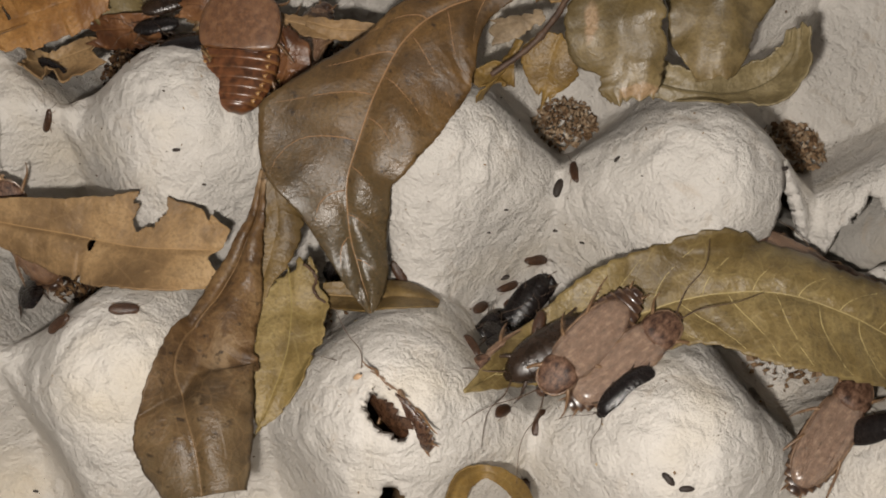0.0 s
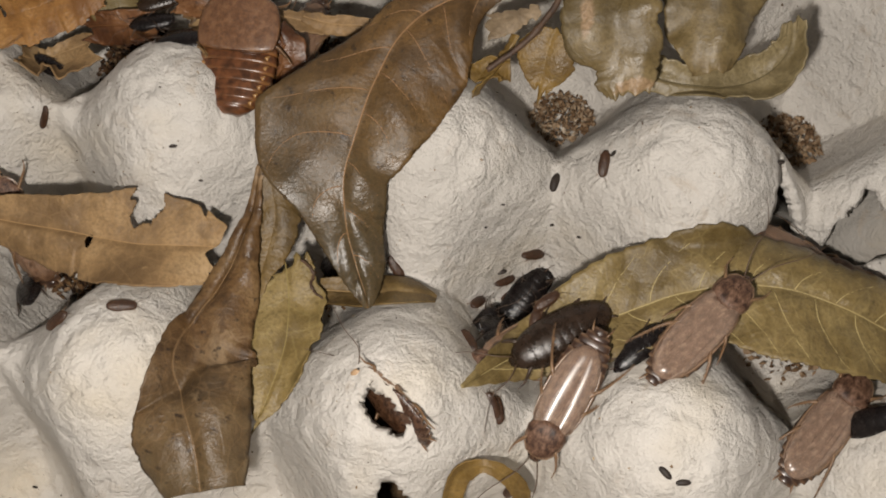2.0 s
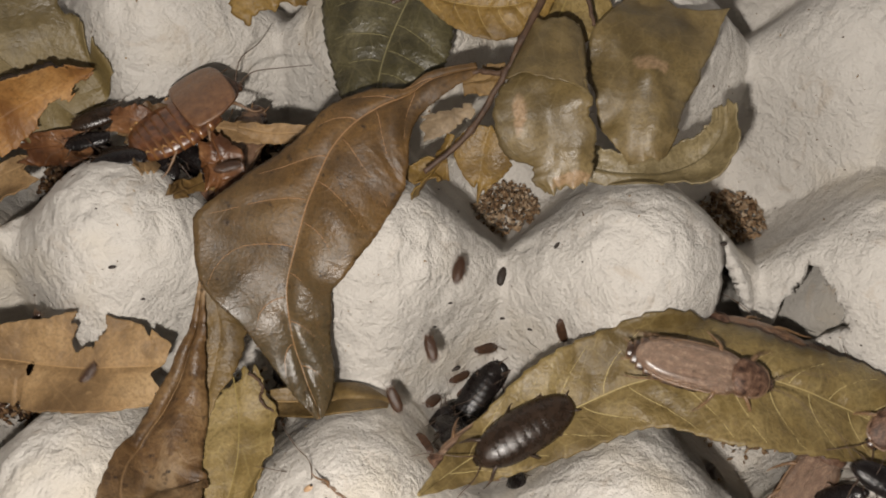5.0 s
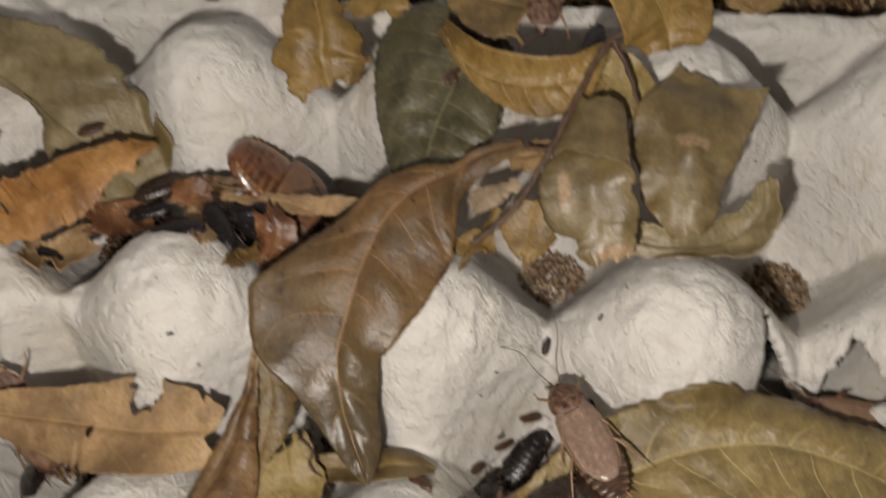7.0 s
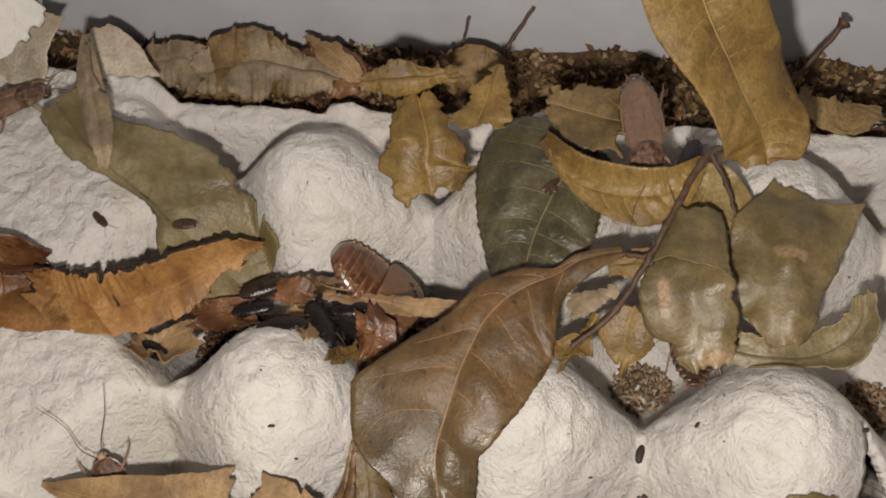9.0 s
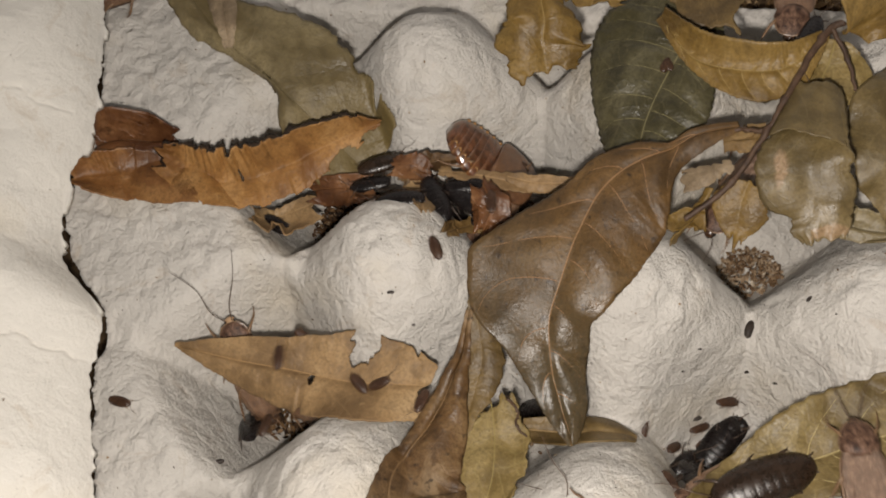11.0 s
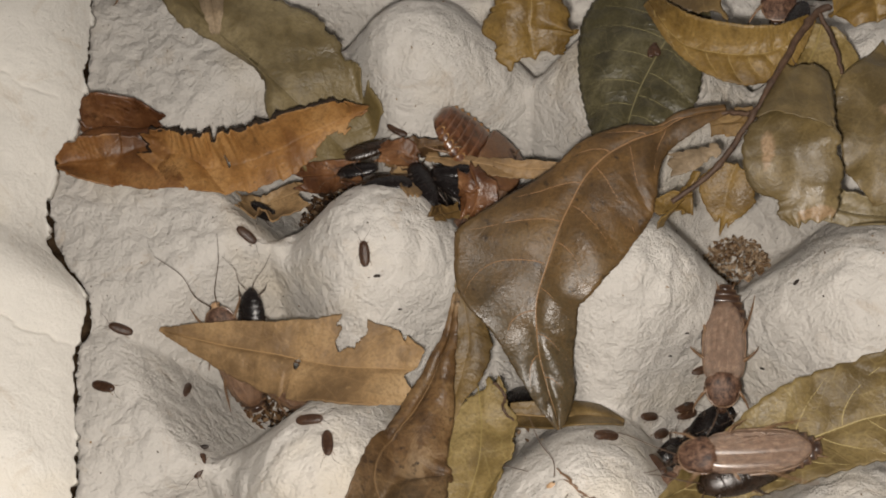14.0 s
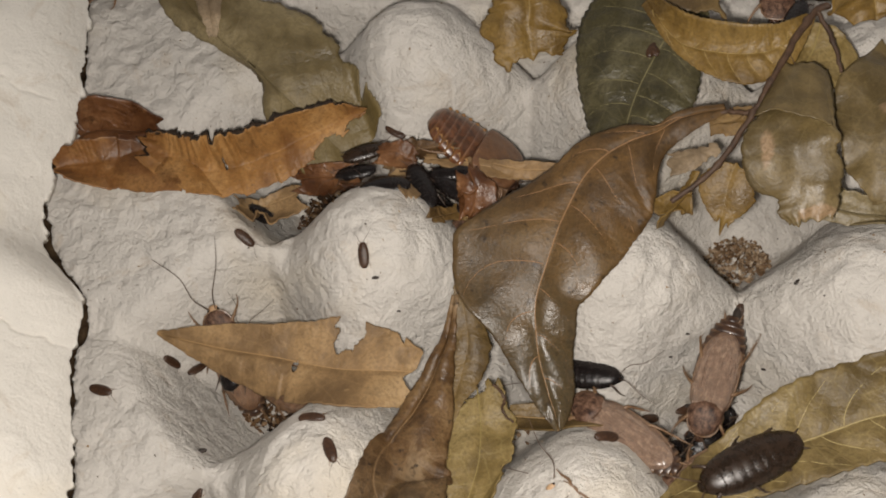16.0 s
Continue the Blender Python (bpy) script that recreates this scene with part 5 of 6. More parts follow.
def plated(label, size, plate, leg, group):
    """A wingless cockroach of overlapping back plates."""
    ob = new("cockroach_nymph")
    edges = [0.95, 0.62, 0.42, 0.22, 0.04, -0.13, -0.30, -0.46, -0.62, -0.78, -0.93]

    def width(x):
        return 0.40 * max(0.0, 1 - abs((x - 0.0) / 0.99) ** 2.5) ** 0.55 + 0.02

    def tall(x):
        return 0.24 * max(0.05, 1 - abs(x / 1.02) ** 2.2) ** 0.6

    for k, (a, b) in enumerate(zip(edges, edges[1:])):
        rows = []
        for s in range(5):
            x = a + (b - 0.03 - a) * (0.0, 0.12, 0.5, 0.9, 1.0)[s]
            grow = (0.982, 0.998, 1.0, 1.0, 0.986)[s]
            lead = 0.72 if s == 0 and k == 0 else 1.0
            rows.append((x * size, 0, 0.20 * size, width(x) * grow * size * lead, tall(x) * grow * size * lead, 0.10 * size))
        v, f = loft(rows, 18)
        name = ("pronotum", "thorax_plate", "thorax_plate")[k] if k < 3 else "abdomen_plate"
        piece(name, v, f, plate, ob)
    v, f = loft([(0.80 * size, 0, 0.16 * size, 0.16 * size, 0.08 * size, 0.1 * size), (0.93 * size, 0, 0.15 * size, 0.15 * size, 0.09 * size, 0.1 * size), (1.03 * size, 0, 0.13 * size, 0.06 * size, 0.05 * size, 0.06 * size)], 10)
    piece("head", v, f, plate, ob)
    for side in (1, -1):
        v, f = tube_data([(-0.88 * size, side * 0.12 * size, 0.2 * size), (-1.03 * size, side * 0.2 * size, 0.2 * size)], [0.035 * size, 0.008 * size], 6)
        piece("cercus", v, f, leg, ob)
    legs(ob, size * 0.92, leg, 0.62)
    feelers(ob, size * 0.9, 0.9, (1.02, 0.07, 0.2))
    return tagged(ob, label, "cockroach nymph", group)


def young_nymph():
    ob = new("cockroach_nymph")
    rows = []
    for k in range(21):
        x = 0.25 - 0.5 * k / 20
        w = 0.105 * max(0.02, 1 - abs(x / 0.262) ** 2.4) ** 0.5 * (1 + (0.05 if k % 2 else 0.0))
        rows.append((x, 0, 0.05, w, w * 0.55, 0.03))
    v, f = loft(rows, 12)
    piece("body", v, f, young, ob)
    legs(ob, 0.22, leg_mat, 0.62)
    feelers(ob, 0.22, 0.9, (1.02, 0.07, 0.2))
    return tagged(ob, "tiny brown cockroach nymph on the pulp tray", "cockroach nymph", "tiny nymphs")


def banded_adult():
    """A broad reddish cockroach: matte brown wing discs in front, dark glossy abdomen with amber spots along its sides."""
    ob = new("cockroach")
    span = [(0.55, 0.66), (0.2, 0.78), (-0.2, 0.82), (-0.6, 0.77), (-0.9, 0.66), (-1.1, 0.54), (-1.24, 0.40), (-1.34, 0.20)]
    edges = [0.55, 0.25, 0.0, -0.22, -0.43, -0.63, -0.82, -0.99, -1.14, -1.30]

    def wide(x):
        for (x0, w0), (x1, w1) in zip(span, span[1:]):
            if x >= x1:
                return w0 + (w1 - w0) * (x0 - x) / (x0 - x1)
        return 0.06

    for a, b in zip(edges, edges[1:]):
        rows = []
        for s in range(5):
            x = a + (b - 0.04 - a) * s / 4
            rows.append((x, 0, 0.20, max(wide(x), 0.05) * (0.985 + 0.03 * s / 4), 0.30 * min(1.0, wide(x) / 0.45) * (0.985 + 0.03 * s / 4), 0.14))
        v, f = loft(rows, 20)
        plate = piece("abdomen_plate", v, f, amber, ob)
        m = (a + b) / 2
        if m < 0.1 and m > -1.1:
            for side in (1, -1):
                w = wide(m)
                h = 0.20 + 0.21 * min(1.0, w / 0.45)
                v, f = loft([(m - 0.07, side * w * 0.80, h - 0.03, 0.02, 0.01, 0.01), (m - 0.02, side * w * 0.78, h, 0.045, 0.016, 0.016), (m + 0.04, side * w * 0.84, h - 0.05, 0.035, 0.012, 0.012)], 8)
                piece("spot", v, f, amber_spot, plate)
    for side, cz in ((1, 0.45), (-1, 0.49)):
        profile = [(1.08, 0.42), (0.98, 0.64), (0.72, 0.76), (0.4, 0.80), (0.12, 0.77), (-0.02, 0.68), (-0.08, 0.40)]
        rows = []
        for k in range(21):
            x, w = spline(profile, k / 20)
            w = max(w, 0.04)
            rows.append((x, side * w * 0.16, cz - 0.02 * k / 20, w * 0.9, 0.13 * min(1.0, w / 0.4), -0.02))
        v, f = loft(rows, 22)
        piece("wing", v, f, brown_shell, ob)
    v, f = loft([(1.22, 0, 0.3, 0.12, 0.05, 0.05), (1.12, 0, 0.32, 0.42, 0.1, 0.06), (0.95, 0, 0.36, 0.58, 0.16, 0.08), (0.75, 0, 0.38, 0.62, 0.2, 0.1), (0.68, 0, 0.38, 0.5, 0.16, 0.1)], 20)
    piece("pronotum", v, f, shield, ob)
    v, f = loft([(1.1, 0, 0.2, 0.16, 0.1, 0.1), (1.24, 0, 0.18, 0.18, 0.1, 0.12), (1.34, 0, 0.16, 0.08, 0.05, 0.07)], 12)
    piece("head", v, f, belly, ob)
    legs(ob, 1.1, leg_mat, 1.0)
    feelers(ob, 1.1)
    ob.scale = (0.9, 0.9, 0.9)
    return tagged(ob, "reddish-brown cockroach with amber-spotted dark abdomen among dry leaves", "cockroach", "adult cockroaches")


# ---- insects in their places; rows: seconds, x, y, z, roll, pitch, heading ----
CAST = {}

def settle(ob, row):
    t, x, y, z, roll, pitch, heading = row
    ob.matrix_basis = pose(x * CM, y * CM, z * CM, roll, pitch, heading) @ Matrix.Diagonal((*ob.scale, 1))
    return ob

CAST["walker"] = settle(adult('grey-brown cockroach with banded tail walking over leaves and pulp tray', wing_grey, cover=0.9), (0, 3.16, -3.35, 3, 0, -0, -127))
CAST["wanderer"] = settle(adult('silvery grey-brown cockroach wandering over the green leaf', wing_grey), (0, 3.8, -3.56, 2.95, 0, -3, 46))
CAST["runner"] = settle(adult('silvery grey-brown cockroach crossing the green leaf edge', wing_grey), (0, 11, -2.2, 2.4, 0, 0, 190))
CAST["sitter"] = settle(adult('grey-brown cockroach resting on the tray peg', wing_grey), (0, 7.4, -4.23, 2.2, 0, -0, 62))
CAST["retreater"] = settle(adult('dark brown cockroach at the tan leaf edge', wing_brown), (0, -9.6, -0.6, 3.1, 0, 0, 60))
CAST["climber"] = settle(adult('grey-brown cockroach sitting on a curved yellow leaf', wing_brown), (0, 2.08, 6.22, 4.5, 0, -0, -94))
CAST["passer"] = settle(adult('grey-brown cockroach passing over a tray peg', wing_grey), (0, 11, -0.2, 2.4, 0, 0, 185))
settle(plated('glossy black-brown cockroach nymph wedged at the orange leaf end', 0.5, nymph_dark, dark_leg, 'nymphs'), (13.5, -5.5, 2.28, 2.7, 0, 5, 28))
settle(adult('brown mottled cockroach half under the glossy leaf', wing_brown), (9, -2.92, 1.82, 1.9, 0, -0, -107))
settle(adult('brown cockroach at the upper tray edge', wing_brown), (9.5, -12.4, 6.07, 3.3, 0, -7, 17))
settle(adult('pale-faced brown cockroach peeping over the tan leaf', wing_brown, pale_face), (13, -7.55, -2.25, 1.78, 0, -40, 118))
sheltering = adult('brown cockroach sheltering behind the green leaf', wing_brown, pale_face)
sheltering.scale = (0.95, 0.8, 0.9)
CAST["shelterer"] = settle(sheltering, (0, 6.55, -1.15, 2.2, 0, -4, 160))
settle(adult('brown cockroach deep in a cup behind the green leaf', wing_brown), (4, 8.3, -1.75, 1.7, 30, 2, 156))
settle(adult('brown cockroach under the green leaf tip', wing_brown), (3.5, 2.05, -3.53, 2.02, 0, -8, -143))
wedged = adult('striped brown cockroach squeezed sideways into a chewed hole', wing_brown, pale_face, crest=shield_rim)
wedged.scale = (0.72, 0.8, 0.8)
settle(wedged, (0, 0.06, -5.1, 3.8, 125, -4, 143))
CAST["resting"] = settle(plated('large dark brown glossy cockroach nymph on the green leaf', 0.98, nymph_dark, dark_leg, 'nymphs'), (0, 2.62, -3.47, 2.75, 0, -0, -142))
CAST["darter"] = settle(plated('black cockroach nymph on the pulp tray', 0.6, nymph_black, dark_leg, 'nymphs'), (0, 3.85, -4.12, 3.19, 0, 8, -133))
CAST["riser"] = settle(plated('black glossy cockroach nymph beside the tan leaf', 0.68, nymph_black, dark_leg, 'nymphs'), (0, -7.46, -3.38, 0.99, 0, 47, 130))
CAST["lurker"] = settle(plated('black glossy cockroach nymph behind the leaf tip', 0.7, nymph_black, dark_leg, 'nymphs'), (0, -1.59, -1.95, 0.14, 0, -45, -19))
CAST["banded"] = settle(banded_adult(), (0, -3.62, 1.12, 3.4, 0, -6, 92))
settle(plated('black glossy cockroach nymph in a tray cup', 0.78, nymph_black, dark_leg, 'nymphs'), (2.5, 2.02, -2.02, -0.43, 0, -6, 61))
settle(plated('black glossy cockroach nymph in a tray cup', 0.7, nymph_black, dark_leg, 'nymphs'), (2.5, 1.63, -3.22, 1.03, 0, 63, 74))
settle(plated('black glossy cockroach nymph in a tray cup', 0.58, nymph_black, dark_leg, 'nymphs'), (2, 1.48, -2.95, 0.86, 0, 64, 60))
for x, y, size, turn in ((2.3, -1.72, 0.55, 55), (1.95, -2.45, 0.62, 72), (1.62, -2.35, 0.42, 20), (1.3, -2.9, 0.5, 60)):
    settle(plated('black glossy cockroach nymph crowding in a tray cup', size, nymph_black, dark_leg, 'nymphs'), (0, x, y, tray_surface(x, y) + 0.04, 0, -20, turn))
settle(plated('black glossy cockroach nymph in a tray cup', 0.45, nymph_black, dark_leg, 'nymphs'), (6.5, -4.82, 1.47, 2.86, 0, 11, 173))
settle(plated('black glossy cockroach nymph in a tray cup', 0.48, nymph_black, dark_leg, 'nymphs'), (6.5, -3.9, 1.68, 1.83, 0, -68, -170))
settle(plated('black glossy cockroach nymph in a tray cup', 0.6, nymph_black, dark_leg, 'nymphs'), (1, 8.14, -4.1, 2.61, 0, -47, 19))
settle(plated('black glossy cockroach nymph in a tray cup', 0.45, nymph_black, dark_leg, 'nymphs'), (7.5, 7.35, 8.6, 1.03, 0, -11, -12))
settle(plated('black glossy cockroach nymph in a tray cup', 0.4, nymph_black, dark_leg, 'nymphs'), (6.5, 2.88, -3.98, 1.56, 0, 69, 152))
settle(plated('black glossy cockroach nymph among leaf scraps', 0.62, nymph_black, dark_leg, 'nymphs'), (14, -4.07, 1.5, 2.79, 0, -0, 122))
settle(plated('black glossy cockroach nymph among leaf scraps', 0.55, nymph_black, dark_leg, 'nymphs'), (14, -4.7, 1.17, 3.25, 0, -0, -167))
settle(plated('black glossy cockroach nymph among leaf scraps', 0.52, nymph_black, dark_leg, 'nymphs'), (14, -3.52, 1.94, 2.7, 0, -0, -171))
settle(plated('black glossy cockroach nymph among leaf scraps', 0.42, nymph_black, dark_leg, 'nymphs'), (14, -3.14, 1.4, 2.5, 0, -0, -122))
settle(plated('black glossy cockroach nymph among leaf scraps', 0.5, nymph_black, dark_leg, 'nymphs'), (14, -3.46, 1.58, 2.7, 0, -0, 151))
settle(plated('black glossy cockroach nymph among leaf scraps', 0.45, nymph_black, dark_leg, 'nymphs'), (14, -5.62, 1.85, 2.6, 0, -0, -164))
settle(plated('black glossy cockroach nymph among leaf scraps', 0.4, nymph_black, dark_leg, 'nymphs'), (14, -7.74, 0.97, 2.04, 0, -0, 156))
settle(plated('black glossy cockroach nymph under the upright yellow leaf', 0.5, nymph_black, dark_leg, 'nymphs'), (8, 2.95, 4.75, 4.55, 0, 0, 75))
small = young_nymph()
settle(small, (0, 2.1, -1.24, 0.31, 0, 30, 26))
settle(copy_thing(small, Matrix()), (0, 1.62, -1.79, 0.06, 0, 27, 35))
CAST["tiny2"] = settle(copy_thing(small, Matrix()), (0, 1.82, -4.62, 2.47, 0, 49, 45))
CAST["tiny3"] = settle(copy_thing(small, Matrix()), (0, 2.52, -4.63, 1.81, 0, 4, 76))
CAST["tiny4"] = settle(copy_thing(small, Matrix()), (0, 2.41, -5.64, 0.76, 0, -66, 77))
CAST["tiny5"] = settle(copy_thing(small, Matrix()), (0, -4.68, -3.88, 3.59, 0, 19, 12))
CAST["tiny6"] = settle(copy_thing(small, Matrix()), (0, -5.83, -4.21, 3.3, 0, -23, 39))
CAST["tiny7"] = settle(copy_thing(small, Matrix()), (0, 2.67, 0.07, 1.99, 0, 22, 102))
CAST["tiny8"] = settle(copy_thing(small, Matrix()), (0, -0.37, -2.2, 1.86, 0, -27, 129))
CAST["tiny9"] = settle(copy_thing(small, Matrix()), (0, -7.38, -0.21, 2.44, 0, -44, 67))
CAST["tiny10"] = settle(copy_thing(small, Matrix()), (0, -1.2, 0.4, 3.37, 0, 0, 120))
CAST["tiny11"] = settle(copy_thing(small, Matrix()), (0, -1, -0.5, 3.54, 0, 0, -100))
CAST["tiny12"] = settle(copy_thing(small, Matrix()), (0, -1.6, 0.9, 2.19, 0, 0, 20))
settle(copy_thing(small, Matrix()), (13, -9.52, -3.65, 3.03, 0, -2, -7))
CAST["tiny14"] = settle(copy_thing(small, Matrix()), (0, -0.4, 1.2, 3.37, 0, 0, 100))
CAST["tiny15"] = settle(copy_thing(small, Matrix()), (0, -3.3, -5.4, 2.84, 0, 0, 84))
CAST["tiny16"] = settle(copy_thing(small, Matrix()), (0, -3, -6.2, 0.62, 0, 0, -90))
CAST["tiny17"] = settle(copy_thing(small, Matrix()), (0, -0.9, 1.8, 1.79, 0, 0, 66))
CAST["tiny18"] = settle(copy_thing(small, Matrix()), (0, 0.3, 4.4, 4.02, 0, 0, 40))
CAST["tiny19"] = settle(copy_thing(small, Matrix()), (0, -3.2, -4.8, 2.93, 0, 0, 62))
CAST["tiny20"] = settle(copy_thing(small, Matrix()), (0, -1.2, 0.4, 3.37, 0, 0, 16))
settle(copy_thing(small, Matrix()), (3.5, 1.15, -2.38, 0.38, 0, 46, 58))
settle(copy_thing(small, Matrix()), (3.5, 1.17, -3.46, 2.02, 0, -18, -52))
settle(copy_thing(small, Matrix()), (3.5, 1.52, -3.01, 0.29, 0, 52, -18))
CAST["tiny24"] = settle(copy_thing(small, Matrix()), (0, -0.4, 1.2, 3.37, 0, 0, -28))
CAST["tiny25"] = settle(copy_thing(small, Matrix()), (0, -3.3, -5.4, 2.84, 0, 0, -57))
CAST["tiny26"] = settle(copy_thing(small, Matrix()), (0, -3, -6.2, 0.62, 0, 0, 91))
CAST["tiny27"] = settle(copy_thing(small, Matrix()), (0, -0.9, 1.8, 1.79, 0, 0, -50))
CAST["tiny28"] = settle(copy_thing(small, Matrix()), (0, 2.3, -3.08, 2.75, 0, -0, 83))
CAST["tiny29"] = settle(copy_thing(small, Matrix()), (0, 3.56, -1.92, 2.85, 0, -0, 48))
CAST["tiny30"] = settle(copy_thing(small, Matrix()), (0, -1.2, 0.4, 3.37, 0, 0, 36))
settle(copy_thing(small, Matrix()), (3.5, 2.14, -1.23, 0.25, 0, 34, 22))
CAST["tiny32"] = settle(copy_thing(small, Matrix()), (0, -1.6, 0.9, 2.19, 0, 0, -22))
CAST["tiny33"] = settle(copy_thing(small, Matrix()), (0, -4.25, -3.07, 2.35, 0, 63, 46))
settle(copy_thing(small, Matrix()), (3.5, 1.79, -1.96, -0.38, 0, 17, 37))
CAST["tiny35"] = settle(copy_thing(small, Matrix()), (0, -3.3, -5.4, 2.84, 0, 0, -28))
CAST["tiny36"] = settle(copy_thing(small, Matrix()), (0, -3, -6.2, 0.62, 0, 0, -23))


for x, y, size, turn in ((2.39, -0.18, 0.19, 80), (2.46, -0.75, 0.07, 20), (-4.41, -0.91, 0.075, 10), (-4.02, -1.27, 0.05, 0), (4.56, -5.49, 0.13, -40), (4.86, -5.6, 0.12, 10), (3.35, 0.07, 0.08, 50), (6.28, 0.24, 0.09, 20), (-3, -6.28, 0.1, 10), (-7.5, -4.37, 0.12, 20), (-7.3, -6.99, 0.06, 0), (1.56, -1.68, 0.11, 20), (1.47, -0.91, 0.05, 0), (1.19, -1.3, 0.05, 0), (2.98, -1.04, 0.06, 0), (2.44, -5.74, 0.1, 60)):
    dropping(x, y, size, turn)


def motions():
    def go(name, rows):
        walk(CAST[name], [(t, pose(x * CM, y * CM, z * CM, roll, pitch, heading)) for t, x, y, z, roll, pitch, heading in rows])

    def gait(name, spans, swing=16, beat=0.14):
        legs_of = [o for o in CAST[name].children if o.name.startswith("leg")]
        for k, leg in enumerate(legs_of):
            x, y, z = leg.location
            times = {0.0, 16.0}
            for a, b in spans:
                times |= {round(a + beat * n, 2) for n in range(int((b - a) / beat) + 1)} | {b}
            rows = []
            for t in sorted(times):
                inside = any(a < t < b for a, b in spans)
                turn = swing * (1 if (round(t / beat) + k) % 2 else -1) if inside else 0
                rows.append((t, pose(x, y, z, 0, 0, turn)))
            walk(leg, rows)

    go("walker", [(0, 3.16, -3.35, 3, 0, -0, -127), (0.5, 3.32, -3.05, 3.05, 0, -0, -116), (1, 3.4, -3.05, 3, 0, -0, -106), (1.5, 3.32, -3.64, 3.15, 0, 7, -105), (2, 2.96, -4.35, 3.08, 0, 13, -112), (2.5, 2.85, -4.87, 2.9, 0, 15, -96), (3, 2.82, -5.31, 2.65, 0, 17, -79), (3.5, 3.2, -7.3, 2.2, 0, 0, -85), (4.2, 3.5, -8.3, 2.2, 0, 0, -60), (4.9, 4.3, -8.2, 2.3, 0, 0, 10), (5.5, 4.4, -6.6, 3.3, 0, 0, 75), (5.9, 4.2, -5, 3.9, 0, 0, 95), (6.3, 3.8, -3.49, 3.25, 0, 13, 83), (6.5, 3.87, -3.38, 3.43, 0, 10, 97), (7, 3.19, -2.29, 3.05, 0, 16, 119), (7.5, 3.03, -0.46, 2.7, 0, -11, 88), (8, 3.2, 0.26, 2.85, 0, -3, 80), (8.5, 3.16, 1.28, 2.59, 0, 10, 94), (9, 3.24, 2.16, 2.15, 0, 11, 94), (9.5, 2.81, 2.32, 2.2, 0, 9, 93), (10.2, 2.6, 2.6, 2, 0, 0, 140), (10.7, 2.1, 2.7, 2, 0, 0, 205), (11.2, 1.9, 2.6, 2.1, 0, 0, 265), (11.8, 1.36, 2.25, 2.2, 0, 15, 290), (12, 1.44, 1.94, 2.15, 0, 9, 286), (12.5, 1.85, 0.6, 2.26, 0, -0, 281), (13, 1.92, -0.08, 2.31, 0, 4, 276), (13.5, 2.1, -0.64, 2.04, 0, 9, 276), (14, 2.18, -0.98, 1.85, 0, 10, 273), (14.5, 2.18, -1.01, 1.84, 0, 10, 273), (15, 2.18, -1.17, 1.9, 0, 10, 276), (15.5, 2.14, -1.44, 1.8, 0, 9, 268), (16, 2.07, -1.58, 1.8, 0, 9, 259)])
    go("wanderer", [(0, 3.8, -3.56, 2.95, 0, -3, 46), (0.5, 4.4, -3.11, 3, 0, -0, 45), (1, 4.99, -3.4, 3.81, 0, -4, 82), (1.5, 5.07, -3.12, 3.52, 0, -0, 55), (2, 4.97, -3.1, 3.48, 0, -0, 53), (2.5, 5.17, -2.93, 3.57, 0, -0, 61), (3, 5.27, -2.6, 3.37, 0, -0, 70), (3.5, 5.18, -2.56, 3.33, 0, -0, 64), (4, 5.18, -2.57, 3.33, 0, -0, 63), (4.2, 5.12, -2.7, 3.45, 0, -0, 62), (4.8, 5.6, -2.1, 3.3, 0, 0, 20), (5.3, 5.8, -2.3, 3.3, 0, 0, -50), (6.3, 5.54, -2.38, 3.3, 0, -0, -73), (6.5, 5.53, -2.53, 3.3, 0, -0, -77), (7, 5.7, -6, 3, 0, 0, -75), (7.6, 5.6, -8, 2.5, 0, 0, -95), (8.4, 4.6, -8.6, 2.3, 0, 0, -170), (9.2, 3, -8.4, 2.3, 0, 0, -215), (10, 3.2, -6.6, 2.7, 0, 0, -290), (10.7, 4.4, -4.6, 3.6, 0, 0, -290), (11.2, 4.2, -2.9, 3, 0, 0, -225), (11.5, 3.78, -2.68, 3, 0, 0, -183), (11.8, 3.36, -2.46, 3, 0, -0, -141), (12, 3.32, -2.46, 3, 0, -0, -140), (12.5, 3.36, -2.9, 3, 0, -0, -124), (13, 3.38, -3.26, 3, 0, -0, -130), (13.5, 3.04, -3.26, 3, 0, -0, -144), (14, 2.65, -3.32, 2.9, 0, 5, -169), (14.5, 1.5, -3.04, 2.7, 0, 9, -191), (15, 1.14, -3, 2.6, 0, 9, -195), (15.5, 0.72, -3.1, 2.5, 0, 9, -203), (16, 0.51, -3.07, 2.4, 0, 9, -211)])
    go("runner", [(0, 11, -2.2, 2.4, 0, 0, 190), (4.2, 11, -2.2, 2.4, 0, 0, 200), (5.2, 9, -2.6, 3, 0, 0, 230), (6.3, 7.36, -3.28, 3.4, 0, -0, 308), (6.5, 7.14, -3.34, 3.4, 0, -0, 303), (7, 8.4, -6.2, 3, 0, 0, 290), (8, 8.8, -9, 2.4, 0, 0, 280), (16, 8.8, -9, 2.4, 0, 0, 280)])
    go("sitter", [(0, 7.4, -4.23, 2.2, 0, -0, 62), (0.5, 7.28, -4.3, 2.2, 0, -0, 63), (1, 7.44, -4.3, 2.2, 0, -0, 59), (1.5, 7.43, -4.24, 2.2, 0, -0, 57), (2.5, 7.38, -4.25, 2.2, 0, -0, 58), (3.5, 7.46, -3.96, 2.2, 0, -0, 58), (4, 7.69, -3.88, 2.2, 0, -0, 57), (16, 7.69, -3.88, 2.2, 0, -0, 57)])
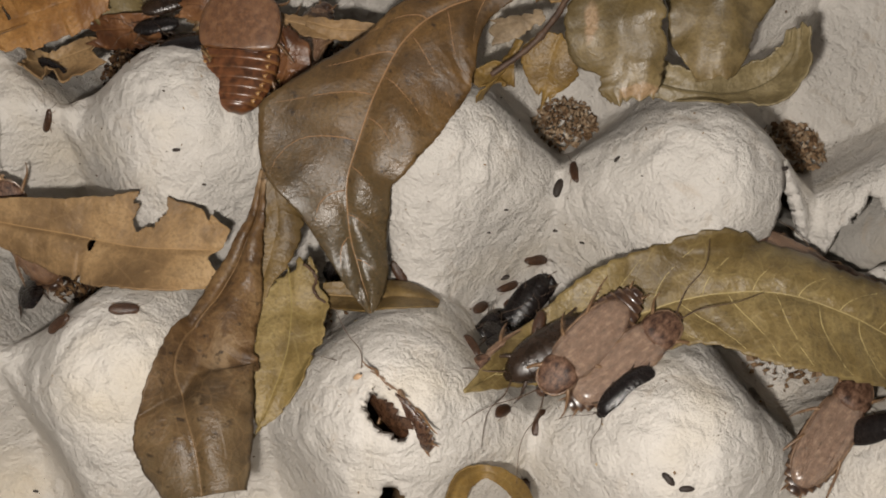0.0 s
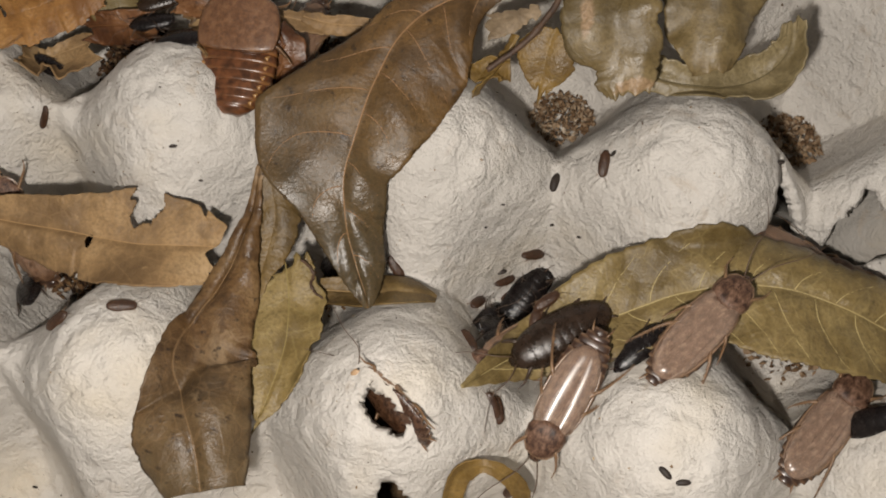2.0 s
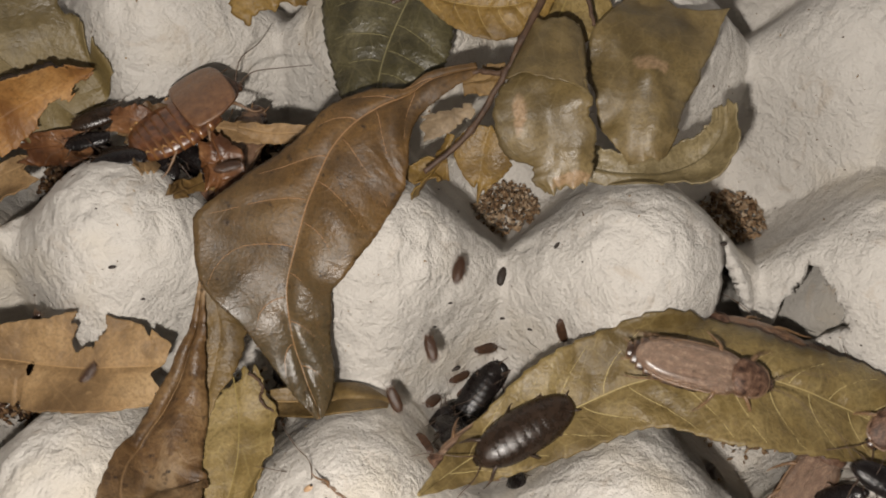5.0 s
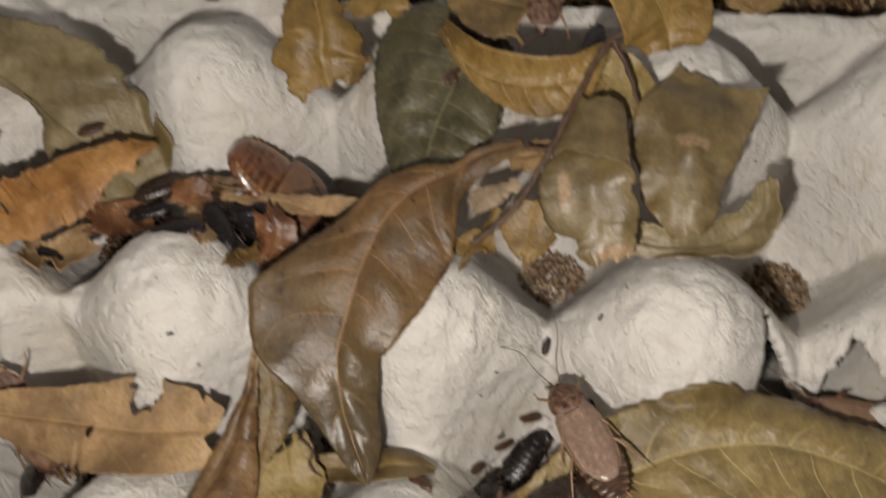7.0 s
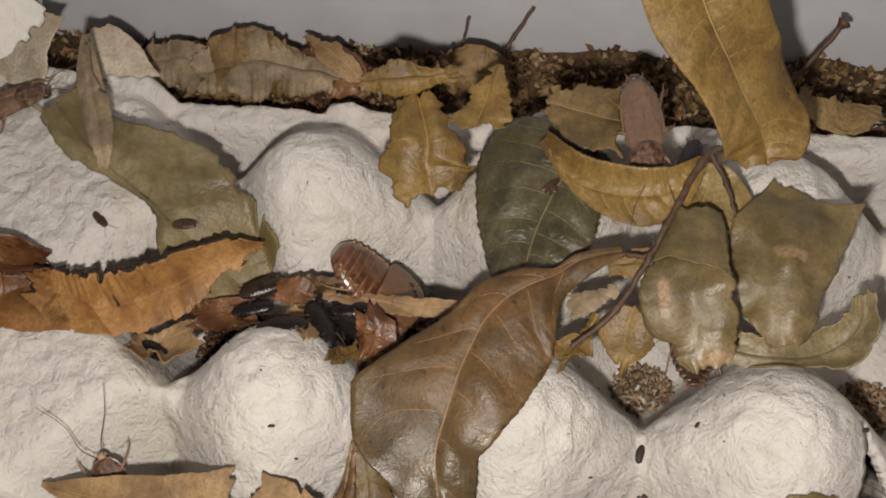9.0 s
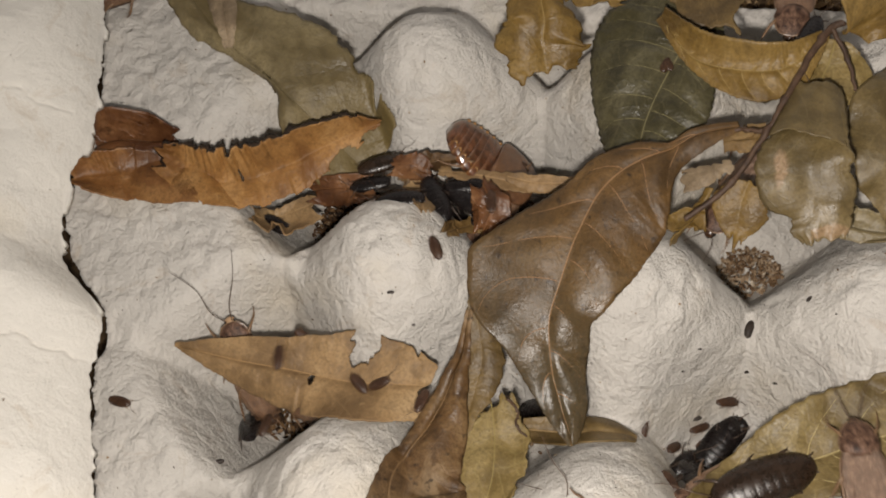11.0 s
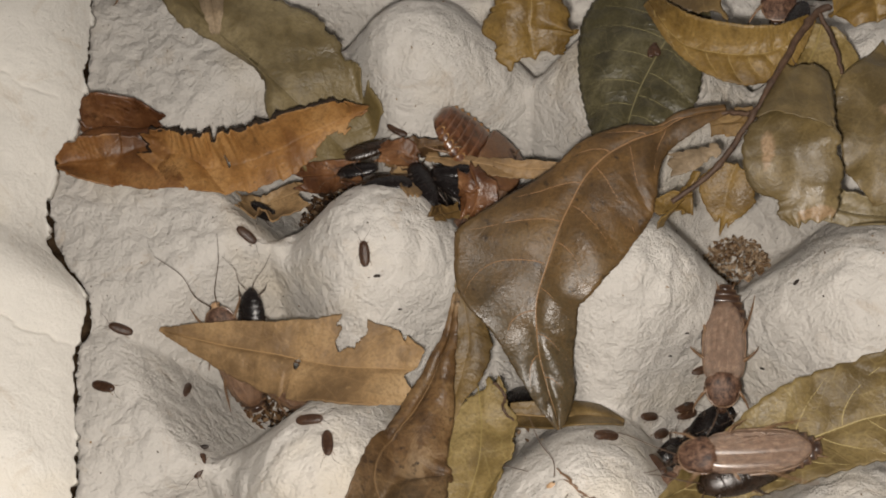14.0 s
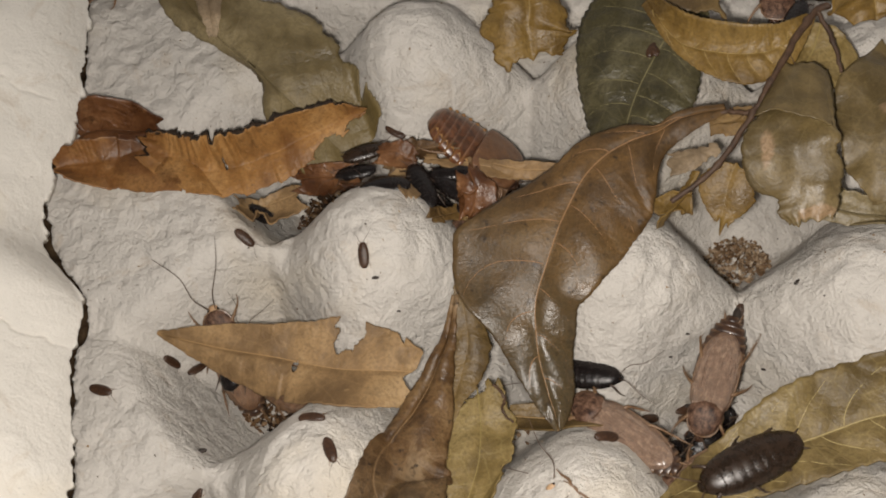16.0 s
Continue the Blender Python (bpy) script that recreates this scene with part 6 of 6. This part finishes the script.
    go("retreater", [(0, -9.6, -0.6, 3.1, 0, 0, 60), (1.8, -9.4, -0.9, 3.1, 0, 0, 70), (2.4, -8.06, -1.76, 2, 0, -35, 68), (3, -7.74, -0.76, 2.96, 0, -37, 64), (3.5, -7.56, -0.43, 3.15, 0, -37, 66), (4.2, -7.19, -0.31, 2.6, 0, -38, 69), (5.2, -8.6, -2.6, 1.9, 0, 0, 110), (6, -7.2, -2.1, -0.3, 0, 10, 150), (16, -7.2, -2.1, -0.3, 0, 10, 150)])
    go("climber", [(0, 2.08, 6.22, 4.5, 0, -0, -94), (7.5, 2.08, 6.22, 4.5, 0, -0, -94), (8, 1.94, 5.8, 4.5, 0, -0, -79), (8.5, 2, 5.66, 4.5, 0, -0, -80), (9, 2.03, 5.48, 4.5, 0, -0, -80), (9.5, 2.66, 5.88, 4.4, 0, -0, -94), (16, 2.66, 5.88, 4.4, 0, -0, -94)])
    go("passer", [(0, 11, -0.2, 2.4, 0, 0, 185), (11, 11, -0.2, 2.4, 0, 0, 185), (11.8, 4.29, -0.23, 3.88, 0, -0, 168), (12, 5.16, 0.16, 3.89, 0, -0, 170), (12.5, 10.5, 0.2, 2.4, 0, 0, 175), (16, 10.5, 0.2, 2.4, 0, 0, 175)])
    go("resting", [(0, 2.62, -3.47, 2.75, 0, -0, -142), (2.5, 2.88, -3.31, 2.75, 0, -0, -146), (3, 2.99, -3.42, 2.75, 0, -0, -148), (3.5, 2.96, -3.26, 2.75, 0, -0, -148), (4, 2.96, -3.26, 2.75, 0, -0, -145), (6.3, 2.78, -3.32, 2.75, 0, -0, -147), (11.8, 2.71, -3.48, 2.75, 0, -0, -152), (13, 2.66, -3.5, 2.75, 0, -0, -151), (14.5, 2.76, -3.46, 2.75, 0, -0, -146), (16, 2.72, -3.43, 2.75, 0, -0, -147)])
    go("darter", [(0, 3.85, -4.12, 3.19, 0, 8, -133), (0.5, 3.86, -4.18, 3.28, 0, 11, -134), (1, 3.73, -4.38, 3.33, 0, -12, -102), (1.5, 3.8, -4.04, 3.18, 0, -12, -119), (2, 4.12, -3.4, 2.9, 0, -0, -131), (2.5, 4.12, -3.04, 2.95, 0, 0, -143), (3.5, 5.22, -2.7, 3.1, 0, 0, -167), (4, 5.84, -2.72, 3.1, 0, 0, -176), (4.9, 8.4, -3.6, 3.2, 0, 0, -200), (5.6, 9.9, -6.2, 3, 0, 0, -255), (6, 9.9, -7.6, 2.4, 0, 0, -265), (16, 9.9, -7.6, 2.4, 0, 0, -265)])
    go("riser", [(0, -7.46, -3.38, 0.99, 0, 47, 130), (12.5, -7.46, -3.38, 0.99, 0, 47, 130), (13, -7.78, -2.94, 0.02, 0, 21, 118), (13.5, -7.63, -2.62, 0.8, 0, -39, 97), (14, -7.2, -1.62, 2.2, 0, -27, 99), (14.5, -7.28, -1.14, 2.58, 0, 10, 93), (15, -7.32, -1.25, 2.55, 0, 11, 88), (15.5, -7.45, -1.89, 2.25, 0, -4, 87), (16, -7.4, -2.34, 1.9, 0, -8, 87)])
    go("lurker", [(0, -1.59, -1.95, 0.14, 0, -45, -19), (14, -1.59, -1.95, 0.14, 0, -45, -19), (15.4, -1.62, -1.9, 0.16, 0, -45, -20), (15.7, -0.97, -2.12, 1.86, 0, -10, 4), (16, -0.3, -1.96, 2.24, 0, -10, -2)])
    go("banded", [(0, -3.68, 1.21, 3.20, 0, -6, 92), (2.5, -3.55, 1.10, 3.20, 0, -6, 90), (3, -3.46, 1.47, 3.20, 0, -5, 92), (3.5, -3.42, 1.73, 3.20, 0, -6, 93), (4, -3.48, 1.71, 3.20, 0, -6, 85), (5, -3.6, 2.2, 2.9, -20, 0, 40), (6.3, -3.3, 2.62, 2.3, -30, 38, -27), (15.5, -3.3, 2.62, 2.3, -30, 38, -27), (16, -3.3, 2.62, 2.35, -28, 32, -24)])
    go("shelterer", [(0, 6.55, -1.2, 2.1, 35, -4, 160), (2.4, 6.55, -1.2, 2.1, 35, -4, 160), (3, 6.45, -1.1, 2.5, 40, -6, 158), (3.5, 6.42, -1.1, 2.6, 40, -6, 157), (4.2, 6.42, -1.15, 2.6, 40, -6, 157), (5, 6.9, -1.4, 2.2, 20, 0, 165), (6.2, 7.9, -1.3, 1.7, 0, 0, 172), (16, 7.9, -1.3, 1.7, 0, 0, 172)])
    go("tiny2", [(0, 1.82, -4.62, 2.47, 0, 49, 45), (0.5, 1.77, -4.6, 2.53, 0, 8, 87), (1, 1.72, -4.57, 2.6, 0, -33, 130), (1.5, 1.72, -4.61, 2.6, 0, -27, 118), (4.3, 1.72, -4.61, 2.6, 0, -27, 118), (6.1, -1.6, 0.9, 2.19, 0, 0, 118), (16, -1.6, 0.9, 2.19, 0, 0, 118)])
    go("tiny3", [(0, 2.52, -4.63, 1.81, 0, 4, 76), (0.5, 2.49, -4.66, 1.81, 0, -4, 71), (1, 2.54, -4.76, 1.87, 0, 1, 86), (1.5, 2.55, -4.86, 1.88, 0, -18, 82), (2, 1.82, -4.67, 2.46, 0, -11, 107), (4.3, 1.82, -4.67, 2.46, 0, -11, 107), (6.1, 0, 3.6, 3.45, 0, 0, 107), (16, 0, 3.6, 3.45, 0, 0, 107)])
    go("tiny4", [(0, 2.41, -5.64, 0.76, 0, -66, 77), (0.5, 2.41, -5.64, 0.76, 0, -66, 77), (1, 2.53, -5.4, 1.35, 0, -67, 65), (1.5, 2.52, -5.35, 1.44, 0, -65, 65), (2.2, 2.15, -5.96, 0.38, 0, -52, 65), (4.3, 2.15, -5.96, 0.38, 0, -52, 65), (6.1, -0.4, 1.2, 3.37, 0, 0, 65), (16, -0.4, 1.2, 3.37, 0, 0, 65)])
    go("tiny5", [(0, -4.68, -3.88, 3.59, 0, 19, 12), (4.3, -4.68, -3.88, 3.59, 0, 19, 12), (6.1, -3.3, -5.4, 2.84, 0, 0, 12), (16, -3.3, -5.4, 2.84, 0, 0, 12)])
    go("tiny6", [(0, -5.83, -4.21, 3.3, 0, -23, 39), (4.3, -5.83, -4.21, 3.3, 0, -23, 39), (6.1, -3, -6.2, 0.62, 0, 0, 39), (16, -3, -6.2, 0.62, 0, 0, 39)])
    go("tiny7", [(0, 2.67, 0.07, 1.99, 0, 22, 102), (0.5, 2.67, 0.07, 1.99, 0, 22, 102), (1, 2.81, -0.04, 2.23, 0, 44, 135), (1.5, 3.02, 0.05, 2.54, 0, 50, 213), (2, 3.21, -0.09, 2.79, 0, 10, 266), (2.5, 3.37, -0.25, 2.96, 0, 8, 275), (3.5, 3.51, -0.65, 2.93, 0, 8, 298), (4, 3.67, -0.99, 2.74, 0, 50, 284), (6.3, 3.31, -1.27, 1.44, 0, 44, 299), (9.8, 3.31, -1.27, 1.44, 0, 44, 299), (11.6, -0.9, 1.8, 1.79, 0, 0, 299), (16, -0.9, 1.8, 1.79, 0, 0, 299)])
    go("tiny8", [(0, -0.37, -2.2, 1.86, 0, -27, 129), (4.3, -0.37, -2.2, 1.86, 0, -27, 129), (6.1, 0.3, 4.4, 4.02, 0, 0, 129), (16, 0.3, 4.4, 4.02, 0, 0, 129)])
    go("tiny9", [(0, -7.38, -0.21, 2.44, 0, -44, 67), (4.3, -7.38, -0.21, 2.44, 0, -44, 67), (6.1, -3.2, -4.8, 2.93, 0, 0, 67), (16, -3.2, -4.8, 2.93, 0, 0, 67)])
    go("tiny10", [(0, -1.2, 0.4, 3.37, 0, 0, 120), (9.9, -1.2, 0.4, 3.37, 0, 0, 120), (11.7, -4.87, -0.21, 3.94, 0, -7, 120), (11.8, -4.87, -0.21, 3.94, 0, -7, 120), (12.5, -4.79, -0.3, 3.92, 0, -10, 120), (13, -4.75, -0.38, 3.88, 0, -15, 109), (14, -4.66, -0.6, 3.81, 0, -24, 102), (16, -4.64, -0.59, 3.81, 0, -28, 101)])
    go("tiny11", [(0, -1, -0.5, 3.54, 0, 0, -100), (9.9, -1, -0.5, 3.54, 0, 0, -100), (11.7, -4.49, -4.35, 3.83, 0, -20, -100), (11.8, -4.49, -4.35, 3.83, 0, -20, -100), (13, -4.49, -4.34, 3.84, 0, -10, -65), (14, -4.5, -4.36, 3.84, 0, -13, -69), (16, -4.4, -4.43, 3.86, 0, -5, -57)])
    go("tiny12", [(0, -1.6, 0.9, 2.19, 0, 0, 20), (9.9, -1.6, 0.9, 2.19, 0, 0, 20), (11.7, -5.74, -4.4, 3.49, 0, -38, 20), (11.8, -5.74, -4.4, 3.49, 0, -38, 20), (13, -5.43, -4.18, 3.64, 0, 0, 45), (14, -5.01, -3.92, 3.61, 0, -3, 11), (16, -4.99, -3.8, 3.49, 0, -5, 6)])
    go("tiny14", [(0, -0.4, 1.2, 3.37, 0, 0, 100), (9.9, -0.4, 1.2, 3.37, 0, 0, 100), (11.7, -9.51, -4.21, 3.04, 0, 1, 100), (13, -9.51, -4.21, 3.04, 0, 1, 100), (14, -9.76, -2.32, 2.72, 0, -28, 175), (14.5, -9.49, -2.36, 2.45, 0, -61, 172), (16, -9.08, -2.4, 1.5, 0, -69, 177)])
    go("tiny15", [(0, -3.3, -5.4, 2.84, 0, 0, 84), (9.9, -3.3, -5.4, 2.84, 0, 0, 84), (11.7, -8.76, -2.4, 1.19, 0, 16, 84), (13, -8.76, -2.4, 1.19, 0, 16, 84), (14, -8.53, -3.08, 1.5, 0, 38, 117), (14.5, -8.36, -3.3, 1.5, 0, -22, 141), (15, -8.48, -3.22, 1.61, 0, -46, 152), (15.5, -8.59, -2.78, 1.29, 0, -6, 107), (16, -8.7, -2.34, 0.96, 0, 35, 63)])
    go("tiny16", [(0, -3, -6.2, 0.62, 0, 0, -90), (9.9, -3, -6.2, 0.62, 0, 0, -90), (11.7, -7.52, -5.28, 2.16, 0, 67, -90), (11.8, -7.52, -5.28, 2.16, 0, 67, -90), (14, -7.36, -4.78, 2.44, 0, -3, -88), (15, -7.32, -4.98, 2.38, 0, 46, -110), (16, -7.39, -5.22, 2.07, 0, 36, -127)])
    go("tiny17", [(0, -0.9, 1.8, 1.79, 0, 0, 66), (9.9, -0.9, 1.8, 1.79, 0, 0, 66), (11.7, 0.57, -2.69, 1.78, 0, 61, 66), (11.8, 0.57, -2.69, 1.78, 0, 61, 66), (13, 0.84, -2.24, 0.96, 0, 43, 35), (14, 0.88, -2.21, 0.91, 0, 47, 33), (16, 0.88, -2.21, 0.91, 0, 47, 33)])
    go("tiny18", [(0, 0.3, 4.4, 4.02, 0, 0, 40), (9.9, 0.3, 4.4, 4.02, 0, 0, 40), (11.7, 0.39, -3.33, 2.84, 0, 52, 40), (11.8, 0.39, -3.33, 2.84, 0, 52, 40), (14, 0.21, -3.29, 2.88, 0, 34, 19), (16, 0.21, -3.29, 2.88, 0, 34, 19)])
    go("tiny19", [(0, -3.2, -4.8, 2.93, 0, 0, 62), (4.4, -3.2, -4.8, 2.93, 0, 0, 62), (6.2, -9.11, 3.21, 2.87, 0, -20, 62), (7.5, -9.11, 3.21, 2.87, 0, -20, 62), (8, -9.07, 2.99, 2.51, 0, 66, -16), (8.5, -9.37, 3.54, 3, 0, 7, -41), (9.8, -9.37, 3.54, 3, 0, 7, -41), (11.6, -3.2, -4.8, 2.93, 0, 0, -41), (16, -3.2, -4.8, 2.93, 0, 0, -41)])
    go("tiny20", [(0, -1.2, 0.4, 3.37, 0, 0, 16), (4.4, -1.2, 0.4, 3.37, 0, 0, 16), (6.2, -6.75, 3.09, 3.6, 0, -0, 16), (8.5, -6.75, 3.09, 3.6, 0, -0, 16), (9, -7.15, 3.18, 3.6, 0, -0, 4), (9.2, -7.26, 3.46, 3.6, 0, 0, -37), (9.5, -7.36, 3.74, 3.6, 0, 0, -79), (9.8, -7.36, 3.74, 3.6, 0, 0, -79), (11.6, -1.2, 0.4, 3.37, 0, 0, -79), (16, -1.2, 0.4, 3.37, 0, 0, -79)])
    go("tiny24", [(0, -0.4, 1.2, 3.37, 0, 0, -28), (4.4, -0.4, 1.2, 3.37, 0, 0, -28), (6.2, 0.31, -3.12, 2.6, 0, -16, -28), (6.3, 0.31, -3.12, 2.6, 0, -16, -28), (9.8, 0.31, -3.12, 2.6, 0, -16, -28), (11.6, -0.4, 1.2, 3.37, 0, 0, -28), (16, -0.4, 1.2, 3.37, 0, 0, -28)])
    go("tiny25", [(0, -3.3, -5.4, 2.84, 0, 0, -57), (4.4, -3.3, -5.4, 2.84, 0, 0, -57), (6.2, 1.1, -3.41, 2.07, 0, -30, -57), (6.3, 1.1, -3.41, 2.07, 0, -30, -57), (9.8, 1.1, -3.41, 2.07, 0, -30, -57), (11.6, -3.3, -5.4, 2.84, 0, 0, -57), (16, -3.3, -5.4, 2.84, 0, 0, -57)])
    go("tiny26", [(0, -3, -6.2, 0.62, 0, 0, 91), (9.9, -3, -6.2, 0.62, 0, 0, 91), (11.7, 2.35, -0.28, 1.67, 0, -37, 91), (11.8, 2.35, -0.28, 1.67, 0, -37, 91), (12.5, 2.44, -0.17, 1.7, 0, -23, 90), (16, 2.44, -0.17, 1.7, 0, -23, 90)])
    go("tiny27", [(0, -0.9, 1.8, 1.79, 0, 0, -50), (4.4, -0.9, 1.8, 1.79, 0, 0, -50), (6.2, 2.62, -0.9, 0.92, 0, 32, -50), (9.5, 2.62, -0.9, 0.92, 0, 32, -50), (9.8, 2.62, -0.9, 0.92, 0, 32, -50), (11.6, -0.9, 1.8, 1.79, 0, 0, -50), (16, -0.9, 1.8, 1.79, 0, 0, -50)])
    go("tiny28", [(0, 2.3, -3.08, 2.75, 0, -0, 83), (3.5, 2.3, -3.08, 2.75, 0, -0, 83), (4.3, 2.3, -3.08, 2.75, 0, -0, 83), (6.1, 0.3, 4.4, 4.02, 0, 0, 83), (16, 0.3, 4.4, 4.02, 0, 0, 83)])
    go("tiny29", [(0, 3.56, -1.92, 2.85, 0, -0, 48), (1.5, 2.94, -2.26, 2.85, 0, -0, 18), (2.5, 2.19, -3.07, 2.85, 0, -0, 66), (4.3, 2.19, -3.07, 2.85, 0, -0, 66), (6.1, -3.2, -4.8, 2.93, 0, 0, 66), (16, -3.2, -4.8, 2.93, 0, 0, 66)])
    go("tiny30", [(0, -1.2, 0.4, 3.37, 0, 0, 36), (9.9, -1.2, 0.4, 3.37, 0, 0, 36), (11.7, 1.6, -1.4, 0.93, 0, 23, 36), (11.8, 1.6, -1.4, 0.93, 0, 23, 36), (13, 1.84, -1.13, 1.03, 0, 17, 34), (16, 1.84, -1.13, 1.03, 0, 17, 34)])
    go("tiny32", [(0, -1.6, 0.9, 2.19, 0, 0, -22), (9.9, -1.6, 0.9, 2.19, 0, 0, -22), (11.7, -5.03, 3.03, 2.48, 0, 11, -22), (13, -5.03, 3.03, 2.48, 0, 11, -22), (16, -5.03, 3.03, 2.48, 0, 11, -22)])
    go("tiny33", [(0, -4.25, -3.07, 2.35, 0, 63, 46), (4.3, -4.25, -3.07, 2.35, 0, 63, 46), (6.1, 0, 3.6, 3.45, 0, 0, 46), (16, 0, 3.6, 3.45, 0, 0, 46)])
    go("tiny35", [(0, -3.3, -5.4, 2.84, 0, 0, -28), (9.9, -3.3, -5.4, 2.84, 0, 0, -28), (11.7, -7.6, 0.01, 2.84, 0, 30, -28), (15, -7.6, 0.01, 2.84, 0, 30, -28), (16, -7.6, 0.01, 2.84, 0, 30, -28)])
    go("tiny36", [(0, -3, -6.2, 0.62, 0, 0, -23), (9.9, -3, -6.2, 0.62, 0, 0, -23), (11.7, 2.18, -1.01, 0.66, 0, 67, -23), (13, 2.18, -1.01, 0.66, 0, 67, -23), (14, 1.56, -1.73, 0.31, 0, 28, 37), (16, 1.56, -1.73, 0.31, 0, 28, 37)])
    gait("walker", [(1.0, 4.8), (5.2, 8.9), (10.0, 13.4), (15.2, 16.0)])
    gait("wanderer", [(0.2, 2.4), (4.4, 7.4), (7.6, 11.6), (12.1, 15.0)])
    gait("runner", [(4.4, 7.6)])


motions()
